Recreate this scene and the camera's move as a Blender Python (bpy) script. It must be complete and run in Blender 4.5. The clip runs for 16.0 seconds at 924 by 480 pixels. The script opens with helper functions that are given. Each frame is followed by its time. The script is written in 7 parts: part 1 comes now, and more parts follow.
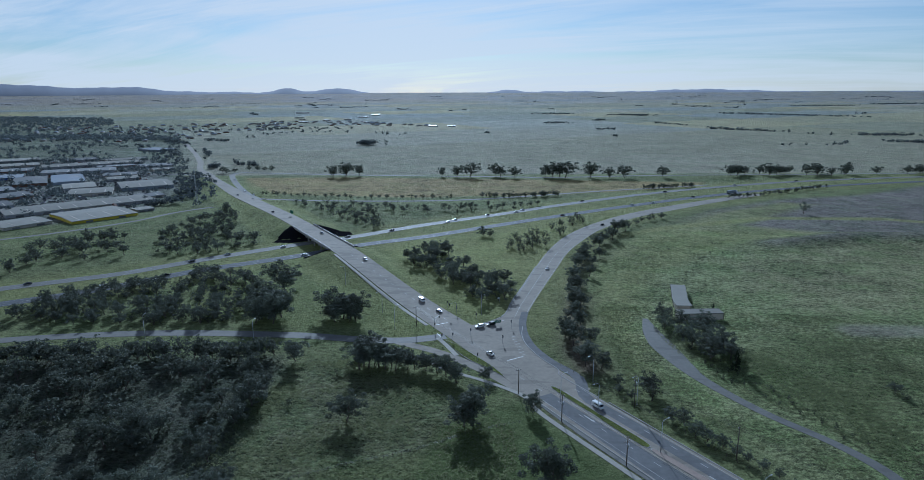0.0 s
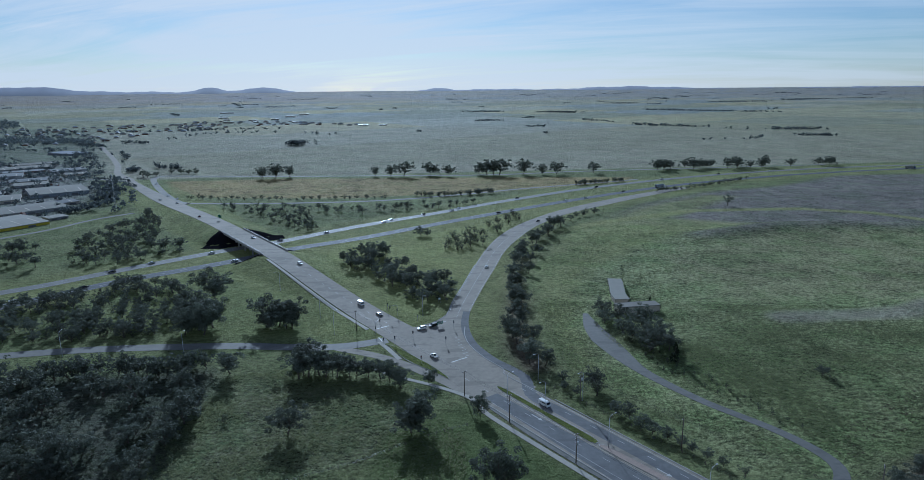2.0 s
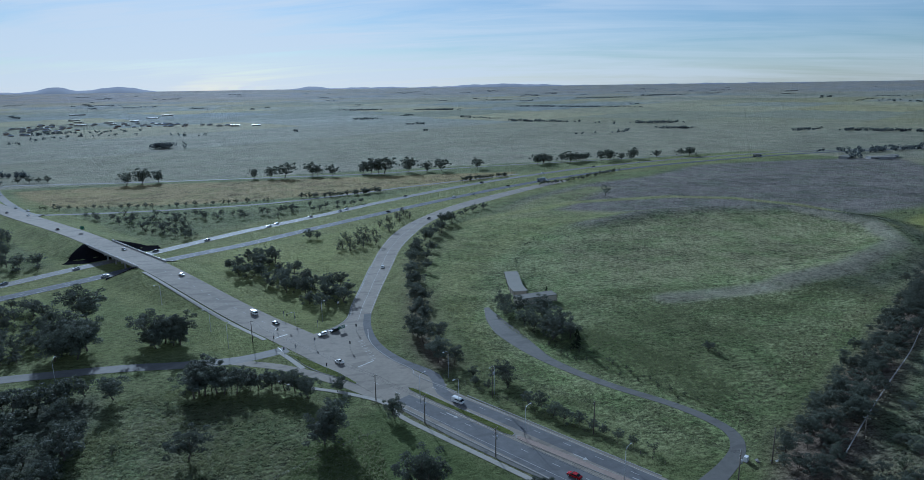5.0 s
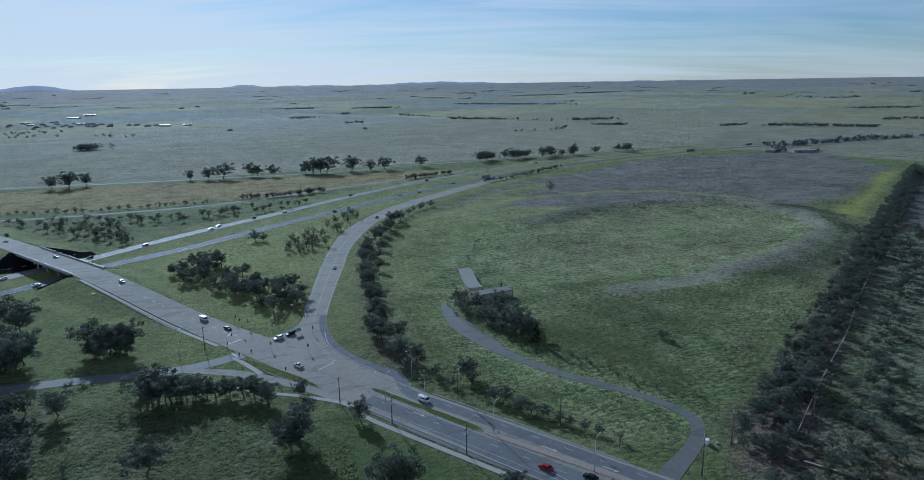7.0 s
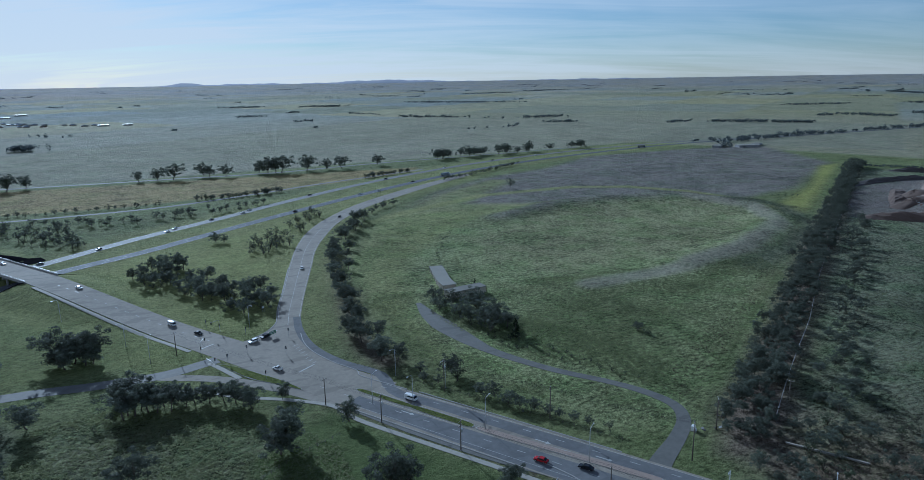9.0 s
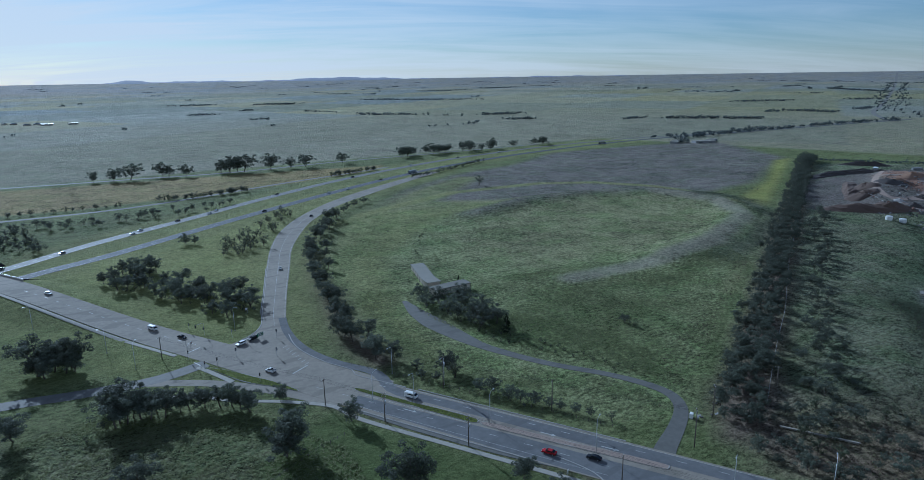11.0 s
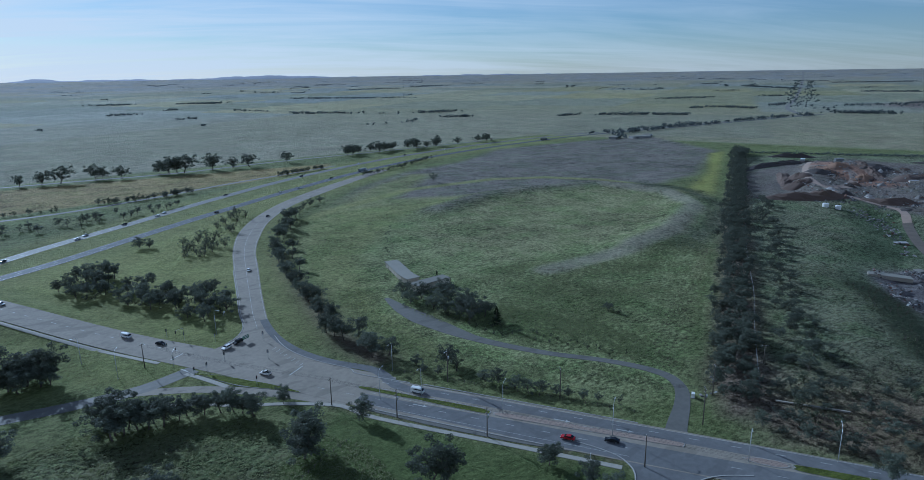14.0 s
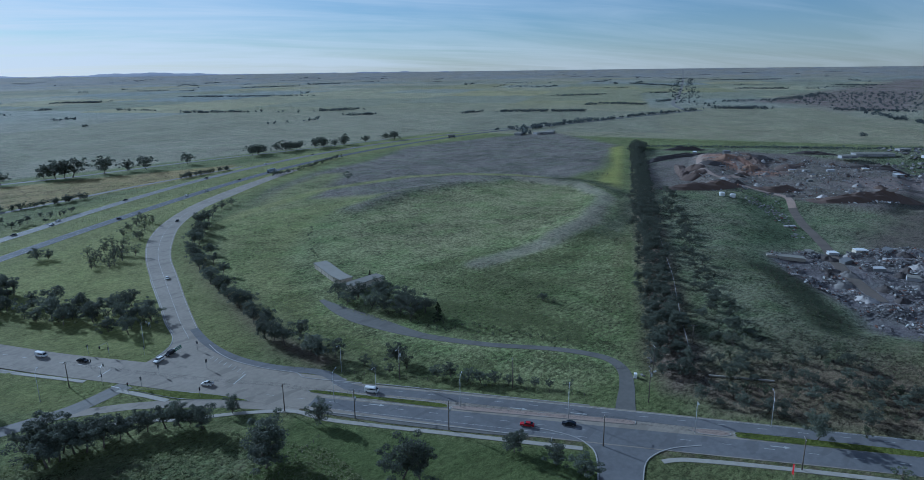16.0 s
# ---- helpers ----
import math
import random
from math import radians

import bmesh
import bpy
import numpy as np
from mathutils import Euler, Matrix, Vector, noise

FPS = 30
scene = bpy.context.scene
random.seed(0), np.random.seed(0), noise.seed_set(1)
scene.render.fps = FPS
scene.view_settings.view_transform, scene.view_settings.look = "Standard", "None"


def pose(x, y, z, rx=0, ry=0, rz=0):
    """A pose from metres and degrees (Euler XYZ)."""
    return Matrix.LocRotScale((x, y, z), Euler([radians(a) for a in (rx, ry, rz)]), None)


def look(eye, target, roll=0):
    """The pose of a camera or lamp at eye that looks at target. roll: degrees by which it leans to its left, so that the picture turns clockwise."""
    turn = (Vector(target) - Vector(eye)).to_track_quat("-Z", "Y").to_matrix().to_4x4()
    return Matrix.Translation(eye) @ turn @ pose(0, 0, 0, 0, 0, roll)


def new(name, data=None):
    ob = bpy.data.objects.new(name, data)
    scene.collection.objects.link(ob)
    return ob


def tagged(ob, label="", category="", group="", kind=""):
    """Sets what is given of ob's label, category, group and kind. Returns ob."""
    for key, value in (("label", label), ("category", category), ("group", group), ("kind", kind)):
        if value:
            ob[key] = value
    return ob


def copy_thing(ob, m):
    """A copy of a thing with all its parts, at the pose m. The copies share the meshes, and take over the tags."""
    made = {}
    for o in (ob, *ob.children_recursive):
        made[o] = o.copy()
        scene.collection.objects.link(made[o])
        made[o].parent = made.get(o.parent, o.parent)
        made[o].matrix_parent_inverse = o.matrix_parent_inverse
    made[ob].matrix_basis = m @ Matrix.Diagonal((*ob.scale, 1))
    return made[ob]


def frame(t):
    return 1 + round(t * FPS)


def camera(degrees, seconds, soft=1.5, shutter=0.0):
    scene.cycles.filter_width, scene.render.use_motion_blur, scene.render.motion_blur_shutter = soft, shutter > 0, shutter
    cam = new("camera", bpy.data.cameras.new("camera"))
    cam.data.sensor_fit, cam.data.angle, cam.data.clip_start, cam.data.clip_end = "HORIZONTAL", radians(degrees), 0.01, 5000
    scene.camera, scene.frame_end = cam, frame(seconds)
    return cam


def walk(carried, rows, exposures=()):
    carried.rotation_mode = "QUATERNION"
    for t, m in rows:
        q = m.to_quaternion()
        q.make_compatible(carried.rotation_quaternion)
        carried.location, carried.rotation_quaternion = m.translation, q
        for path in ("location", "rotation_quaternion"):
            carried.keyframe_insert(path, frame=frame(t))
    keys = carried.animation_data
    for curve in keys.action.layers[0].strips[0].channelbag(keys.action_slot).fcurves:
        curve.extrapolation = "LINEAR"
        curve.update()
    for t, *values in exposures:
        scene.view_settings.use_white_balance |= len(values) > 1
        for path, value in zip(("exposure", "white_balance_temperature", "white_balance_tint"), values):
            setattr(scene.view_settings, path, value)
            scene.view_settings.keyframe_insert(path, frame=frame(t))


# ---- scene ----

EXPOSURES = [(0, -0.31, 4440, 4), (8, -0.33, 4400, 3), (16, -0.31, 4290, 4)]
# ---- camera ----
# seconds, x, y, z, yaw, pitch, roll (degrees)
ROWS = [
    (0.0, 0.00, 0.00, 114.00, 0.000, -13.123, -0.236),
    (0.5, -0.50, 1.48, 113.84, -1.328, -13.140, -0.290),
    (1.0, -1.10, 2.88, 113.72, -2.825, -13.192, -0.370),
    (1.5, -1.77, 4.08, 113.75, -4.190, -13.245, -0.469),
    (2.0, -2.49, 5.07, 113.75, -6.013, -13.305, -0.537),
    (2.5, -3.39, 6.16, 113.63, -8.137, -13.372, -0.600),
    (3.0, -4.60, 7.11, 113.47, -10.391, -13.415, -0.650),
    (3.5, -5.85, 7.95, 113.28, -12.020, -13.448, -0.693),
    (4.0, -7.14, 8.70, 113.22, -13.640, -13.489, -0.752),
    (6.5, -15.56, 12.37, 112.90, -20.931, -13.764, -0.873),
    (7.0, -17.63, 13.23, 112.83, -22.245, -13.833, -0.909),
    (7.5, -20.06, 14.21, 112.77, -23.462, -13.901, -0.961),
    (8.0, -22.74, 15.43, 112.65, -24.627, -13.953, -0.973),
    (8.5, -25.77, 17.00, 112.54, -25.727, -13.991, -0.970),
    (9.0, -28.97, 18.66, 112.35, -26.843, -14.058, -0.948),
    (11.5, -46.36, 27.33, 112.46, -31.935, -14.389, -0.899),
    (12.0, -50.19, 29.49, 112.22, -32.979, -14.430, -0.903),
    (12.5, -53.76, 31.83, 111.85, -33.830, -14.458, -0.904),
    (13.0, -57.26, 34.32, 111.45, -34.651, -14.488, -0.940),
    (13.5, -60.82, 36.88, 111.06, -35.801, -14.500, -0.935),
    (14.0, -64.32, 39.33, 110.80, -37.228, -14.540, -0.888),
    (14.5, -67.72, 41.73, 110.73, -39.053, -14.611, -0.802),
    (15.0, -71.21, 44.13, 110.70, -41.501, -14.705, -0.736),
    (15.5, -74.68, 46.50, 110.70, -43.841, -14.778, -0.707),
    (16.0, -78.09, 48.97, 110.94, -46.215, -14.857, -0.732),
]
cam = camera(71.17, 16.0, soft=0.8)


def aim(x, y, z, yaw, pitch, roll):
    a, b = radians(yaw), radians(pitch)
    ahead = Vector((-math.sin(a) * math.cos(b), math.cos(a) * math.cos(b), math.sin(b)))
    eye = Vector((x, y, z))
    return look(eye, eye + ahead * 100, roll)


walk(cam, [(t, aim(*row)) for t, *row in ROWS], EXPOSURES)

# ---- world and sun ----
SUN_ELEV, SUN_AZ = radians(21.5), radians(-4)  # azimuth from +y towards +x
world = bpy.data.worlds.new("sky")
scene.world = world
world.use_nodes = True
wn, wl = world.node_tree.nodes, world.node_tree.links
wn.clear()
w_out = wn.new("ShaderNodeOutputWorld")
w_bg = wn.new("ShaderNodeBackground")
w_sky = wn.new("ShaderNodeTexSky")
w_sky.sky_type = "NISHITA"
w_sky.sun_disc = False
w_sky.sun_elevation, w_sky.sun_rotation = SUN_ELEV, SUN_AZ
w_sky.altitude, w_sky.air_density, w_sky.dust_density, w_sky.ozone_density = 200, 1.0, 0.2, 2.5
w_bg.inputs["Strength"].default_value = 0.066
# thin cirrus: noise on a flat layer overhead, drawn out along one direction
w_tc = wn.new("ShaderNodeTexCoord")
w_sep = wn.new("ShaderNodeSeparateXYZ")
wl.new(w_tc.outputs["Generated"], w_sep.inputs[0])


def w_math(op, a, b=None, clamp=False):
    n = wn.new("ShaderNodeMath")
    n.operation, n.use_clamp = op, clamp
    for k, v in enumerate((a, b)):
        if v is None:
            continue
        if isinstance(v, (int, float)):
            n.inputs[k].default_value = v
        else:
            wl.new(v, n.inputs[k])
    return n.outputs[0]


w_up = w_math("ADD", w_math("MAXIMUM", w_sep.outputs["Z"], 0.0), 0.13)
w_cx, w_cy = w_math("DIVIDE", w_sep.outputs["X"], w_up), w_math("DIVIDE", w_sep.outputs["Y"], w_up)
w_vec = wn.new("ShaderNodeCombineXYZ")
wl.new(w_cx, w_vec.inputs[0]), wl.new(w_cy, w_vec.inputs[1])


def w_noise(scale, turn, stretch, detail, rough, warp):
    m = wn.new("ShaderNodeMapping")
    m.vector_type = "TEXTURE"
    m.inputs["Rotation"].default_value = (0, 0, radians(turn))
    m.inputs["Scale"].default_value = (1 / stretch, 1, 1)
    wl.new(w_vec.outputs[0], m.inputs[0])
    n = wn.new("ShaderNodeTexNoise")
    n.inputs["Scale"].default_value, n.inputs["Detail"].default_value = scale, detail
    n.inputs["Roughness"].default_value, n.inputs["Distortion"].default_value = rough, warp
    wl.new(m.outputs[0], n.inputs["Vector"])
    return n.outputs["Fac"]


w_veil = w_noise(0.42, -12, 0.5, 4, 0.5, 0.6)
w_streak = w_noise(2.0, -26, 0.22, 7, 0.62, 1.0)
w_mask = w_math("ADD", w_math("MULTIPLY", w_veil, 1.5), w_math("MULTIPLY", w_streak, 0.85))
w_haze = w_math("MULTIPLY", w_math("SUBTRACT", 0.16, w_sep.outputs["Z"]), 2.2, True)
w_mask = w_math("MULTIPLY", w_math("SUBTRACT", w_mask, 0.92), 2.6, True)
w_clear = w_math("SUBTRACT", 1.25, w_math("MULTIPLY", w_sep.outputs["Z"], 1.1), True)  # thin overhead, thickest low down
w_mask = w_math("MULTIPLY", w_mask, w_clear)
w_east = w_math("SUBTRACT", 0.95, w_math("MULTIPLY", w_sep.outputs["X"], 0.75), True)  # the cirrus thins out to the east
w_haze = w_math("MULTIPLY", w_haze, w_math("SUBTRACT", 1.0, w_math("MULTIPLY", w_sep.outputs["X"], 0.5), True))
w_mask = w_math("ADD", w_math("MULTIPLY", w_mask, w_east), w_haze, True)
w_cloud = wn.new("ShaderNodeMix")
w_cloud.data_type = "RGBA"
w_cloud.inputs["B"].default_value = (14.2, 12.4, 10.4, 1)
wl.new(w_sky.outputs[0], w_cloud.inputs["A"])
wl.new(w_math("MULTIPLY", w_mask, 0.85), w_cloud.inputs["Factor"])
wl.new(w_cloud.outputs["Result"], w_bg.inputs["Color"])
wl.new(w_bg.outputs[0], w_out.inputs["Surface"])

sun_data = bpy.data.lights.new("sun", "SUN")
sun_data.energy, sun_data.angle, sun_data.color = 5.0, radians(0.6), (1.0, 0.93, 0.82)
sun = new("sun", sun_data)
sun_dir = Vector((math.sin(SUN_AZ) * math.cos(SUN_ELEV), math.cos(SUN_AZ) * math.cos(SUN_ELEV), math.sin(SUN_ELEV)))
sun.matrix_world = look(sun_dir * 300 + Vector((0, 300, 0)), (0, 300, 0))


# ---- materials ----
class Nodes:
    """A node material that is put together call by call."""

    def __init__(self, name, rough=0.8, metal=0.0):
        self.mat = bpy.data.materials.new(name)
        self.mat.use_nodes = True
        self.n, self.l = self.mat.node_tree.nodes, self.mat.node_tree.links
        self.bsdf = self.n["Principled BSDF"]
        self.bsdf.inputs["Roughness"].default_value = rough
        self.bsdf.inputs["Metallic"].default_value = metal
        self.coords = self.n.new("ShaderNodeTexCoord").outputs["Object"]

    def put(self, value, socket):
        if isinstance(value, bpy.types.NodeSocket):
            self.l.new(value, socket)
        elif isinstance(value, (tuple, list)):
            socket.default_value = (*value[:3], 1) if len(socket.default_value) == 4 else value
        else:
            socket.default_value = value

    def noise(self, scale, detail=4, rough=0.55, stretch=(1, 1, 1), turn=0.0, coords=None):
        m = self.n.new("ShaderNodeMapping")
        m.inputs["Scale"].default_value = stretch
        m.inputs["Rotation"].default_value = (0, 0, radians(turn))
        self.l.new(coords or self.coords, m.inputs[0])
        t = self.n.new("ShaderNodeTexNoise")
        t.inputs["Scale"].default_value, t.inputs["Detail"].default_value, t.inputs["Roughness"].default_value = scale, detail, rough
        self.l.new(m.outputs[0], t.inputs["Vector"])
        return t.outputs["Fac"]

    def math(self, op, a, b=0.0, clamp=False):
        m = self.n.new("ShaderNodeMath")
        m.operation, m.use_clamp = op, clamp
        self.put(a, m.inputs[0]), self.put(b, m.inputs[1])
        return m.outputs[0]

    def band(self, value, low, high):
        m = self.n.new("ShaderNodeMapRange")
        self.put(value, m.inputs["Value"])
        m.inputs["From Min"].default_value, m.inputs["From Max"].default_value = low, high
        return m.outputs["Result"]

    def mix(self, fac, a, b, blend="MIX"):
        m = self.n.new("ShaderNodeMix")
        m.data_type, m.blend_type = "RGBA", blend
        self.put(fac, m.inputs["Factor"]), self.put(a, m.inputs["A"]), self.put(b, m.inputs["B"])
        return m.outputs["Result"]

    def scaled(self, colour, fac):
        """The colour times a number from a socket."""
        c = self.n.new("ShaderNodeCombineXYZ")
        for k in range(3):
            self.l.new(fac, c.inputs[k])
        return self.mix(1.0, colour, c.outputs[0], "MULTIPLY")

    def random(self):
        return self.n.new("ShaderNodeObjectInfo").outputs["Random"]

    def bump(self, height, strength, distance):
        b = self.n.new("ShaderNodeBump")
        b.inputs["Strength"].default_value, b.inputs["Distance"].default_value = strength, distance
        self.l.new(height, b.inputs["Height"])
        self.l.new(b.outputs[0], self.bsdf.inputs["Normal"])

    def done(self, colour):
        self.put(colour, self.bsdf.inputs["Base Color"])
        return self.mat


def simple(name, colour, rough=0.6, metal=0.0, var=0.25, scale=1.5, fine=18.0, vary=0.0, bump=0.0, gloss=0.35):
    """A plain surface with blotches, fine grain and, if wanted, a shade of its own for each object."""
    m = Nodes(name, rough, metal)
    m.bsdf.inputs["Specular IOR Level"].default_value = gloss
    f = m.math("ADD", m.math("MULTIPLY", m.noise(scale), var * 1.4), m.math("MULTIPLY", m.noise(fine, 2), var * 0.6))
    f = m.math("ADD", f, 1 - var)
    if vary:
        f = m.math("MULTIPLY", f, m.math("ADD", m.math("MULTIPLY", m.random(), 2 * vary), 1 - vary))
    if bump:
        m.bump(m.noise(fine, 3), 0.6, bump)
    return m.done(m.scaled((*colour, 1), f))


def ground_material():
    m = Nodes("ground_cover", 0.95)
    m.bsdf.inputs["Specular IOR Level"].default_value = 0.08
    a = m.n.new("ShaderNodeAttribute")
    a.attribute_name = "cover"
    tint, dry = a.outputs["Color"], a.outputs["Alpha"]
    broad, mid = m.noise(0.014, 6, 0.62), m.noise(0.075, 6, 0.68)
    tuft, blade = m.noise(0.36, 6, 0.78, (1, 1.6, 1), 20), m.noise(1.3, 4, 0.75, (1, 1.4, 1), 40)
    streak = m.noise(0.13, 6, 0.7, (0.25, 1.6, 1), -28)
    rank = m.noise(0.21, 6, 0.75, (0.8, 1.5, 1), 10)
    f = m.math("ADD", m.math("MULTIPLY", m.band(broad, 0.34, 0.66), 0.4), m.math("MULTIPLY", m.band(mid, 0.36, 0.64), 0.48))
    f = m.math("ADD", f, m.math("MULTIPLY", m.band(tuft, 0.42, 0.58), 0.8))
    f = m.math("ADD", f, m.math("MULTIPLY", m.band(streak, 0.32, 0.7), 0.34))
    f = m.math("ADD", f, m.math("MULTIPLY", m.band(blade, 0.38, 0.62), 0.62))
    rough = m.math("MINIMUM", m.math("ADD", m.math("MULTIPLY", dry, 2.3), 0.3), 1.75)  # mown verges are evener than rank grass
    f = m.math("MAXIMUM", m.math("ADD", m.math("MULTIPLY", m.math("SUBTRACT", f, 1.32), rough), 1.36), 0.32)
    col = m.scaled(tint, f)
    lush = m.math("MULTIPLY", m.band(m.noise(0.031, 6, 0.68), 0.47, 0.58), m.math("MULTIPLY", dry, 1.3), True)
    col = m.mix(lush, col, m.mix(1.0, col, (0.8, 0.93, 0.76), "MULTIPLY"))
    weeds = m.math("MULTIPLY", m.band(rank, 0.55, 0.66), m.math("MULTIPLY", dry, 1.2), True)  # darker broad-leaved weeds
    col = m.mix(weeds, col, m.mix(1.0, col, (0.5, 0.62, 0.5), "MULTIPLY"))
    straw = m.math("MULTIPLY", m.math("MULTIPLY", m.band(mid, 0.47, 0.72), m.band(streak, 0.38, 0.68)), dry, True)
    col = m.mix(straw, col, (0.215, 0.198, 0.122))
    m.bump(m.math("ADD", m.math("ADD", m.math("MULTIPLY", tuft, 1.2), m.math("MULTIPLY", blade, 0.4)), m.math("MULTIPLY", mid, 1.3)), 1.0, 2.4)
    return m.done(m.mix(1.0, col, (1.06, 1.0, 1.04), "MULTIPLY"))


def asphalt(name, colour, patch=0.5, rough=0.78, gloss=0.24):
    m = Nodes(name, rough)
    m.bsdf.inputs["Specular IOR Level"].default_value = gloss
    big, mid, grain = m.noise(0.05, 4), m.noise(0.5, 4, 0.6), m.noise(9, 2)
    f = m.math("ADD", m.math("MULTIPLY", m.band(big, 0.3, 0.7), 0.2), m.math("MULTIPLY", m.band(mid, 0.3, 0.7), 0.22))
    f = m.math("ADD", m.math("ADD", f, m.math("MULTIPLY", grain, 0.16)), 0.72)
    col = m.scaled((*colour, 1), f)
    seal = m.math("MULTIPLY", m.band(m.noise(0.22, 3, 0.4, (0.35, 1, 1), 30), 0.58, 0.62), patch, True)
    col = m.mix(seal, col, tuple(c * 0.72 for c in colour))
    m.bump(grain, 0.3, 0.01)
    return m.done(col)


def leaf_material(name, colour, young, vary=0.35, through_light=0.3):
    m = Nodes(name, 0.75)
    m.bsdf.inputs["Specular IOR Level"].default_value = 0.15
    isl = m.n.new("ShaderNodeNewGeometry").outputs["Random Per Island"]
    col = m.mix(m.math("POWER", isl, 2.0), (*colour, 1), (*young, 1))
    f = m.math("ADD", m.math("MULTIPLY", m.random(), 2 * vary), 1 - vary)
    col = m.scaled(col, f)
    tr = m.n.new("ShaderNodeBsdfTranslucent")
    m.put(m.mix(0.5, col, (*young, 1)), tr.inputs["Color"])
    mixer = m.n.new("ShaderNodeMixShader")
    mixer.inputs[0].default_value = through_light
    m.l.new(m.bsdf.outputs[0], mixer.inputs[1]), m.l.new(tr.outputs[0], mixer.inputs[2])
    m.l.new(mixer.outputs[0], m.n["Material Output"].inputs["Surface"])
    return m.done(col)


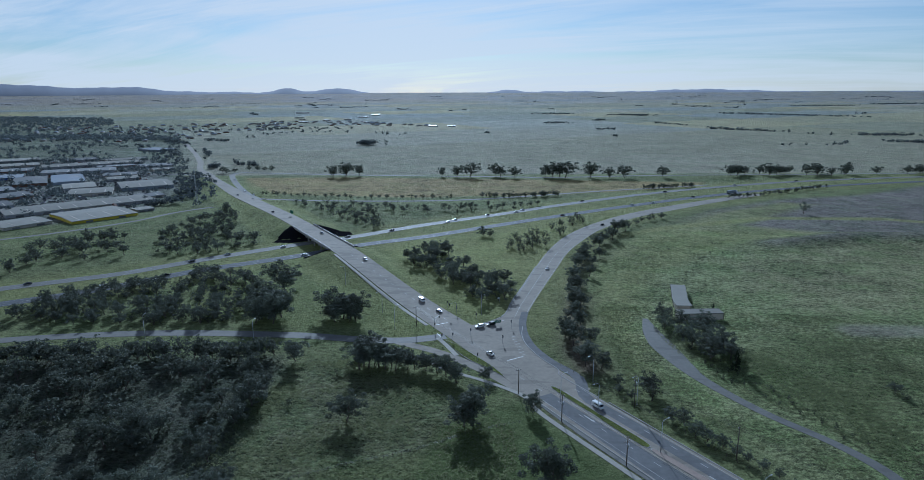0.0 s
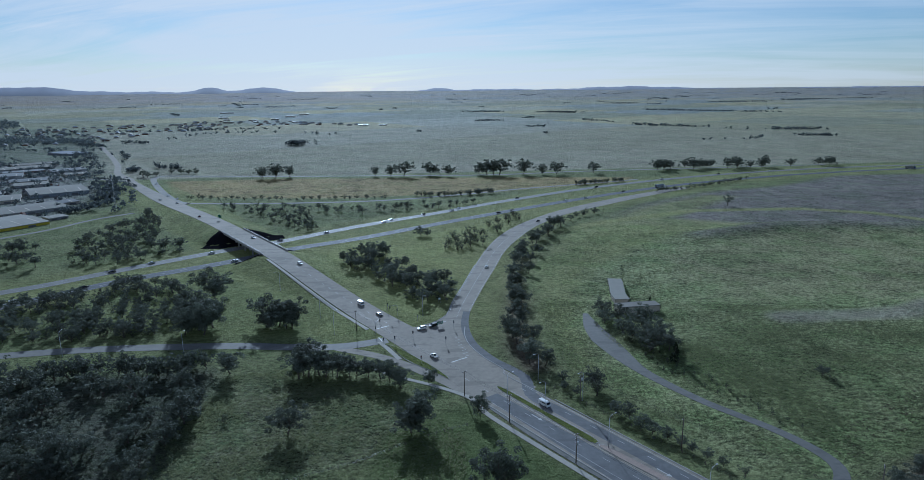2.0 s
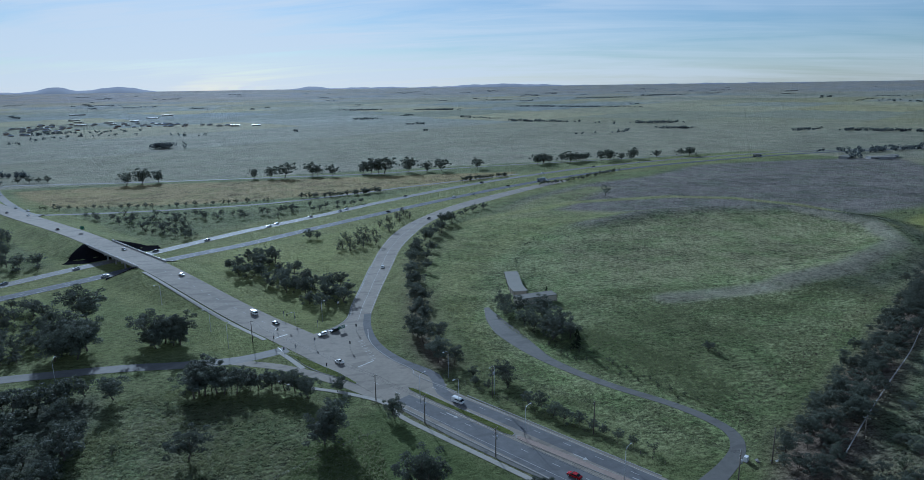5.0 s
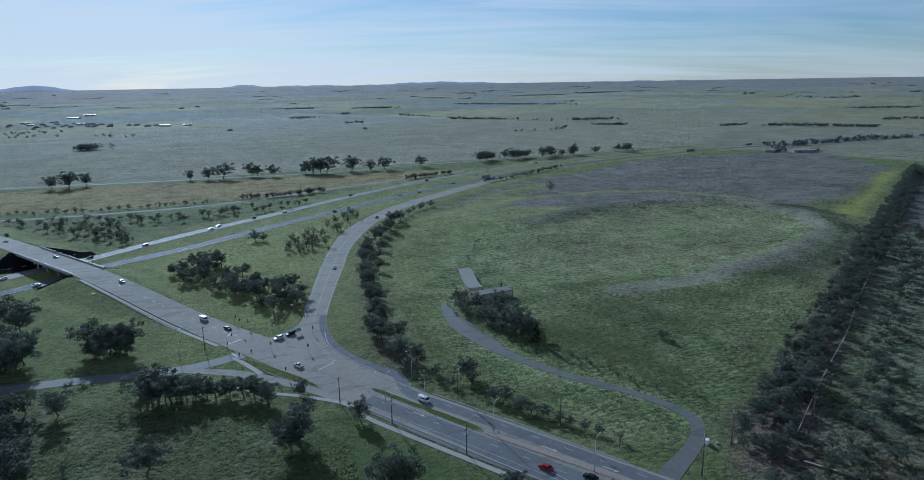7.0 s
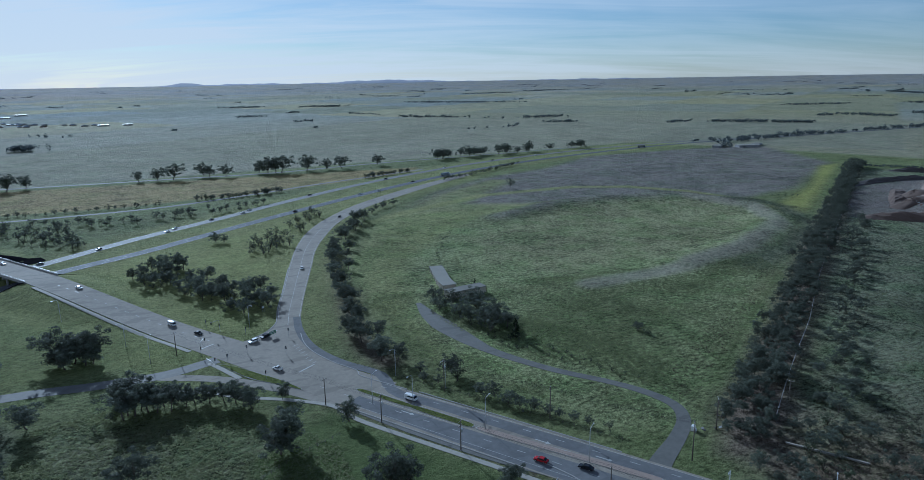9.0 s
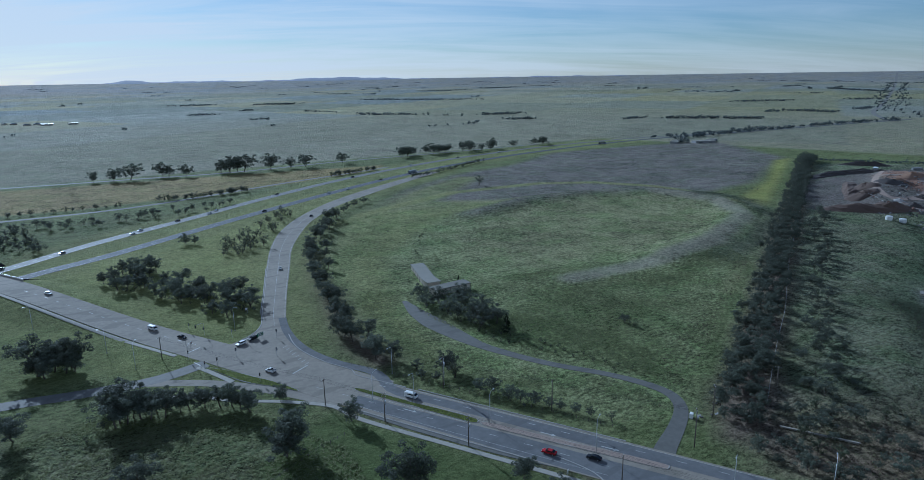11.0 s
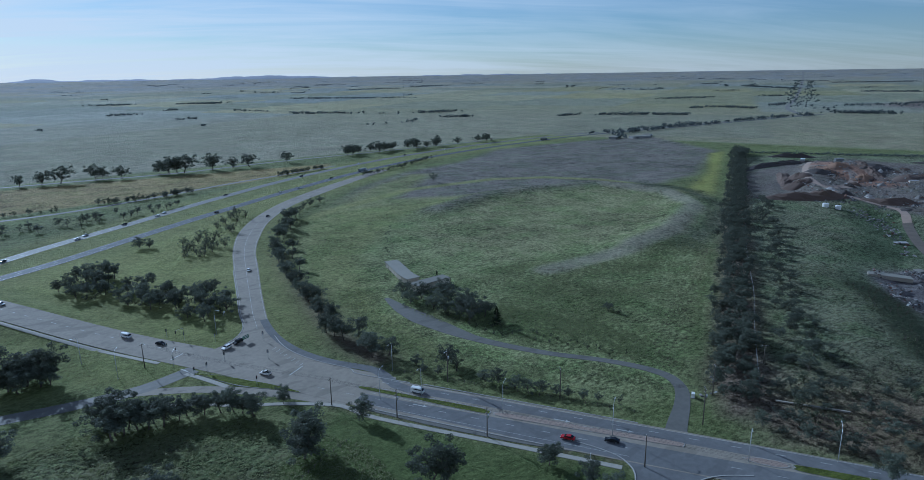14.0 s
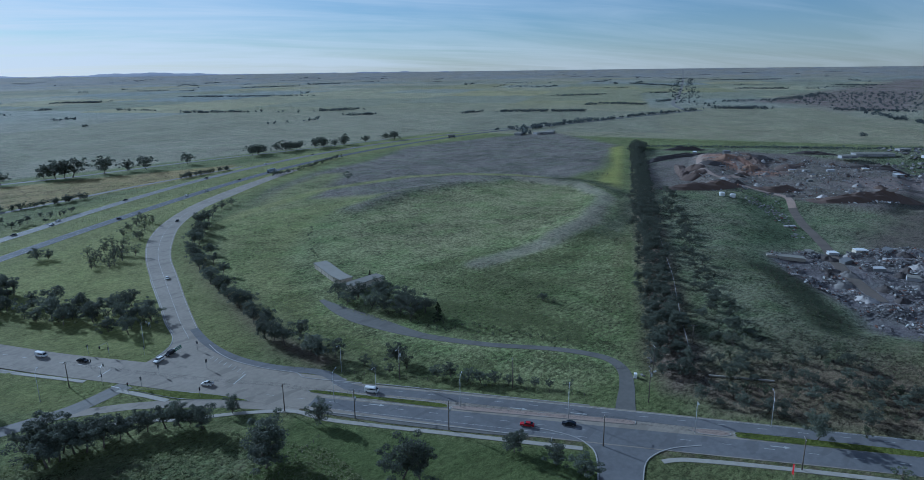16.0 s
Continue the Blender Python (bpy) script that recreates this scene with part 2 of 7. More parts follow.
M = dict(
    ground=ground_material(),
    asphalt=asphalt("worn_asphalt", (0.25, 0.224, 0.184), 0.6, 0.85, 0.1),
    asphalt_dark=asphalt("dark_asphalt", (0.105, 0.106, 0.112), 0.3, 0.8, 0.08),
    asphalt_lane=asphalt("newer_asphalt", (0.15, 0.149, 0.15), 0.4, 0.85, 0.06),
    asphalt_light=asphalt("light_asphalt", (0.21, 0.2, 0.178), 0.3, 0.85, 0.1),
    asphalt_pale=asphalt("pale_asphalt", (0.165, 0.158, 0.142), 0.3, 0.75, 0.1),
    gravel=asphalt("gravel_track", (0.125, 0.12, 0.108), 0.6),
    concrete=simple("concrete", (0.36, 0.34, 0.31), 0.85, var=0.3, scale=0.8, fine=12, bump=0.01),
    path=simple("worn_path_concrete", (0.32, 0.3, 0.255), 0.9, var=0.35, scale=0.6, fine=9, bump=0.01),
    kerb=simple("kerb_concrete", (0.33, 0.32, 0.3), 0.85, var=0.3),
    paver=simple("brick_paving", (0.27, 0.21, 0.17), 0.85, var=0.35, scale=0.9, fine=7),
    basalt=simple("dark_stone_pitching", (0.012, 0.012, 0.014), 0.95, var=0.4, scale=0.5, fine=3, bump=0.05, gloss=0.0),
    paint=simple("road_paint", (0.38, 0.38, 0.36), 0.6, var=0.35, scale=2, fine=15),
    bark=simple("bark", (0.11, 0.092, 0.075), 0.9, var=0.45, scale=0.9, fine=6, vary=0.3),
    gum=leaf_material("gum_leaves", (0.085, 0.097, 0.074), (0.15, 0.164, 0.12), 0.3, 0.25),
    wattle=leaf_material("olive_leaves", (0.075, 0.086, 0.06), (0.155, 0.168, 0.105), 0.3, 0.25),
    # leaf colour shifted to pale blue-grey: haze painted into the far trees
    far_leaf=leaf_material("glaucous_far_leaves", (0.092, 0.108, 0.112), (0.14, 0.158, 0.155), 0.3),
    pine=leaf_material("dark_needles", (0.022, 0.032, 0.018), (0.045, 0.06, 0.03)),
    dry_brush=leaf_material("dry_brush_twigs", (0.085, 0.066, 0.05), (0.16, 0.13, 0.095), 0.3, 0.4),
    shrub=leaf_material("shrub_leaves", (0.068, 0.082, 0.05), (0.138, 0.152, 0.09), 0.3, 0.25),
    grass_tuft=leaf_material("tussock_blades", (0.165, 0.19, 0.086), (0.27, 0.28, 0.15), 0.2, 0.6),
    weed=leaf_material("broad_weed_leaves", (0.14, 0.168, 0.08), (0.22, 0.24, 0.12), 0.2, 0.55),
    wood=simple("weathered_pole_timber", (0.13, 0.11, 0.09), 0.85, var=0.4, scale=1, fine=20),
    steel=simple("galvanised_steel", (0.5, 0.51, 0.52), 0.45, 0.7, var=0.2),
    black=simple("black_plastic", (0.02, 0.02, 0.022), 0.5),
    rubber=simple("tyre_rubber", (0.018, 0.018, 0.018), 0.85),
    glass=simple("tinted_car_glass", (0.015, 0.018, 0.022), 0.08, var=0.1),
    white=simple("white_paint", (0.72, 0.72, 0.7), 0.35, var=0.12),
    sheet=simple("pale_roof_sheet", (0.235, 0.225, 0.195), 0.9, 0.0, var=0.25, scale=0.15, vary=0.25, gloss=0.08),
    sheet_grey=simple("grey_roof_sheet", (0.17, 0.172, 0.172), 0.9, 0.0, var=0.25, scale=0.15, vary=0.3, gloss=0.08),
    sheet_blue=simple("blue_grey_wall_sheet", (0.22, 0.24, 0.27), 0.6, 0.0, var=0.2, scale=0.2, vary=0.25, gloss=0.08),
    wall_grey=simple("grey_wall_sheet", (0.34, 0.34, 0.34), 0.8, var=0.2, scale=0.2, vary=0.25, gloss=0.1),
    rail_timber=simple("pale_weathered_rail", (0.42, 0.4, 0.37), 0.85, var=0.3, scale=0.6, fine=9, gloss=0.1),
    clay=simple("orange_brown_clay", (0.24, 0.155, 0.105), 0.95, var=0.4, scale=0.08, fine=1.2, bump=0.1, gloss=0.1),
    yellow=simple("yellow_wall_sheet", (0.5, 0.4, 0.03), 0.55, var=0.2, scale=0.3),
    cream=simple("cream_render", (0.42, 0.38, 0.31), 0.85, var=0.2, vary=0.25),
    brickwall=simple("brown_brick", (0.2, 0.12, 0.085), 0.9, var=0.3, vary=0.3),
    tile=simple("terracotta_roof", (0.11, 0.08, 0.07), 0.8, var=0.3, vary=0.4),
    red=simple("red_car_paint", (0.32, 0.015, 0.02), 0.25, var=0.08),
    silver=simple("silver_car_paint", (0.4, 0.41, 0.43), 0.28, 0.5, var=0.08),
    dark_car=simple("black_car_paint", (0.015, 0.016, 0.02), 0.22, var=0.08),
    blue_car=simple("blue_car_paint", (0.03, 0.06, 0.2), 0.25, var=0.08),
    lamp_red=simple("red_lens", (0.35, 0.01, 0.01), 0.2),
    lamp_white=simple("clear_lens", (0.7, 0.7, 0.68), 0.15),
    lamp_green=simple("green_lens", (0.01, 0.3, 0.12), 0.2),
    earth=simple("red_brown_earth", (0.11, 0.078, 0.06), 0.95, var=0.45, scale=0.06, fine=1.2, bump=0.1),
    dull_dirt=simple("trodden_brown_earth", (0.135, 0.115, 0.096), 0.95, var=0.4, scale=0.12, fine=1.2, bump=0.05, gloss=0.1),
    dirt=simple("pale_dirt_track", (0.27, 0.205, 0.16), 0.95, var=0.35, scale=0.15, fine=1.5, bump=0.05),
    spoil=simple("dark_spoil", (0.07, 0.06, 0.055), 0.95, var=0.45, scale=0.1, fine=1.5, bump=0.1),
    rubble=simple("crushed_concrete", (0.3, 0.28, 0.26), 0.95, var=0.4, scale=0.5, fine=4, vary=0.5),
    # blue-grey of distance: haze painted into the hills' base colour
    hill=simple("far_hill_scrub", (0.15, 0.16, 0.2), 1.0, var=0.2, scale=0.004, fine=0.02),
    sign_green=simple("green_sign_face", (0.01, 0.11, 0.05), 0.4),
    rail=simple("bridge_rail_steel", (0.33, 0.34, 0.36), 0.5, 0.5, var=0.2),
)


# ---- mesh helpers ----
def mesh_from(verts, faces, mat, smooth=False):
    me = bpy.data.meshes.new("mesh")
    me.from_pydata([tuple(map(float, v)) for v in verts], [], [tuple(map(int, f)) for f in faces])
    me.materials.append(M[mat])
    if smooth:
        me.polygons.foreach_set("use_smooth", [True] * len(me.polygons))
    me.update()
    return me


def part(name, me, parent, label="", m=None):
    """Links a mesh as one object under a thing or a part."""
    ob = new(name, me)
    ob.parent = parent
    if m is not None:
        ob.matrix_basis = m
    if label:
        tagged(ob, label)
    return ob


def thing(name, label, category, group="", m=None, kind=""):
    ob = new(name)
    ob.empty_display_size = 0.3
    if m is not None:
        ob.matrix_basis = m
    return tagged(ob, label, category, group, kind)


def bm_mesh(bm, mat, smooth=False):
    me = bpy.data.meshes.new("mesh")
    bm.to_mesh(me)
    bm.free()
    me.materials.append(M[mat])
    if smooth:
        me.polygons.foreach_set("use_smooth", [True] * len(me.polygons))
    return me


def box(sx, sy, sz, mat, at=(0, 0, 0), bevel=0.0, turn=0.0):
    """A box standing on at."""
    bm = bmesh.new()
    bmesh.ops.create_cube(bm, size=1, matrix=pose(at[0], at[1], at[2] + sz / 2, 0, 0, turn) @ Matrix.Diagonal((sx, sy, sz, 1)))
    if bevel:
        bmesh.ops.bevel(bm, geom=bm.edges[:], offset=bevel, segments=1, affect="EDGES")
    return bm_mesh(bm, mat)


def tube(path, radii, mat, sides=6, cap=True):
    """A tapered tube along a few points."""
    verts, faces = [], []
    path = [Vector(p) for p in path]
    for i, p in enumerate(path):
        d = (path[min(i + 1, len(path) - 1)] - path[max(i - 1, 0)]).normalized()
        a = d.orthogonal().normalized()
        b = d.cross(a)
        for k in range(sides):
            t = 2 * math.pi * k / sides
            verts.append(p + (a * math.cos(t) + b * math.sin(t)) * radii[i])
    for i in range(len(path) - 1):
        for k in range(sides):
            j = (k + 1) % sides
            faces.append((i * sides + k, i * sides + j, (i + 1) * sides + j, (i + 1) * sides + k))
    if cap:
        faces.append(tuple(range(sides))[::-1])
        faces.append(tuple((len(path) - 1) * sides + k for k in range(sides)))
    return verts, faces


def joined(pieces):
    verts, faces = [], []
    for v, f in pieces:
        n = len(verts)
        verts += list(v)
        faces += [tuple(i + n for i in q) for q in f]
    return verts, faces


# ---- the lie of the land ----
# Axes of the main road: s runs up it towards the bridge, n across it from its sunny edge.
RO, RU, RV = Vector((5, 302)), Vector((-0.508, 0.861)), Vector((-0.861, -0.508))
BRIDGE_A, BRIDGE_B, DECK = 163.0, 247.0, 6.6


def road_xy(s, n):
    p = RO + RU * s + RV * n
    return p.x, p.y


def smooth_step(x, a, b):
    t = np.clip((np.asarray(x, float) - a) / (b - a), 0, 1)
    return t * t * (3 - 2 * t)


def road_rise(s):
    return DECK * smooth_step(s, 25, 172) * (1 - smooth_step(s, 255, 520))


def inside(poly, x, y, soft=6.0):
    """1 inside a closed outline, 0 outside, with a soft edge."""
    x, y = np.asarray(x, float), np.asarray(y, float)
    ins, best = np.zeros(x.shape, bool), np.full(x.shape, 1e9)
    for (ax, ay), (bx, by) in zip(poly, poly[1:] + poly[:1]):
        if ay != by:
            ins ^= ((ay > y) != (by > y)) & (x < (bx - ax) * (y - ay) / (by - ay) + ax)
        t = np.clip(((x - ax) * (bx - ax) + (y - ay) * (by - ay)) / ((bx - ax) ** 2 + (by - ay) ** 2), 0, 1)
        best = np.minimum(best, np.hypot(x - ax - t * (bx - ax), y - ay - t * (by - ay)))
    return np.clip(0.5 + np.where(ins, best, -best) / soft / 2, 0, 1)


def near_line(line, x, y):
    x, y = np.asarray(x, float), np.asarray(y, float)
    best = np.full(x.shape, 1e9)
    for (ax, ay), (bx, by) in zip(line, line[1:]):
        t = np.clip(((x - ax) * (bx - ax) + (y - ay) * (by - ay)) / ((bx - ax) ** 2 + (by - ay) ** 2), 0, 1)
        best = np.minimum(best, np.hypot(x - ax - t * (bx - ax), y - ay - t * (by - ay)))
    return best


PIT = [(308, 178), (420, 212), (520, 262), (640, 330), (760, 330), (900, 120), (700, 20), (380, 10), (246, 60), (228, 112), (285, 150)]
OVAL_BANK = [(232, 466), (300, 490), (361, 488), (430, 462), (455, 405), (425, 355), (350, 315), (270, 296)]
RUBBLE_TOP = [(500, 215), (520, 300), (600, 352), (720, 395), (760, 330), (800, 200), (620, 150), (520, 150)]


def land(x, y):
    """The height of the ground."""
    x, y = np.asarray(x, float), np.asarray(y, float)
    s = (x - RO.x) * RU.x + (y - RO.y) * RU.y
    n = (x - RO.x) * RV.x + (y - RO.y) * RV.y
    side = np.maximum(0, np.abs(n - 7.75) - 10.5)
    gap = np.maximum(0, np.minimum(s - BRIDGE_A, BRIDGE_B - s))
    bank = road_rise(s) - 0.12 - np.hypot(side / 3.0, gap / 1.9)
    h = np.maximum(0, bank)
    h = h + 3.8 * np.exp(-((near_line(OVAL_BANK, x, y) / 16) ** 2))
    h = h - 7 * inside(PIT, x, y, 22) + 5 * inside(RUBBLE_TOP, x, y, 8)
    r = np.hypot(x, y)
    h = h + 92 * np.clip((r - 2300) / 2550, 0, 1) ** 1.4
    return h


def plain_scale(r):
    """How many times farther off a flat plain would lie in the same line of sight as the rising ground at r."""
    t = np.clip((np.asarray(r, float) - 2300) / 2550, 0, 1)
    return 114 / np.maximum(114 - 92 * t**1.4, 3)


def on_plain(x, y):
    """A point of the flat plain, brought in to the rising ground, and by how much it shrinks."""
    rr = np.linspace(2300, 4840, 300)
    full = math.hypot(x, y)
    if full <= 2300:
        return x, y, 1.0
    k = float(np.interp(full, rr * plain_scale(rr), rr)) / full
    return x * k, y * k, k


def land_at(x, y):
    return float(land(np.array([x]), np.array([y]))[0])


# ---- ground ----
RAMP_ROW = [(133, 527), (105, 471), (83, 428), (70, 389), (62, 342), (54, 302), (51, 277), (53, 251)]
PADDOCK_YELLOW = [(-241, 739), (-290, 860), (-146, 862), (164, 822), (300, 800), (285, 762), (109, 709), (-54, 693), (-187, 716)]
MOWN = [([(2, 312), (22, 312), (60, 420), (110, 532), (200, 640), (150, 645), (0, 540), (-92, 472), (-80, 440)], (0.222, 0.24, 0.08)), ([(-18, 294), (-52, 345), (-112, 440), (-165, 410), (-150, 330), (-90, 298)], (0.16, 0.188, 0.064)), ([(60, 255), (66, 300), (76, 345), (66, 350), (52, 300)], (0.17, 0.185, 0.075))]
EAST = [(180, 150), (330, 262), (735, 490), (900, 360), (960, 190), (600, 60), (300, 60), (215, 120)]
VERGE_LINE = [(125, 499), (166, 528), (275, 571), (376, 565), (428, 534), (458, 484), (464, 420), (451, 360)]
RIM_OUTER = [(300, 276), (360, 292), (425, 324), (464, 384), (460, 430)]
RIM_PATH = [(190, 293), (259, 290), (319, 300), (403, 337), (442, 395), (430, 455)]
FIELD_GREY = [(164, 526), (244, 612), (330, 668), (441, 700), (560, 770), (750, 760), (870, 735), (770, 545), (735, 530), (560, 440), (455, 425), (430, 474), (360, 498), (283, 502)]
OVAL_FIELD = [(75, 240), (100, 170), (125, 158), (450, 345), (455, 420), (430, 470), (300, 500), (160, 522), (100, 440), (75, 370)]
OVAL_INNER = [(235, 455), (300, 478), (360, 476), (420, 452), (440, 405), (412, 362), (345, 326), (270, 308), (190, 312), (165, 360), (185, 420)]
VERGE_NORTH = [(75, 240), (68, 330), (84, 405), (112, 462), (150, 520), (240, 600), (330, 655), (352, 640), (240, 540), (300, 506), (430, 484), (455, 440), (420, 472), (300, 494), (200, 470), (120, 390), (84, 300)]
YELLOW_STRIP = [(763, 530), (456, 355), (437, 377), (581, 437), (730, 530)]
SCRUB_SE = [(112, 126), (121, 105), (160, 40), (300, 40), (250, 110), (215, 160), (160, 152)]
WINDBREAK = [(731, 496), (331, 270), (206, 197), (138, 158), (119, 139), (128, 122), (171, 153), (251, 201), (432, 307), (720, 474)]
PIT_GREEN = [(300, 176), (430, 222), (520, 268), (512, 220), (400, 168), (345, 190)]
RUBBLE_FIELD = [(335, 181), (367, 170), (372, 150), (420, 120), (430, 60), (245, 70), (240, 100), (273, 120), (296, 152)]
TOWN = [(-330, 585), (-300, 700), (-370, 860), (-480, 1100), (-640, 1500), (-900, 2100), (-2600, 2300), (-2400, 900), (-600, 480)]
ESTATE = [(-330, 585), (-318, 640), (-350, 800), (-440, 960), (-520, 1100), (-760, 1120), (-780, 900), (-620, 560), (-420, 520)]
WOOD = [(-225, 262), (-172, 266), (-133, 267), (-80, 265), (-74, 250), (-78, 223), (-74, 198), (-66, 150), (-200, 150), (-330, 250)]
LAWN_S = [(22, 222), (45, 180), (72, 136), (64, 128), (20, 120), (-20, 150), (-8, 205)]


def spaced(core_a, core_b, step, low, high, grow=1.026):
    vals = list(np.arange(core_a, core_b + 0.1, step))
    d, v = step, vals[-1]
    while v < high:
        d *= grow
        v += d
        vals.append(min(v, high))
    d, v = step, vals[0]
    while v > low:
        d *= grow
        v -= d
        vals.insert(0, max(v, low))
    return np.array(vals)


def cover(x, y):
    """Plant and soil colours of the ground, with far haze and some shade painted in; the fourth number says how much of
    it is dry.
    """
    c = np.empty((*x.shape, 4))
    c[:] = (0.135, 0.157, 0.062, 0.35)

    def lay(mask, rgb, dry):
        c[:] = c * (1 - mask[..., None]) + np.array((*rgb, dry)) * mask[..., None]

    far = np.maximum(smooth_step(y, 876, 896), smooth_step(x + 0.35 * y, 1060, 1090))
    far = np.maximum(far, np.maximum(smooth_step(-x, 420, 520), smooth_step(-y, 20, 120)))
    lay(far, (0.214, 0.21, 0.142), 0.3)
    # paddocks of different crops, split along two directions
    r = np.hypot(x, y)
    out = plain_scale(r)
    u, v = (x * 0.86 + y * 0.5) * out / 560, (y * 0.86 - x * 0.5) * out / 410
    cell = np.floor(u + 0.35 * np.sin(np.floor(v) * 2.3)) * 12.9898 + np.floor(v) * 78.233
    h1, h2 = np.mod(np.sin(cell) * 43758.5, 1), np.mod(np.sin(cell * 1.7 + 4) * 23421.6, 1)
    crop = np.stack([0.78 + 0.4 * h1, 0.84 + 0.28 * h1 + 0.08 * h2, 0.74 + 0.5 * h2, np.ones_like(h1)], -1)
    c[:] = c * (1 + (crop - 1) * (far * (0.35 + 0.65 * smooth_step(r * out, 1700, 2300)))[..., None])
    lay(inside(TOWN, x, y, 30), (0.122, 0.138, 0.095), 0.5)
    lay(inside(ESTATE, x, y, 12), (0.15, 0.158, 0.135), 0.5)
    # distance haze painted into the ground colour, mauve west, grey east
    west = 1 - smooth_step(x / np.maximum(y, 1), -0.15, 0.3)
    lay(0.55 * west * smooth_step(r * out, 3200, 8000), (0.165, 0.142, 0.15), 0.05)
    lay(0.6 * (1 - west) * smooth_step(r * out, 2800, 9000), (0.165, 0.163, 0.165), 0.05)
    lay(inside(OVAL_FIELD, x, y, 8), (0.192, 0.22, 0.098), 0.6)
    lay(0.55 * inside(OVAL_INNER, x, y, 14), (0.225, 0.218, 0.118), 0.7)
    lay(0.94 * inside(FIELD_GREY, x, y, 8), (0.152, 0.143, 0.122), 0.5)
    lay(0.75 * inside(VERGE_NORTH, x, y, 8), (0.19, 0.208, 0.074), 0.4)
    lay(inside(PADDOCK_YELLOW, x, y, 5), (0.225, 0.188, 0.076), 0.5)
    lay(inside(YELLOW_STRIP, x, y, 5), (0.232, 0.245, 0.07), 0.2)
    lay(0.85 * np.exp(-((near_line(VERGE_LINE, x, y) / 7) ** 4)), (0.215, 0.228, 0.085), 0.35)
    lay(0.7 * np.exp(-((near_line([(437, 338), (360, 296), (304, 264), (277, 249), (240, 230)], x, y) / 4) ** 4)), (0.2, 0.208, 0.1), 0.3)
    lay(0.85 * np.exp(-((near_line(OVAL_BANK[:5], x, y) / 12) ** 2)), (0.125, 0.12, 0.1), 0.6)
    lay(0.85 * np.exp(-((near_line(RIM_OUTER, x, y) / 14) ** 2)), (0.09, 0.1, 0.064), 0.4)
    lay(0.9 * np.exp(-((near_line(RIM_PATH, x, y) / 9) ** 4)), (0.215, 0.21, 0.148), 0.28)
    lay(0.8 * inside([(100, 262), (160, 285), (190, 240), (140, 185), (112, 225)], x, y, 14), (0.13, 0.158, 0.06), 0.5)
    lay(inside(SCRUB_SE, x, y, 8), (0.15, 0.142, 0.085), 0.6)
    lay(0.5 * inside([(124, 116), (132, 132), (165, 118), (200, 80), (235, 40), (160, 40)], x, y, 7), (0.125, 0.088, 0.066), 0.4)
    lay(inside([(150, 152), (215, 160), (250, 112), (240, 80), (195, 95), (180, 125)], x, y, 10), (0.105, 0.11, 0.068), 0.7)
    lay(inside([(-66, 258), (-20, 235), (0, 215), (20, 205), (-41, 178), (-62, 165), (-72, 200)], x, y, 5), (0.145, 0.158, 0.082), 0.8)
    lay(inside(EAST, x, y, 12), (0.14, 0.155, 0.092), 0.65)
    lay(inside(WINDBREAK, x, y, 5), (0.14, 0.118, 0.085), 0.5)
    lay(inside(PIT, x, y, 8), (0.13, 0.147, 0.088), 0.6)
    lay(inside([(480, 330), (530, 375), (601, 408), (720, 418), (800, 380), (820, 200), (620, 140), (520, 150), (512, 215), (525, 260)], x, y, 8), (0.142, 0.132, 0.112), 0.3)
    lay(inside([(1730, 480), (1850, 330), (3600, 560), (3600, 700), (2650, 800), (2040, 840), (1950, 640)], x, y, 60), (0.15, 0.128, 0.11), 0.5)
    lay(inside([(700, 25), (380, 35), (260, 75), (420, 150), (640, 150), (880, 130)], x, y, 14), (0.12, 0.11, 0.085), 0.3)
    lay(0.9 * inside([(625, 285), (650, 270), (715, 330), (735, 375), (690, 385), (640, 345)], x, y, 9), (0.24, 0.155, 0.105), 0.1)
    lay(inside([(634, 218), (692, 196), (760, 170), (780, 120), (625, 140), (600, 170)], x, y, 8), (0.2, 0.175, 0.15), 0.1)
    lay(inside(PIT_GREEN, x, y, 12), (0.08, 0.108, 0.055), 0.4)
    lay(inside(RUBBLE_FIELD, x, y, 5), (0.15, 0.145, 0.14), 0.2)
    # dark strip: shade of the pit's slope painted into the ground colour
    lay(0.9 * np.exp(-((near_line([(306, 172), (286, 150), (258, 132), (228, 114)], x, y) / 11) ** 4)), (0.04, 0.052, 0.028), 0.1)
    # leaf litter of the wood, darkened to paint in the shade under its trees
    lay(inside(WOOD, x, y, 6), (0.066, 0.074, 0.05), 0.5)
    lay(inside(LAWN_S, x, y, 2), (0.1, 0.13, 0.044), 0.15)
    for outline, rgb in MOWN:
        lay(0.9 * inside(outline, x, y, 7), rgb, 0.2)
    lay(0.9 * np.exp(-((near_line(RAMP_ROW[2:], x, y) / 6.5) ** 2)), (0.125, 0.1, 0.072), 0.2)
    for line in (FWY_A, FWY_B, RAMP_MID):
        lay(0.75 * np.exp(-((near_line(line, x, y) / 26) ** 4)) * (1 - far), (0.188, 0.204, 0.074), 0.2)
    s = (x - RO.x) * RU.x + (y - RO.y) * RU.y
    n = (x - RO.x) * RV.x + (y - RO.y) * RV.y
    lay(0.8 * np.exp(-(((n - 22) / 1.6) ** 2)) * smooth_step(-s, 60, 75) * (1 - smooth_step(-s, 320, 340)), (0.13, 0.108, 0.078), 0.2)
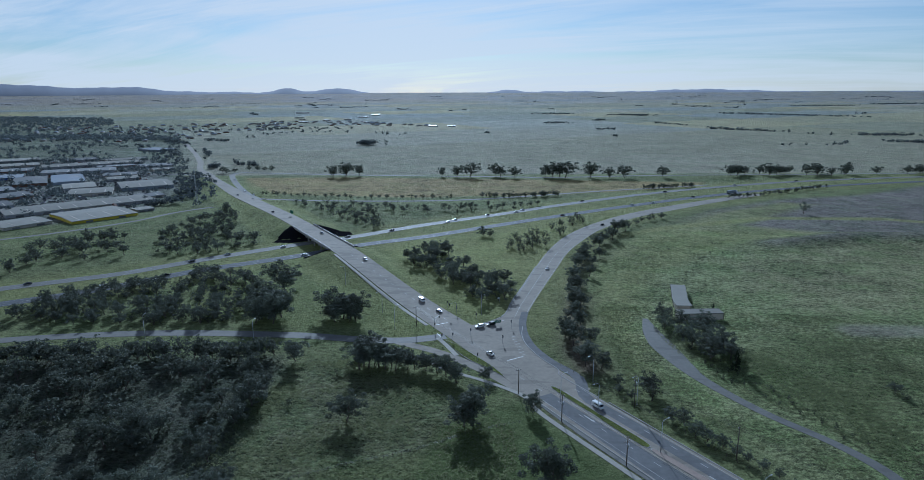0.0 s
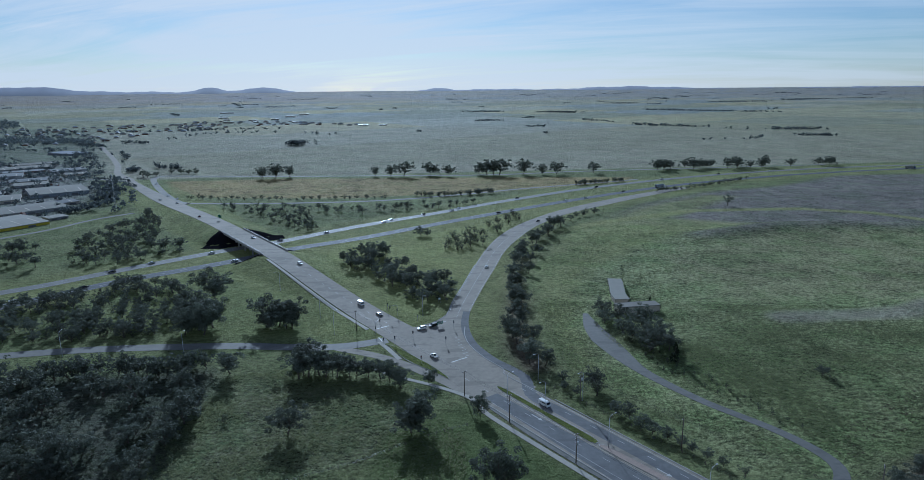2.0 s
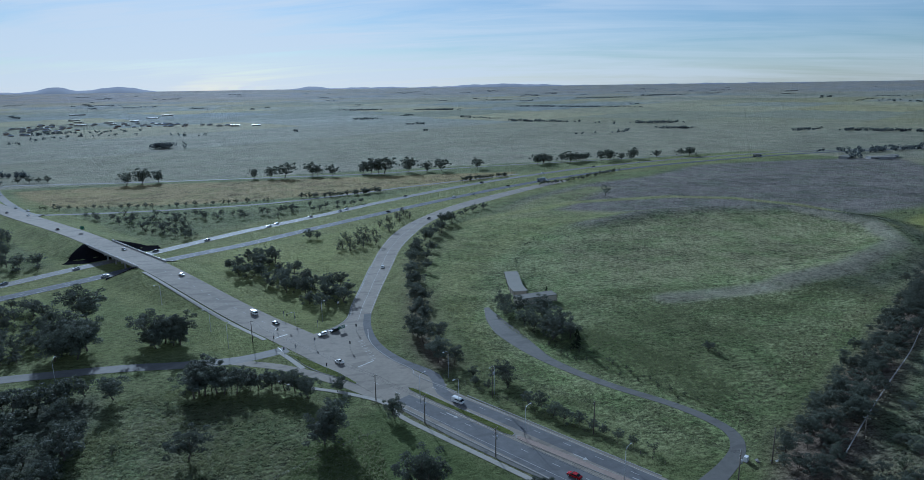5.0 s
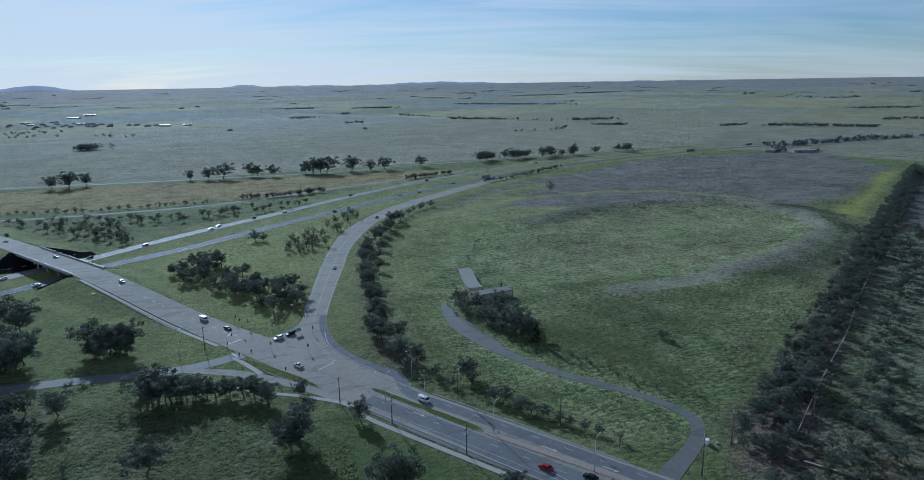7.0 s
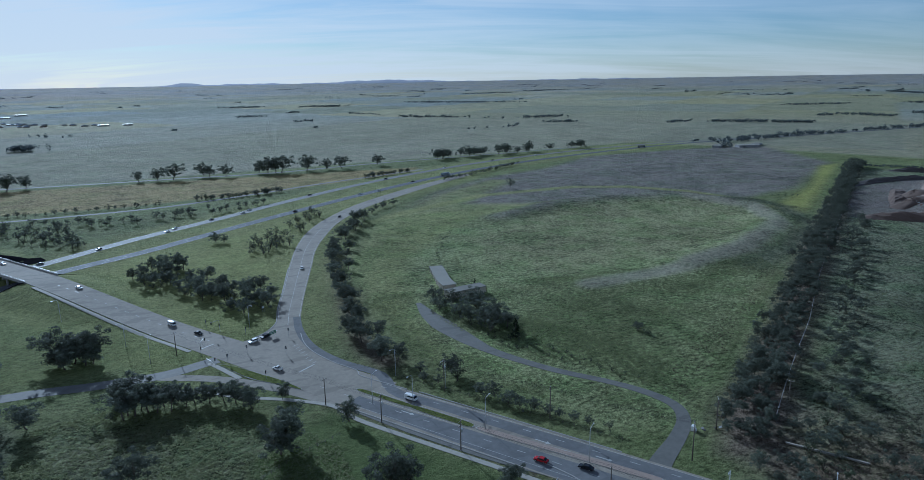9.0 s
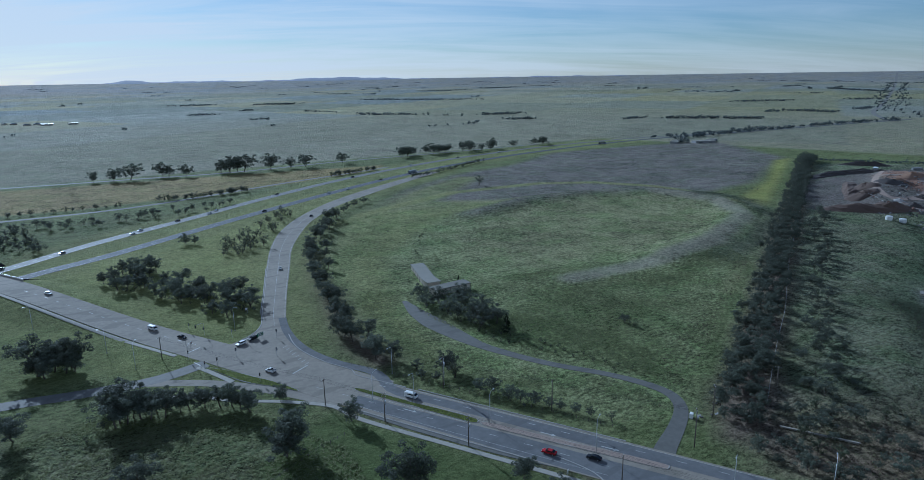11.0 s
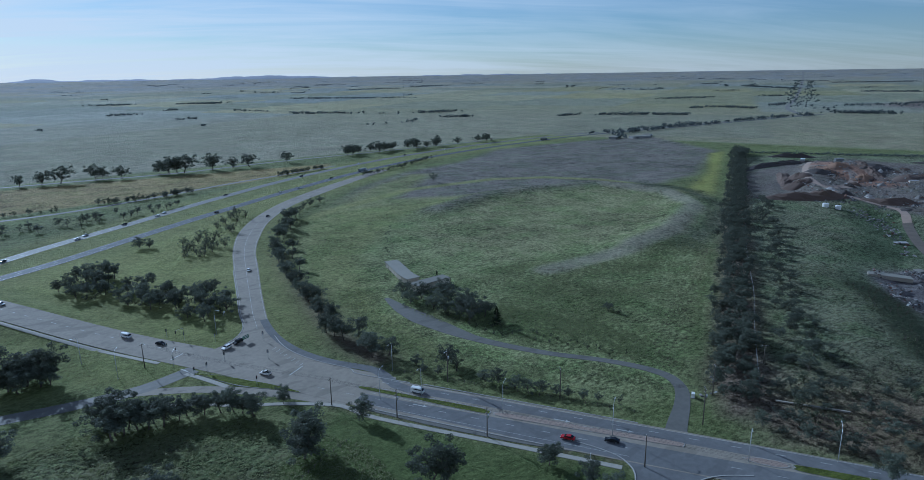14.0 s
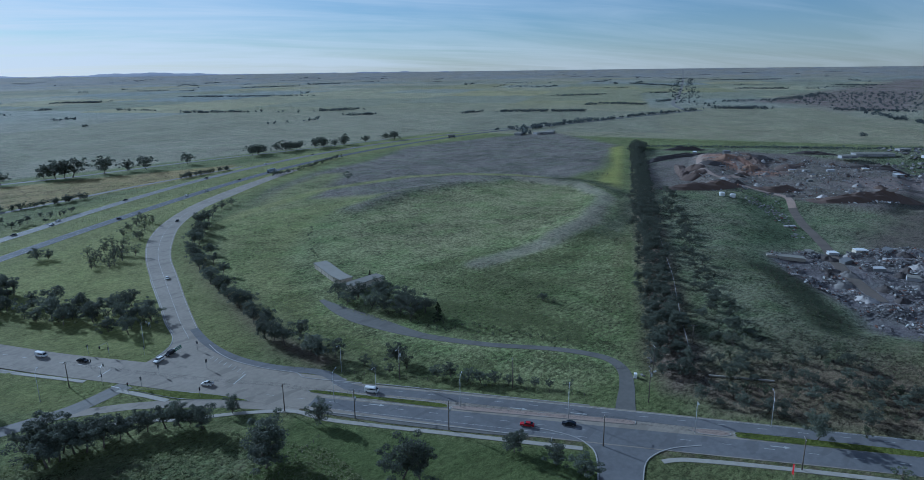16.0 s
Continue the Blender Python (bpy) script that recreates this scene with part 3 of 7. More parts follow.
    lay(0.8 * (np.abs(n - 7.75) < 34) * smooth_step(s, -40, 20) * (1 - smooth_step(s, 500, 640)), (0.178, 0.2, 0.068), 0.2)
    return c


FWY_A = [(-560, 215), (-420, 278), (-274, 366), (-220, 397), (-184, 428), (-130, 472), (-92, 497), (-36, 544), (32, 592), (102, 644), (200, 708), (297, 757), (408, 800), (550, 834), (680, 850), (800, 852), (935, 838), (1190, 818), (1400, 806), (1590, 785)]
FWY_B = [(-560, 180), (-420, 243), (-254, 338), (-211, 367), (-173, 403), (-118, 440), (-76, 474), (-31, 500), (25, 540), (88, 584), (180, 644), (277, 700), (380, 746), (520, 788), (680, 815), (800, 825), (930, 818), (1186, 800), (1396, 788), (1585, 768)]
RAMP_MID = [(24, 300), (33, 335), (47, 380), (62, 425), (86, 485), (113, 535), (152, 583), (207, 628), (270, 668), (330, 705)]


def build_ground():
    xs = spaced(-335, 560, 3.5, -4950, 4950)
    ys = spaced(95, 900, 3.5, -4950, 4950)
    gx, gy = np.meshgrid(xs, ys)
    gz = land(gx, gy) - 0.03
    verts = np.stack([gx, gy, gz], -1).reshape(-1, 3)
    ny, nx = gx.shape
    i = (np.arange(ny - 1)[:, None] * nx + np.arange(nx - 1)).ravel()
    faces = np.stack([i, i + 1, i + nx + 1, i + nx], -1)
    me = bpy.data.meshes.new("ground")
    me.vertices.add(len(verts))
    me.vertices.foreach_set("co", verts.ravel())
    me.loops.add(faces.size)
    me.loops.foreach_set("vertex_index", faces.ravel().astype(np.int32))
    me.polygons.add(len(faces))
    me.polygons.foreach_set("loop_start", np.arange(0, faces.size, 4, dtype=np.int32))
    me.update(calc_edges=True)
    me.polygons.foreach_set("use_smooth", [True] * len(faces))
    at = me.color_attributes.new("cover", "FLOAT_COLOR", "POINT")
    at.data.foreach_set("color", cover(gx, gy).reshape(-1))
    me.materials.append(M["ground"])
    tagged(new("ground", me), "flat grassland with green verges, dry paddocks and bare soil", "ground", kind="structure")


build_ground()


def build_far_hills():
    """Low ranges along the horizon."""
    verts, faces = [], []
    peaks = [(-26.5, 2.5, 26), (-14.6, 1.1, 34), (-10.6, 1.8, 36), (-20, 6, 12), (4, 1.5, 18), (9, 3, 10), (-37, 9, 72), (20, 5, 20), (38, 6, 6)]
    angles = np.arange(-75, 75.01, 0.35)
    for a in angles:
        top = 90 + sum(h * math.exp(-(((a - p) / w) ** 2)) for p, w, h in peaks) + 2.2 * math.sin(a * 1.9) + 1.3 * math.sin(a * 5.3 + 1)
        for r, z in ((4560, 40), (4720, 66 + 0.1 * top), (4860, top), (4900, 20)):
            verts.append((r * math.sin(radians(a)), r * math.cos(radians(a)), z))
    for k in range(len(angles) - 1):
        for j in range(3):
            faces.append((k * 4 + j, k * 4 + j + 1, k * 4 + j + 5, k * 4 + j + 4))
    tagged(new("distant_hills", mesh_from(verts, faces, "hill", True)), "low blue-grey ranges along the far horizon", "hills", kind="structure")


build_far_hills()


# ---- roads ----
def curve_points(pts, step=5.0):
    """A smooth line through points, with even steps."""
    p = [np.array(q, float) for q in pts]
    p = [2 * p[0] - p[1]] + p + [2 * p[-1] - p[-2]]
    out = []
    for a, b, c, d in zip(p, p[1:], p[2:], p[3:]):
        for t in np.arange(0, 1, 0.05):
            out.append(0.5 * (2 * b + (c - a) * t + (2 * a - 5 * b + 4 * c - d) * t * t + (3 * b - a - 3 * c + d) * t**3))
    out.append(p[-2])
    out = np.array(out)
    run = np.r_[0, np.cumsum(np.hypot(*np.diff(out, axis=0).T))]
    n = max(2, int(round(run[-1] / step)) + 1)
    at = np.linspace(0, run[-1], n)
    return np.stack([np.interp(at, run, out[:, k]) for k in range(2)], -1)


def sides_of(mid, width):
    """Both edges of a band along a line; the width may be a number or one for each end."""
    d = np.gradient(mid, axis=0)
    d /= np.hypot(*d.T)[:, None]
    nrm = np.stack([-d[:, 1], d[:, 0]], -1)
    w = np.interp(np.linspace(0, 1, len(mid)), np.linspace(0, 1, len(width)), width) if isinstance(width, tuple) else np.full(len(mid), width)
    return mid + nrm * w[:, None] / 2, mid - nrm * w[:, None] / 2


def strip_mesh(left, right, height, mat, thick=0.35, across=3):
    """A slab between two edges; height(x, y) gives its top."""
    verts, faces = [], []
    k = across + 1
    for a, b in zip(left, right):
        for j in range(k):
            q = a + (b - a) * j / across
            verts.append((*q, 0))
    v = np.array(verts)
    v[:, 2] = height(v[:, 0], v[:, 1])
    low = v.copy()
    low[:, 2] -= thick
    n, m = len(left), len(v)
    for i in range(n - 1):
        for j in range(across):
            q = (i * k + j, i * k + j + 1, (i + 1) * k + j + 1, (i + 1) * k + j)
            faces.append(q[::-1])
        a, b = i * k, (i + 1) * k
        faces.append((a, b, b + m, a + m))
        a, b = i * k + across, (i + 1) * k + across
        faces.append((b, a, a + m, b + m))
    for base in (0, (n - 1) * k):
        faces.append((base, base + across, base + across + m, base + m))
    return mesh_from(np.r_[v, low], faces, mat)


def over(lift):
    """The made surface of the roads: the land without the gap under the bridge."""
    def height(x, y):
        s = (x - RO.x) * RU.x + (y - RO.y) * RU.y
        n = (x - RO.x) * RV.x + (y - RO.y) * RV.y
        return np.maximum(0, road_rise(s) - np.maximum(0, np.abs(n - 7.75) - 12) / 3.0) + lift
    return height


def level(lift):
    return lambda x, y: np.full(np.shape(x), lift)


def on_land(lift):
    return lambda x, y: land(x, y) + lift


def road(name, mid, width, height, mat, label, thick=0.35, step=5.0):
    l, r = sides_of(curve_points(mid, step), width)
    ob = new(name, strip_mesh(l, r, height, mat, thick))
    return tagged(ob, label, "road", kind="structure")


ROAD = {}
TOWN_ROAD = [((-353, 899), 10), ((-388, 957), 9), ((-425, 1052), 9), ((-490, 1194), 8), ((-566, 1349), 8), ((-640, 1500), 8)]
main_n = [road_xy(s, n) for s, n in ((-330, -0.6), (-272, -0.6), (-162, -1.2), (-74, -0.5), (-20, 0), (60, 0), (176, 0), (300, 0), (430, 0), (520, 0.5), (640, 2))] + [tuple(np.array(p) - np.array((RV.x, RV.y)) * w / 2) for p, w in TOWN_ROAD]
main_s = [road_xy(s, n) for s, n in ((-330, 20), (-272, 19.5), (-162, 21.5), (-74, 20.5), (-20, 18.2), (60, 16.8), (176, 16), (300, 15.8), (430, 17), (520, 17), (640, 14))] + [tuple(np.array(p) + np.array((RV.x, RV.y)) * w / 2) for p, w in TOWN_ROAD]
l_edge, r_edge = curve_points(main_n, 6), curve_points(main_s, 6)
count = max(len(l_edge), len(r_edge))
l_edge, r_edge = [np.stack([np.interp(np.linspace(0, 1, count), np.linspace(0, 1, len(e)), e[:, k]) for k in range(2)], -1) for e in (l_edge, r_edge)]
ROAD["main"] = tagged(new("road_main", strip_mesh(r_edge, l_edge, over(0.07), "asphalt", 0.5)), "wide worn grey asphalt road through the junction and over the bridge", "road", kind="structure")

ramp_l = curve_points([(0, 301), (13, 306.5), (22, 318), (27, 338), (35.5, 366), (49, 412), (64, 458), (83, 502), (110, 544), (151, 590), (203, 632), (262, 672), (325, 710)], 5)
ramp_r = curve_points([(25, 278), (28, 290), (31, 308), (44, 352), (62.5, 408), (74, 443), (90, 479), (116, 526), (156, 574), (212, 618), (268, 659), (330, 700)], 5)
count = max(len(ramp_l), len(ramp_r))
ramp_l, ramp_r = [np.stack([np.interp(np.linspace(0, 1, count), np.linspace(0, 1, len(e)), e[:, k]) for k in range(2)], -1) for e in (ramp_l, ramp_r)]
ROAD["ramp"] = tagged(new("road_ramp", strip_mesh(ramp_l, ramp_r, over(0.05), "asphalt", 0.35)), "curving grey asphalt ramp down to the freeway", "road", kind="structure")
bm = bmesh.new()
wedge = curve_points([(29.5, 299), (28.3, 288), (29.5, 276), (34, 262), (40, 250), (50, 232)], 2).tolist() + [(46, 228), (10, 286), (11, 299), (22, 304)]
face = bm.faces.new([bm.verts.new((x, y, 0.046)) for x, y in wedge])
bmesh.ops.triangulate(bm, faces=[face])
bmesh.ops.recalc_face_normals(bm, faces=bm.faces[:])
if sum(f.normal.z for f in bm.faces) < 0:
    bmesh.ops.reverse_faces(bm, faces=bm.faces[:])
part("corner_paving", bm_mesh(bm, "asphalt"), ROAD["ramp"])
ROAD["a"] = road("road_freeway", FWY_A, 10.2, level(0.06), "asphalt_pale", "pale freeway carriageway under the bridge")
ROAD["b"] = road("road_freeway", FWY_B, 10.6, level(0.06), "asphalt_dark", "dark asphalt freeway carriageway under the bridge")
ROAD["service"] = road("road_service", [(-420, 230), (-300, 262), (-217, 285), (-150, 293.5), (-83, 290.5), (-51, 285), (-28, 283), (-8, 288)], 7.2, over(0.04), "asphalt_pale", "narrow grey asphalt service road")
ROAD["slip"] = road("road_slip", [(26, 226), (14, 243), (2, 257), (-12, 270), (-30, 281)], 5.0, level(0.03), "asphalt", "short asphalt slip lane round a grass island")
ROAD["off"] = road("road_offramp", [(-218, 688), (-175, 679), (-114, 672), (-15, 673), (75, 700), (145, 728), (215, 750), (300, 778)], 6.0, over(0.045), "asphalt_light", "pale asphalt off-ramp beside the freeway")
ROAD["branch"] = road("road_branch", [(-212, 670), (-238, 715), (-272, 782), (-300, 845), (-318, 895), (-312, 916), (-285, 912), (-148, 885), (13, 866), (128, 853), (255, 868), (420, 872), (620, 880)], 7.5, over(0.05), "asphalt_light", "pale country road curving away from the main road")
side_l = curve_points([road_xy(*q) for q in ((-154, 16), (-166, 18.4), (-172.5, 22.6), (-175.5, 31), (-176, 60), (-175, 110))], 2.5)
side_r = curve_points([road_xy(*q) for q in ((-206, 16), (-197, 19.5), (-191, 25), (-188.5, 33), (-187.5, 60), (-187, 110))], 2.5)
count = max(len(side_l), len(side_r))
side_l, side_r = [np.stack([np.interp(np.linspace(0, 1, count), np.linspace(0, 1, len(e)), e[:, k]) for k in range(2)], -1) for e in (side_l, side_r)]
ROAD["side"] = tagged(new("road_side", strip_mesh(side_r, side_l, level(0.05), "asphalt_lane", 0.3)), "grey asphalt side street joining the main road", "road", kind="structure")
ROAD["loop"] = road("road_left", [(-250, 640), (-275, 610), (-300, 560), (-360, 500), (-470, 430)], 5, over(0.03), "asphalt_light", "pale local road along the trees")
ROAD["town"] = road("road_town", [(-330, 862), (-400, 900), (-520, 890), (-760, 860)], 8, on_land(0.06), "asphalt_light", "pale street into the industrial estate")
ROAD["far"] = road("road_far", [(1500, 770), (1800, 960), (2230, 1150), (3300, 1640), (4300, 2120)], 12, on_land(0.2), "asphalt_light", "straight pale road to the horizon", step=40)
road("gravel_track", [(93, 311), (91, 292), (91.5, 272), (94.5, 248), (99, 233), (109, 212), (121.5, 193), (128, 179), (129.5, 168.5), (125, 160), (115.5, 153), (101.5, 145.5), (97, 142.5)], (2.5, 8, 11.5, 9, 5.5, 4.4, 4, 3.8, 4.2, 4.6, 5.5, 7), on_land(0.05), "gravel", "grey gravel track winding across the paddock", 0.15, 3)
tagged(bpy.data.objects["gravel_track"], category="track")


def path(mid, width, label="narrow pale concrete footpath beside the road"):
    l, r = sides_of(curve_points(mid, 3), width)
    tagged(new("footpath", strip_mesh(l, r, on_land(0.1), "path", 0.2)), label, "footpath", kind="structure")


north_lane = road("road_turn_lane", [(33, 322), (30.2, 306), (29.6, 290), (31.6, 275), (37.5, 259), (47, 242), road_xy(-88, 3.2), road_xy(-110, 3.1), road_xy(-200, 2.8), road_xy(-330, 2.6)], (3.6, 7.2), over(0.076), "asphalt_lane", "newer dark asphalt lane sweeping off the ramp", 0.02)
path([road_xy(-171, 25), road_xy(-140, 25.2), road_xy(-95, 25.6), road_xy(-84, 24.6), road_xy(-74, 22.8), road_xy(-57, 28), (-5, 249), (-14, 258), (-30, 268)], 2.0)
path([(-11.5, 286), (-7, 276), (-2.5, 265)], 2.2)
path([road_xy(-194, 27), road_xy(-203, 24.4), road_xy(-240, 23.2), road_xy(-330, 24)], 2.0)
path([road_xy(12, 19), road_xy(60, 18.5), road_xy(110, 17.9), road_xy(150, 17.2)], 1.9, "worn concrete path along the embankment")


def kerb_line(pts, lift=0.2):
    """A raised concrete kerb along a road's edge."""
    l, r = sides_of(np.array(pts, float), 0.35)
    tagged(new("kerb", strip_mesh(l, r, over(lift), "kerb", 0.3, 1)), "low concrete kerb along the asphalt", "kerb", kind="structure")


road("road_lane", [road_xy(s, n) for s, n in ((-78, 15.3), (-120, 15.8), (-170, 16), (-250, 14.6), (-330, 14.8))], (6, 9.6, 10, 9.6, 9.4), over(0.076), "asphalt_lane", "newer grey asphalt over the worn carriageway", 0.02)

kerb_line(ramp_l[2:26] + (-0.15, 0.1))
kerb_line(curve_points([(29.6, 300), (28.3, 288), (29.5, 276), (34, 262), (40, 250), road_xy(-68, -0.7), road_xy(-90, -0.9)], 2))
kerb_line(side_l[:40])
kerb_line(side_r[:40])
kerb_line(curve_points([road_xy(s, n) for s, n in ((-80, 20.9), (-110, 21.3), (-150, 21.4))], 4))
kerb_line(curve_points([road_xy(s, -1.5) for s in (-95, -150, -172)], 4))


# medians and islands, each a raised slab with a kerb round it
def island(outline, mat, label, name="traffic_island", lift=0.2):
    pts = curve_points(list(outline) + [outline[0]], 1.5)[:-1]
    mid = pts.mean(0)
    base = over(0)(pts[:, 0], pts[:, 1])
    inner = mid + (pts - mid) * (1 - 0.3 / np.maximum(np.hypot(*(pts - mid).T), 1))[:, None]
    top = thing(name, label, "median", kind="structure")
    n = len(pts)
    v = [(*p, z) for p, z in zip(pts, base)] + [(*p, z + lift) for p, z in zip(pts, base)] + [(*p, z + lift) for p, z in zip(inner, base)] + [(*p, z + lift - 0.05) for p, z in zip(inner, base)]
    f = [(k + r * n, (k + 1) % n + r * n, (k + 1) % n + (r + 1) * n, k + (r + 1) * n) for k in range(n) for r in range(3)]
    part("kerb", mesh_from(v, f, "kerb"), top)
    bm = bmesh.new()
    face = bm.faces.new([bm.verts.new((*p, z + lift - 0.03)) for p, z in zip(inner, base)])
    bmesh.ops.triangulate(bm, faces=[face])
    bmesh.ops.recalc_face_normals(bm, faces=bm.faces[:])
    me = bm_mesh(bm, mat)
    if mat == "ground":
        at = me.color_attributes.new("cover", "FLOAT_COLOR", "POINT")
        at.data.foreach_set("color", [0.1, 0.125, 0.025, 0.12] * len(me.vertices))
    part("infill", me, top)
    return top


def long_island(s0, s1, n0, n1, m0, m1):
    return [road_xy(*q) for q in ((s0, (n0 + n1) / 2), (s0 - 4, n0), ((s0 + s1) / 2, (n0 + m0) / 2), (s1 + 3, m0), (s1, (m0 + m1) / 2), (s1 + 3, m1), ((s0 + s1) / 2, (n1 + m1) / 2), (s0 - 4, n1))]


island(long_island(-73, -125, 7.6, 9.6, 7.6, 10.4), "ground", "grass median with a concrete kerb")
island(long_island(-126, -187, 7.8, 10.3, 5.6, 8.2), "paver", "brick-paved median with a concrete kerb")
island(long_island(-203, -216, 6.0, 9.4, 6.0, 9.4), "paver", "brick-paved median nose with a kerb")
island(long_island(-217, -325, 6.0, 9.4, 6.0, 9.6), "ground", "grass median with a concrete kerb")
island([(-7, 280), (-9.5, 283.5), (-3, 277.5), (10, 258), (17, 243.5), (11, 251), (1, 263)], "ground", "small grass island beside the slip lane")


# painted lines, each a piece of its road
def line_piece(owner, mid, width, height, label=""):
    l, r = sides_of(np.array(mid, float), width)
    part("lane_marking", strip_mesh(l, r, height, "paint", 0.006, 1), owner, label)


def dashes(owner, pts, height, length=3.0, gap=9.0, width=0.18):
    line = curve_points(pts, 1.0)
    step = int(length + gap)
    for k in range(0, len(line) - int(length) - 1, step):
        line_piece(owner, line[k : k + int(length) + 1], width, height)


road("gravel_shoulder", [road_xy(s, n) for s, n in ((-84, 21.6), (-110, 22.2), (-140, 22.2), (-158, 21))], (1, 2.4, 2.2, 1), over(0.06), "gravel", "grey gravel shoulder along the road", 0.1)
up = over(0.082)


def turn_arrow(s, n):
    """A painted turn arrow, lying along the road."""
    pts = [(0, -0.2), (4.0, -0.2), (4.0, -0.75), (5.6, 0.0), (4.0, 0.75), (4.0, 0.2), (0, 0.2)]
    v = [(*road_xy(s - a, n + b), 0.083) for a, b in pts]
    part("turn_arrow", mesh_from(v, [(0, 6, 5, 1), (2, 4, 3)], "paint"), ROAD["main"], "white painted turn arrow")


for s, n in ((-146, 5.6), (-166, 4.7), (-226, 12), (-98, 13)):
    turn_arrow(s, n)
dashes(ROAD["main"], [road_xy(s, 2.3) for s in (-80, -140, -200, -300)], up)
dashes(ROAD["main"], [road_xy(s, 14.2) for s in (-60, -140, -180)], up)
dashes(ROAD["main"], [road_xy(s, 13.8) for s in (-200, -250, -320)], up)
dashes(ROAD["main"], [road_xy(s, n) for s, n in ((14, 7.0), (60, 7.2), (150, 8.0))], up, 3.0, 6.0, 0.22)
for n, a, b in ((-0.1, -80, -300), (6.9, -80, -122), (11.0, -80, -122), (18.6, -80, -172)):
    line_piece(ROAD["main"], curve_points([road_xy(a, n), road_xy((a + b) / 2, n), road_xy(b, n)], 6), 0.13, up)
for s, a, b in ((10, 8.4, 15.0), (-44, 1, 9.5)):
    line_piece(ROAD["main"], [road_xy(s, a), road_xy(s, (a + b) / 2), road_xy(s, b)], 0.5, up, "white stop line")
line_piece(ROAD["ramp"], [(9.5, 303.8), (14, 305.5), (21, 309)], 0.45, over(0.064), "white stop line")
line_piece(ROAD["service"], [(-12, 291.5), (-10.6, 288), (-10, 284.5)], 0.4, over(0.056), "white stop line")
ramp_mid = (ramp_l + ramp_r) / 2
line_piece(ROAD["ramp"], ramp_mid[6:120], 0.14, over(0.062))
for edge, off in ((ramp_l, 0.1), (ramp_r, 0.1)):
    line_piece(ROAD["ramp"], (edge + (ramp_mid - edge) * off)[7:120], 0.13, over(0.062))
for k in range(8):
    p = np.array((24.2 + 0.35 * k, 287 - 3.1 * k))
    line_piece(ROAD["main"], [p + (-1.1, -0.7), p, p + (1.1, 0.7)], 0.22, over(0.084), "white hatching bar")
for key, pts in (("a", FWY_A), ("b", FWY_B)):
    line = curve_points(pts, 5)
    near = line[(line[:, 0] > -300) & (line[:, 0] < 420)]
    dashes(ROAD[key], [tuple(p) for p in near[::8]], level(0.074), 4, 8, 0.2)
    l, r = sides_of(near, 7.6)
    line_piece(ROAD[key], l, 0.16, level(0.074))
    line_piece(ROAD[key], r, 0.16, level(0.074))


# ---- bridge ----
def build_bridge():
    top = thing("road_bridge", "concrete road bridge with steel rails over the freeway", "bridge")
    mid, half, la, lb = 7.75, 8.4, BRIDGE_A - 3, BRIDGE_B + 3

    def slab(s0, s1, n0, n1, z0, z1, mat, name, label=""):
        pts = [(*road_xy(s, n), z + DECK) for z in (z0, z1) for s, n in ((s0, n0), (s1, n0), (s1, n1), (s0, n1))]
        f = [(0, 1, 2, 3), (7, 6, 5, 4), (0, 4, 5, 1), (1, 5, 6, 2), (2, 6, 7, 3), (3, 7, 4, 0)]
        return part(name, mesh_from(pts, f, mat), top, label)

    slab(la, lb, mid - half, mid + half, -1.0, -0.45, "concrete", "deck")
    for k in range(5):
        n = mid - 6.4 + 3.2 * k
        slab(la + 3, lb - 3, n - 0.35, n + 0.35, -1.9, -1.0, "concrete", "beam")
    for n in (mid - half - 0.25, mid + half - 0.05):
        slab(la, lb, n, n + 0.3, -0.9, 0.75, "concrete", "parapet")
        slab(la, lb, n + 0.1, n + 0.2, 1.15, 1.27, "rail", "handrail")
        for s in np.arange(la + 1, lb, 3.0):
            slab(s, s + 0.12, n + 0.09, n + 0.21, 0.75, 1.15, "rail", "rail_post")
    for s in (BRIDGE_A + 27, BRIDGE_A + 43, BRIDGE_A + 57):
        slab(s - 0.6, s + 0.6, mid - 7.6, mid + 7.6, -2.9, -1.9, "concrete", "pier_cap")
        for n in (mid - 5.5, mid, mid + 5.5):
            slab(s - 0.45, s + 0.45, n - 0.45, n + 0.45, -DECK - 0.3, -2.9, "concrete", "pier")
    for s in (la, lb - 1.2):
        slab(s, s + 1.2, mid - half, mid + half, -3.4, -1.0, "concrete", "abutment")


build_bridge()


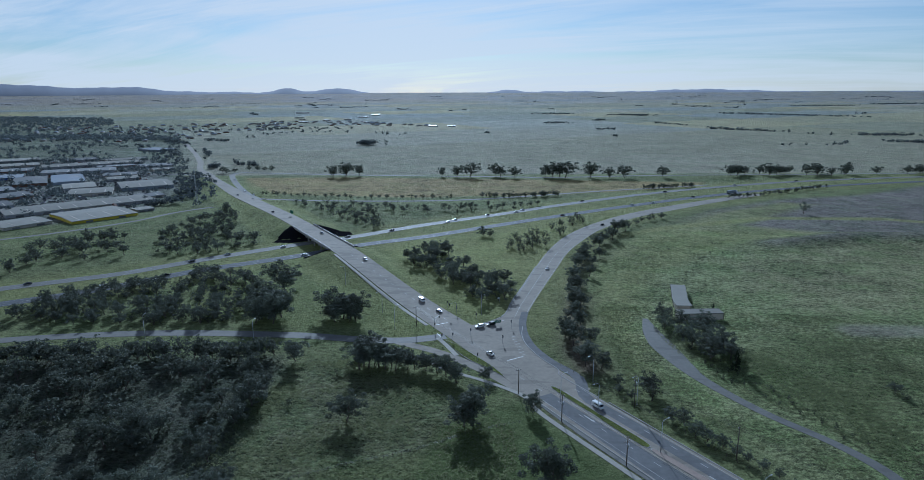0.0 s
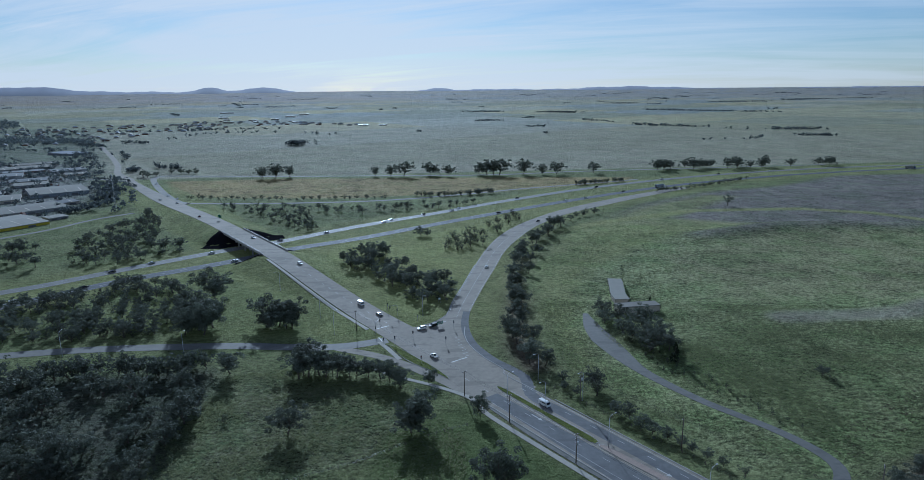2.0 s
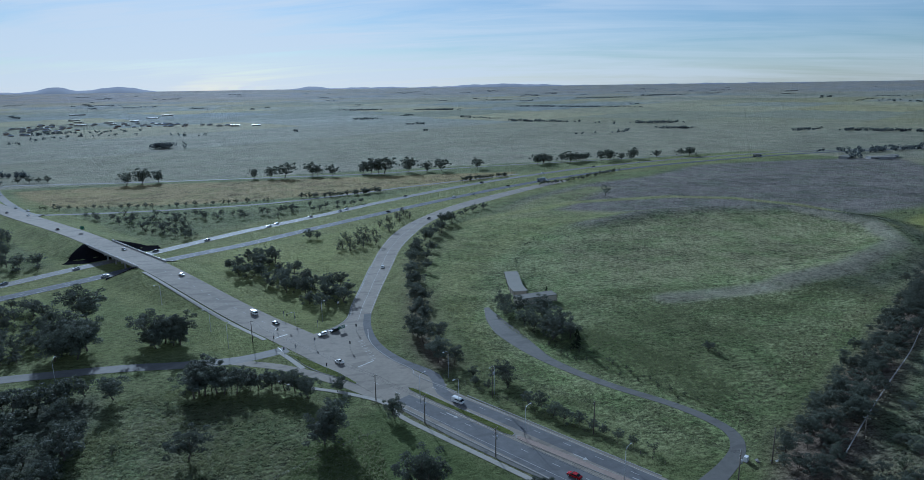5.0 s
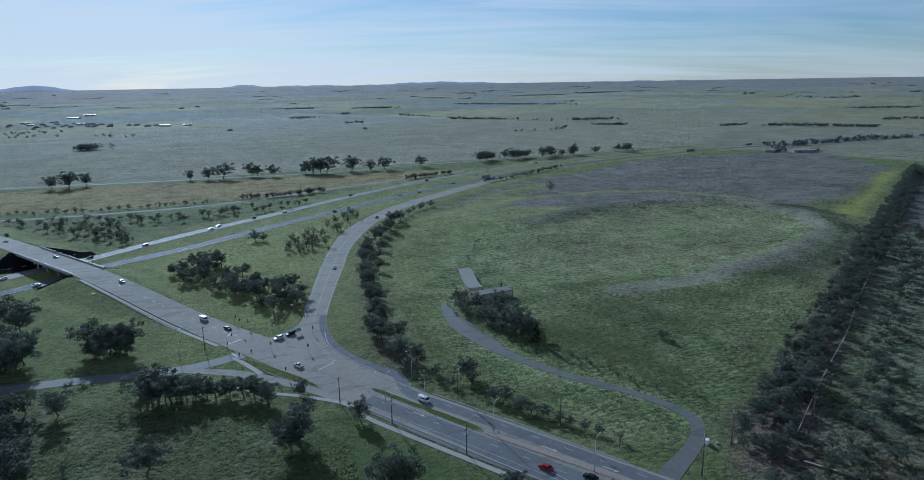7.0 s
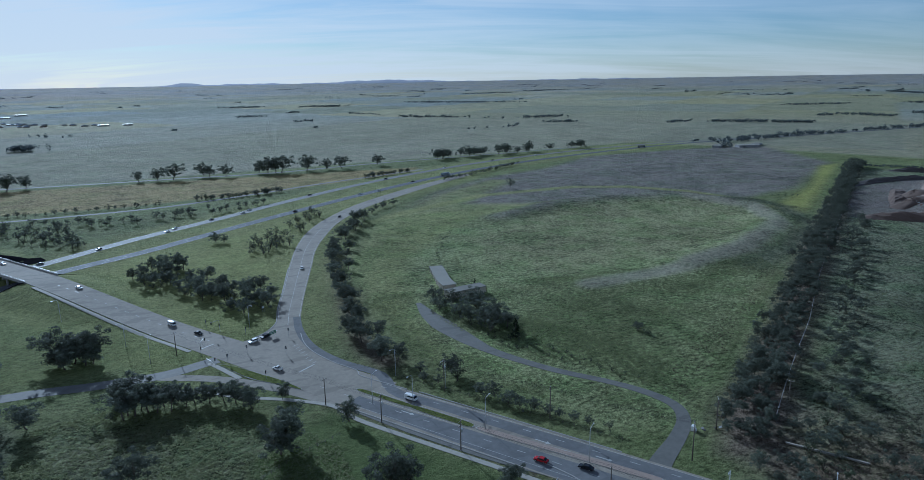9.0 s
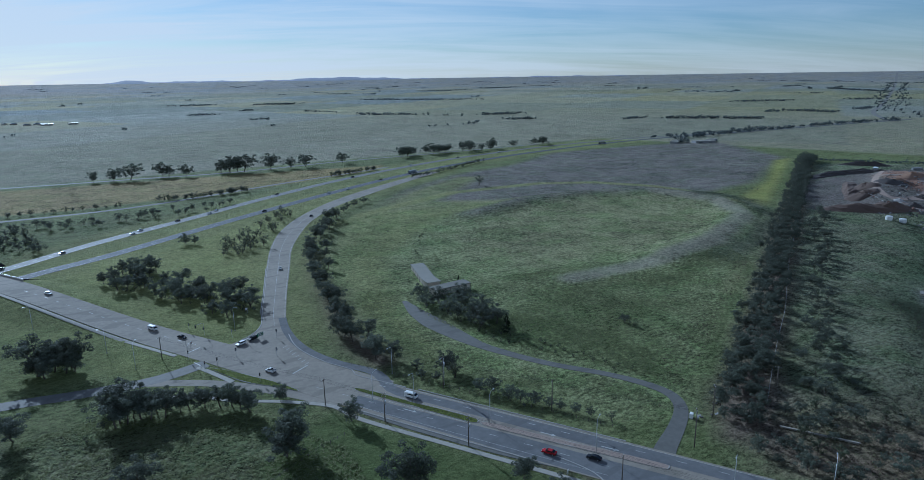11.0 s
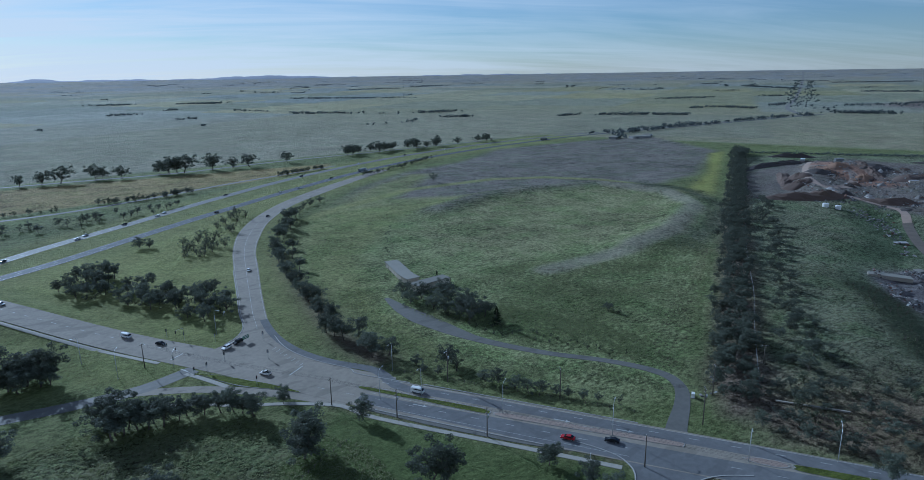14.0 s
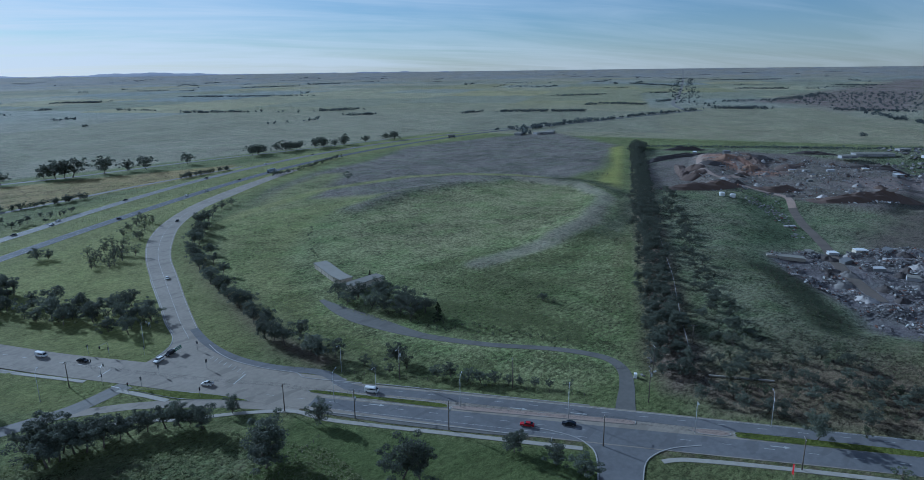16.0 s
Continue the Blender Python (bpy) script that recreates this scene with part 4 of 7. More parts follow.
def build_pitching(outline, name):
    """Dark stone facing round an end of the bridge, laid on the bank and its foot."""
    verts, faces, keep = [], [], {}
    so, no = np.array(outline).T
    ss, ns = np.arange(so.min(), so.max() + 1, 1.0), np.arange(no.min(), no.max() + 1, 1.0)
    grid = [[road_xy(s, n) for n in ns] for s in ss]
    zz = land(np.array(grid)[..., 0], np.array(grid)[..., 1])

    def vert(i, j):
        if (i, j) not in keep:
            keep[i, j] = len(verts)
            verts.append((*grid[i][j], zz[i, j] + 0.16))
        return keep[i, j]

    for i in range(len(ss) - 1):
        for j in range(len(ns) - 1):
            s, n = (ss[i] + ss[i + 1]) / 2, (ns[j] + ns[j + 1]) / 2
            on_deck = abs(n - 7.75) < 8.7 and not BRIDGE_A + 0.5 < s < BRIDGE_B - 0.5
            if not on_deck and inside(outline, np.array([s]), np.array([n]), 0.1)[0] > 0.5:
                faces.append((vert(i, j), vert(i, j + 1), vert(i + 1, j + 1), vert(i + 1, j)))
    tagged(new(name, mesh_from(verts, faces, "basalt")), "dark stone-faced bank below the bridge end", "embankment", kind="structure")


build_pitching([(253, -3), (249, -16), (237, -27), (226, -25), (223, 0), (223, 26), (232, 38), (246, 27), (254, 17)], "pitching_north")
build_pitching([(162, -2), (166, -14), (176, -12), (178, 8), (176, 30), (168, 34), (161, 18)], "pitching_south")


# ---- trees ----
def blades_at(rng, centres, radii, per, size, droop=0.3):
    """Grass blades and twigs, each a small pointed leaf turned at will, spread through ellipsoids."""
    c = np.repeat(np.array(centres, float), per, 0)
    r = np.repeat(np.array(radii, float), per, 0)
    d = rng.normal(size=c.shape)
    d /= np.linalg.norm(d, axis=1)[:, None]
    p = c + d * r * (rng.uniform(0.25, 1, len(c)) ** 0.5)[:, None]
    a = rng.normal(size=p.shape)
    a[:, 2] = a[:, 2] * 0.7 - droop
    a /= np.linalg.norm(a, axis=1)[:, None]
    b = np.cross(a, rng.normal(size=p.shape))
    b /= np.linalg.norm(b, axis=1)[:, None]
    s = size * rng.uniform(0.6, 1.25, len(p))[:, None]
    quad = np.stack([p + a * s, p + b * s * 0.5, p - a * s, p - b * s * 0.5], 1)
    return quad.reshape(-1, 3)


def leaves_at(rng, centres, radii, per, size, loose=0.55):
    """Leaf sprays over clumps: each lies roughly along the outside of its clump, most of them near the top."""
    c = np.repeat(np.array(centres, float), per, 0)
    r = np.repeat(np.array(radii, float), per, 0)
    d = rng.normal(size=c.shape)
    d[:, 2] += 0.25
    d /= np.linalg.norm(d, axis=1)[:, None]
    p = c + d * r * (rng.uniform(0.2, 1, len(c)) ** 0.4)[:, None]
    n = d + (0, 0, 0.35) + loose * rng.normal(size=p.shape)
    n /= np.linalg.norm(n, axis=1)[:, None]
    a = np.cross(n, rng.normal(size=p.shape))
    a /= np.linalg.norm(a, axis=1)[:, None]
    b = np.cross(n, a)
    s = size * rng.uniform(0.55, 1.3, len(p))[:, None]
    quad = np.stack([p + a * s, p + b * s * 0.6, p - a * s, p - b * s * 0.6], 1)
    return quad.reshape(-1, 3)


def quads_mesh(verts, mat):
    me = bpy.data.meshes.new("mesh")
    n = len(verts) // 4
    me.vertices.add(len(verts))
    me.vertices.foreach_set("co", np.asarray(verts, float).ravel())
    me.loops.add(4 * n)
    me.loops.foreach_set("vertex_index", np.arange(4 * n, dtype=np.int32))
    me.polygons.add(n)
    me.polygons.foreach_set("loop_start", np.arange(0, 4 * n, 4, dtype=np.int32))
    me.update(calc_edges=True)
    me.materials.append(M[mat])
    return me


def tree(name, seed, label, mat, h=14.0, spread=0.4, clear=0.3, limbs=6, clumps=34, per=46, size=0.3, flat=0.65, lean=0.05, lump=(0.075, 0.135)):
    """A trunk that forks into limbs and twigs, with separate clumps of leaves at their ends and gaps between."""
    rng = np.random.RandomState(seed)
    top = thing(name, label, "tree" if h > 4 else "shrub")
    fork = Vector((rng.normal() * lean * h, rng.normal() * lean * h, clear * h))
    r0 = 0.018 * h + 0.04
    pieces = [tube([(0, 0, -0.3), tuple(fork * 0.5 + Vector((rng.normal() * 0.1, rng.normal() * 0.1, 0))), tuple(fork)], [r0 * 1.25, r0, r0 * 0.8], "bark", 7)]
    centres, radii = [], []
    turn = rng.uniform(0, 6.28)
    each = max(2, clumps // limbs)
    for k in range(limbs):
        a = turn + 2 * math.pi * k / limbs + rng.normal() * 0.3
        reach = rng.uniform(0.45, 1.0)
        out = spread * h * reach
        tip = Vector((fork.x + math.cos(a) * out, fork.y + math.sin(a) * out, h * (rng.uniform(0.78, 0.97) - 0.28 * reach)))
        if k == 0:
            tip = Vector((fork.x * 1.5 + rng.normal() * 0.04 * h, fork.y * 1.5, h * 0.9))
        bend = fork.lerp(tip, 0.5) + Vector((rng.normal() * 0.02 * h, rng.normal() * 0.02 * h, 0.05 * h * rng.uniform(-0.2, 1)))
        pieces.append(tube([tuple(fork), tuple(bend), tuple(tip)], [r0 * 0.6, r0 * 0.38, r0 * 0.12], "bark", 5, False))
        for j in range(each):
            t = 0.35 + 0.7 * (j + rng.uniform(0, 1)) / each
            base = bend.lerp(tip, (t - 0.5) * 2) if t > 0.5 else fork.lerp(bend, t * 2)
            q = h * rng.uniform(*lump) * (1.15 - 0.25 * t)
            for _ in range(12):  # keeps the clumps apart
                off = Vector(rng.normal(size=3)) * 0.1 * h
                c = base + Vector((off.x * 1.25, off.y * 1.25, off.z * 0.9 + 0.02 * h))
                c.z = min(max(c.z, clear * h * 0.85), h - q * flat)
                if all((c - e).length > 0.8 * max(q, w[0]) for e, w in zip(centres, radii)):
                    break
            if j % 2 == 0:
                pieces.append(tube([tuple(base), tuple(c)], [r0 * 0.22, r0 * 0.07], "bark", 3, False))
            centres.append(c)
            radii.append((q, q, q * flat))
    part("trunk", mesh_from(*joined(pieces), "bark", True), top)
    part("crown", quads_mesh(leaves_at(rng, centres, radii, per, size), mat), top)
    return top


def conifer(name, seed, label, h=12.0, spread=0.22):
    rng = np.random.RandomState(seed)
    top = thing(name, label, "tree")
    part("trunk", mesh_from(*tube([(0, 0, -0.3), (0, 0, h * 0.5), (0, 0, h * 0.95)], [0.3, 0.2, 0.04], "bark", 6), "bark", True), top)
    centres, radii = [], []
    for k in range(46):
        t = (k + 0.5) / 46
        r, a = spread * h * (1 - t) ** 0.8 * rng.uniform(0.35, 1), rng.uniform(0, 6.28)
        centres.append((r * math.cos(a), r * math.sin(a), h * (0.08 + 0.9 * t)))
        radii.append((0.07 * h * (1.15 - t), 0.07 * h * (1.15 - t), 0.05 * h))
    part("crown", quads_mesh(leaves_at(rng, centres, radii, 40, 0.34), "pine"), top)
    return top


GUM = [tree("gum_tree", 11 + k, lab, "gum", 14, sp, cl, li, cn, 95, 0.33, 0.7, 0.05, (0.085, 0.15)) for k, (lab, sp, cl, li, cn) in enumerate((
    ("tall dark gum tree with a dense rounded crown", 0.36, 0.2, 8, 44),
    ("gum tree with a broad uneven dark crown", 0.44, 0.22, 8, 40),
    ("gum tree with a forked bare trunk and clumped crown", 0.34, 0.32, 7, 34),
    ("dense dark gum tree branching low over grass", 0.42, 0.13, 9, 46)))]
UMBRELLA = [tree("gum_tree", 31 + k, "spreading gum tree with a flat-topped crown and bare trunk", "gum", 14, 0.4, 0.4, 7, 26, 60, 0.36, 0.55) for k in range(2)]
SLENDER = [tree("slender_gum_tree", 81 + k, "tall slender gum tree with bare trunk and small crown", "gum", 14, 0.27, 0.32, 7, 28, 80, 0.33, 0.75, 0.04, (0.085, 0.14)) for k in range(3)]
SPARSE = [tree("young_gum_tree", 41 + k, "thin young gum tree with a sparse airy crown", "wattle", 8, 0.36, 0.12, 6, 20, 34, 0.22, 0.8, 0.08) for k in range(3)]
MID = [tree("roadside_tree", 51 + k, "bushy dark roadside tree leafed almost to the ground", "gum", 9, 0.44, 0.08, 8, 34, 66, 0.24, 0.75, 0.05, (0.085, 0.15)) for k in range(3)]
BUSH = [tree("shrub", 61 + k, "rounded dark green shrub growing in long grass", "shrub", 3, 0.42, 0.06, 6, 16, 36, 0.13, 0.8, 0.05, (0.1, 0.18)) for k in range(3)]
PINE = [conifer("conifer", 71, "dark narrow conifer by the low buildings")]
PROTOS = GUM + UMBRELLA + SLENDER + SPARSE + MID + BUSH + PINE
SIZE = {o.name: 14 for o in GUM + UMBRELLA + SLENDER} | {o.name: 8 for o in SPARSE} | {o.name: 9 for o in MID} | {o.name: 3 for o in BUSH} | {PINE[0].name: 12}
plant_rng = random.Random(5)


# groups whose trees cannot be told apart beyond some distance
JOINED = {"windbreak": 330, "dark wood": 238, "belt of trees north of the freeway": 500, "young trees on the freeway verge": 560, "scattered trees on the rough grass": 0, "wooded strip between freeway and service road": 385, "tree row beside the ramp": 500, "hedge trees beside the freeway": 0, "gums along the country road": 1010, "undergrowth": 0}


def plant_far(ob, x, y, h):
    """Adds a tree to the joined ones."""
    k = h / SIZE[ob.name]
    w = k * plant_rng.uniform(1.0, 1.35)
    a = plant_rng.uniform(0, 6.28)
    z = land_at(x, y) - 0.05
    for o in ob.children:
        key = (o.data.materials[0].name, o.name.split(".")[0])
        v = np.empty(len(o.data.vertices) * 3)
        o.data.vertices.foreach_get("co", v)
        v = v.reshape(-1, 3)
        if key[1] == "crown":  # fewer and larger sprays will do at that distance
            q = v.reshape(-1, 4, 3)[plant_rng.randrange(5) :: 5]
            mid = q.mean(1, keepdims=True)
            v = (mid + (q - mid) * 2.0).reshape(-1, 3)
        v = v * (w, w, k)
        v = np.stack([v[:, 0] * math.cos(a) - v[:, 1] * math.sin(a) + x, v[:, 0] * math.sin(a) + v[:, 1] * math.cos(a) + y, v[:, 2] + z], -1)
        if key[1] == "crown":
            FAR["crown"].append((key[0], v))
        else:
            FAR["trunk"].append((v, [tuple(p.vertices) for p in o.data.polygons]))


FAR = {"trunk": [], "crown": []}


def plant(kinds, x, y, h, group="", label=""):
    ob = plant_rng.choice(kinds)
    if not label and (y > 640 + 0.4 * abs(x) or (group in JOINED and math.hypot(x, y) > JOINED[group])):
        return plant_far(ob, x, y, h)
    k = h / SIZE[ob.name]
    w = k * plant_rng.uniform(0.98, 1.3)
    m = pose(x, y, land_at(x, y) - 0.05, 0, 0, plant_rng.uniform(0, 360)) @ Matrix.Diagonal((w, w, k, 1))
    return tagged(copy_thing(ob, m), label, group=group)


def scatter(poly, count, apart, seed):
    """Points in an outline, none nearer to another than apart."""
    rng = np.random.RandomState(seed)
    px, py = np.array(poly).T
    pts = []
    for _ in range(count * 30):
        x, y = rng.uniform(px.min(), px.max()), rng.uniform(py.min(), py.max())
        if inside(poly, np.array([x]), np.array([y]), 0.1)[0] > 0.5 and all((x - a) ** 2 + (y - b) ** 2 > apart * apart for a, b in pts):
            pts.append((x, y))
            if len(pts) == count:
                break
    return pts


def along(line, step, jitter, seed):
    rng = np.random.RandomState(seed)
    return [(p[0] + rng.normal() * jitter, p[1] + rng.normal() * jitter) for p in curve_points(line, step)]


rnd = random.Random(9)
# single trees round the junction and on the lawns
for x, y, h in ((4, 208, 14), (0.5, 204, 11), (25.5, 213, 8.5), (-41, 208, 11), (24, 171, 13), (27, 167, 10), (-106, 366, 17), (-103, 360, 13), (9.7, 242, 5.5), (55, 156, 7.5), (58, 143, 6.5), (59, 133.5, 7), (122.5, 92, 9), (72, 229, 8), (-72, 260, 10), (-86, 244, 10)):
    plant(GUM[:2] + GUM[3:], x, y, h, "trees on the grass by the junction")
for x, y in ((-61, 313), (-57, 309), (-64, 308), (-55, 314), (-67, 312), (-60, 318), (-66, 318), (-54, 309)):
    plant(GUM, x, y, rnd.uniform(9, 15.5), "clump of gums below the embankment")
for x, y in ((-99, 312), (-95, 306), (-104, 307), (-93, 315), (-101, 322)):
    plant(GUM, x, y, rnd.uniform(14, 19), "clump of gums by the service road")
plant(MID[:1], 166, 228, 4.6, "lone shrubs", "lone rounded shrub standing in the weedy paddock")
for x, y, h in ((-65, 219, 3.4), (117, 69, 4.5), (134, 82, 3.8), (-30, 232, 2.6), (-52, 246, 2.8), (166.5, 222, 2.5)):
    plant(BUSH, x, y, h, "lone shrubs")
plant(UMBRELLA, 318, 591, 11, label="lone spreading tree standing in the grey field")
plant(MID, 17, 503, 8.5, "trees in the triangle"), plant(MID, 22, 500, 7, "trees in the triangle")
plant(PINE, 113, 248, 9), plant(PINE, 131, 320, 5)
for x, y, h in ((-330, 905, 9), (-338, 912, 11), (-322, 915, 8), (-296, 938, 9), (-286, 936, 7), (-276, 934, 9), (-310, 940, 8)):
    plant(MID, x, y, h, label="bushy dark trees where the country road turns")
for x, y in along([(177, 446), (161, 422), (146, 400), (137, 383), (133, 368)], 3.2, 1.2, 41) + along([(176, 446), (190, 443), (203, 440)], 2.5, 1.6, 42) + along([(250, 482), (300, 492), (361, 490), (425, 466), (448, 420)], 9, 3, 43):
    plant(BUSH, x, y, rnd.uniform(0.8, 1.7), "low shrubs round the oval")
for x, y in ((222, 386), (205, 372), (258, 402), (283, 415), (318, 372), (150, 455), (168, 462), (235, 430)):
    plant(BUSH, x, y, 1.5, "lone shrubs")
for x, y in ((507, 424), (511, 420), (515, 416), (519, 412), (523, 409)):
    plant(BUSH, x, y, 2.2, "low shrubs round the oval")
# along the country road behind the yellow paddock
for x, h in zip((-174, -157, -140, -27, -7, 11, 46, 52, 70, 112, 121, 130, 137, 170, 195, 214, 266), (13, 17, 13, 11, 13, 17, 15, 12, 13, 14, 18, 17, 19, 18, 12, 15, 13)):
    plant(GUM[:2] + GUM[3:], x, 858 - 0.06 * x + rnd.uniform(-3, 12), h * 1.2, "gums along the country road")
for x in (358, 366, 375, 384, 404, 412, 425, 432, 438, 446, 462, 476, 486, 494, 515, 522, 560, 606, 616, 628):
    plant(GUM[:2] + GUM[3:], x, 858 + rnd.uniform(-8, 14) + 0.02 * x, rnd.uniform(11, 17), "gums along the country road")
# planted belt in the triangle between road, ramp and freeway
CLUMPS = [[(-42, 440), (-36, 419), (-24, 403), (-9, 440), (-14, 456), (-24, 454)], [(-20, 413), (-12, 377), (0, 366), (8, 390), (0, 410)], [(3, 368), (6, 341), (19, 328), (29, 352), (27, 376), (14, 378)]]
for k, outline in enumerate(CLUMPS):
    for x, y in scatter(outline, (17, 13, 14)[k], 5.2, 3 + k):
        plant(GUM[1:3] + SLENDER + MID[:1], x, y, rnd.uniform(6.5, 10.5), "trees in the triangle")
for x, y in along([(37, 462), (45, 470), (56, 488), (75, 517), (97, 552), (110, 570)], 4.6, 4.5, 4) + scatter([(28, 440), (60, 455), (66, 480), (40, 490)], 12, 4, 8):
    plant(SPARSE, x, y, rnd.uniform(5, 8.5), "young trees in the triangle")
# row beside the ramp
for x, y in along(RAMP_ROW, 9.6, 2.4, 5) + along([(128, 515), (100, 455), (76, 398), (67, 350), (59, 305), (56, 270), (57, 246)], 27, 2.5, 6):
    plant(GUM[1:3] + SLENDER, x, y, rnd.uniform(7, 10.5), "tree row beside the ramp")
for x, y in ((150, 545), (158, 556), (166, 562), (140, 532), (172, 570), (180, 572)):
    plant(SPARSE + MID, x, y, rnd.uniform(5, 8), "tree row beside the ramp")
# verges of the freeway
for x, y in scatter([(-172, 656), (-125, 595), (-80, 520), (-66, 540), (-80, 600), (-36, 602), (9, 592), (67, 620), (86, 650), (10, 636), (-48, 620), (-136, 656)], 84, 4.6, 7):
    plant(SLENDER + GUM[2:3] + SPARSE[:1], x, y, rnd.uniform(4.5, 8), "young trees on the freeway verge")
for line, step, lo, hi in (([(-227, 719), (-184, 708), (-116, 690), (-53, 687), (-9, 686)], 8, 3, 5.5), ([(23, 694), (55, 693), (106, 701)], 3.2, 4.5, 7.5), ([(212, 745), (245, 757), (278, 767)], 3.2, 4.5, 7), ([(284, 682), (325, 697), (377, 725), (427, 752)], 4.2, 3, 6)):
    for x, y in along(line, step, 1.6, int(step * 10)):
        plant(BUSH + MID, x, y, rnd.uniform(lo, hi), "hedge trees beside the freeway")
# belts on the town side
for x, y in scatter([(-222, 444), (-244, 508), (-240, 581), (-236, 640), (-176, 518), (-153, 470), (-189, 443)], 70, 6, 11):
    plant(SLENDER + GUM[1:3] + MID[:1], x, y, rnd.uniform(5, 9), "belt of trees north of the freeway")
for x, y in scatter([(-291, 393), (-318, 460), (-300, 512), (-260, 500), (-236, 436), (-280, 414)], 26, 8, 12):
    plant(MID + GUM, x, y, rnd.uniform(6, 10), "scattered trees on the rough grass")
for x, y in scatter([(-235, 316), (-232, 354), (-192, 374), (-168, 400), (-133, 384), (-96, 332), (-92, 306), (-157, 304), (-212, 303)], 125, 4.8, 13):
    plant(MID + GUM[:2] + SLENDER[:1], x, y, rnd.uniform(5, 9), "wooded strip between freeway and service road")
# the dark wood and the grove by the service road
for x, y in scatter(WOOD, 190, 5.6, 14):
    glade = math.sin(x * 0.075 + 0.9) * math.sin(y * 0.085 + 0.6 + 0.02 * x) + 0.35 * math.sin(x * 0.19 + y * 0.13)
    if glade < 0.22 or y < 195:
        plant(GUM + MID + SLENDER[:1], x, y, rnd.uniform(6.5, 11.5), "dark wood")
for x, y in along([(-225, 258), (-172, 262), (-133, 264), (-84, 262)], 4.2, 2.0, 15):
    plant(MID + GUM[3:], x, y, rnd.uniform(7, 10), "dark wood")
for x, y, h in ((-46, 268, 8.5), (-43.7, 257.5, 13), (-41.7, 254, 13.5), (-40, 262, 12.5), (-39.5, 252, 14), (-37.5, 256, 12.5), (-35.2, 253, 12.5), (-34, 260, 11), (-32.5, 251, 13), (-30, 255, 12), (-28, 250, 12), (-26.5, 257, 10.5), (-43, 251, 12), (-23, 251, 9.5), (-20, 252.6, 9), (-16.5, 254, 8), (-15.3, 249.5, 8.6), (-10.4, 247.1, 10), (-6.7, 245.3, 9.2), (-4.7, 242.4, 9.5), (-2.2, 238, 9.5), (8.7, 239.4, 6.5)):
    plant(SLENDER + GUM[:3], x, y, h * rnd.uniform(0.72, 1.02), "grove by the service road")
# round the low buildings
for x, y in scatter([(93, 311), (96, 295), (101, 272), (110, 252), (126, 272), (120, 288), (111, 303)], 12, 7, 17):
    plant(GUM + MID, x, y, rnd.uniform(8, 11.5), "trees round the low buildings")
# windbreak and scrub
SHELTER = [(130, 147), (158, 163), (195, 184), (244, 212), (314, 252), (399, 301), (529, 376), (755, 505)]
for k, (dx, dy, step) in enumerate(((0, 0, 5.4), (4.5, -5.5, 7.0), (-4, 4, 10))):
    for x, y in along([(a + dx, b + dy) for a, b in SHELTER[(k == 2) * 1:]], step, 1.7, 20 + k):
        plant(GUM + MID, x, y, rnd.uniform(4.8, 8.2) * (0.7 if k == 2 else 1) + (4 if y > 470 and k < 2 else 0), "windbreak")
for x, y in along([(172, 138), (245, 182), (300, 215), (345, 241), (430, 291), (470, 312)], 8.5, 3.2, 23):
    plant(MID + GUM[:1], x, y, rnd.uniform(4, 7.5), "windbreak")
for x, y in scatter([(347, 250), (324, 232), (225, 178), (176, 149), (150, 120), (200, 95), (185, 125), (240, 170)], 26, 7, 24):
    plant(MID + BUSH, x, y, rnd.uniform(2.5, 5.5), "scrub beside the windbreak")
for x, y in scatter([(120, 128), (126, 104), (150, 70), (205, 60), (190, 92), (183, 117), (162, 143), (140, 146)], 62, 4.6, 25):
    plant(MID + BUSH[:1], x, y, rnd.uniform(2.2, 6.4), "scrub beside the windbreak")
for x, y, h in ((71, 222, 8), (74, 208, 5.5), (77, 204, 6.5), (78.5, 197, 6), (81, 193, 5.4), (84.5, 189, 5), (87, 185, 4), (89.5, 181, 4), (92, 177, 4), (95, 172, 3.5), (99, 166.5, 4.4), (62, 236, 5), (60, 229, 4), (64, 224, 4)):
    plant(MID + SPARSE[:1], x, y, h, "young trees along the highway fence")
for x, y in scatter([(108, 280), (114, 248), (134, 194), (133, 186), (125, 196), (106, 229), (101, 250)], 34, 3.2, 26):
    plant(BUSH, x, y, rnd.uniform(1.2, 2.4), "low shrubs along the track")
for poly, n, seed in ((CLUMPS[0], 16, 44), (CLUMPS[1], 14, 50), (CLUMPS[2], 16, 51), ([(-222, 444), (-244, 508), (-236, 600), (-200, 560), (-160, 480), (-189, 443)], 90, 45), ([(-235, 316), (-232, 354), (-192, 374), (-168, 400), (-133, 384), (-96, 332), (-92, 306), (-157, 304)], 130, 46), ([(300, 178), (312, 166), (292, 150), (238, 108), (224, 118), (262, 148)], 70, 47), (WOOD, 120, 48), ([(93, 311), (96, 295), (101, 272), (110, 252), (126, 272), (120, 288)], 10, 49)):
    for x, y in scatter(poly, n, 2.5, seed):
        plant(BUSH, x, y, rnd.uniform(1.2, 3.0), "undergrowth")
belts = thing("tree_belts", "distant belts of dark gum trees, joined together", "trees", kind="stuff")
v, f = joined(FAR["trunk"])
tagged(part("trunks", mesh_from(v, f, "bark"), belts), kind="stuff")
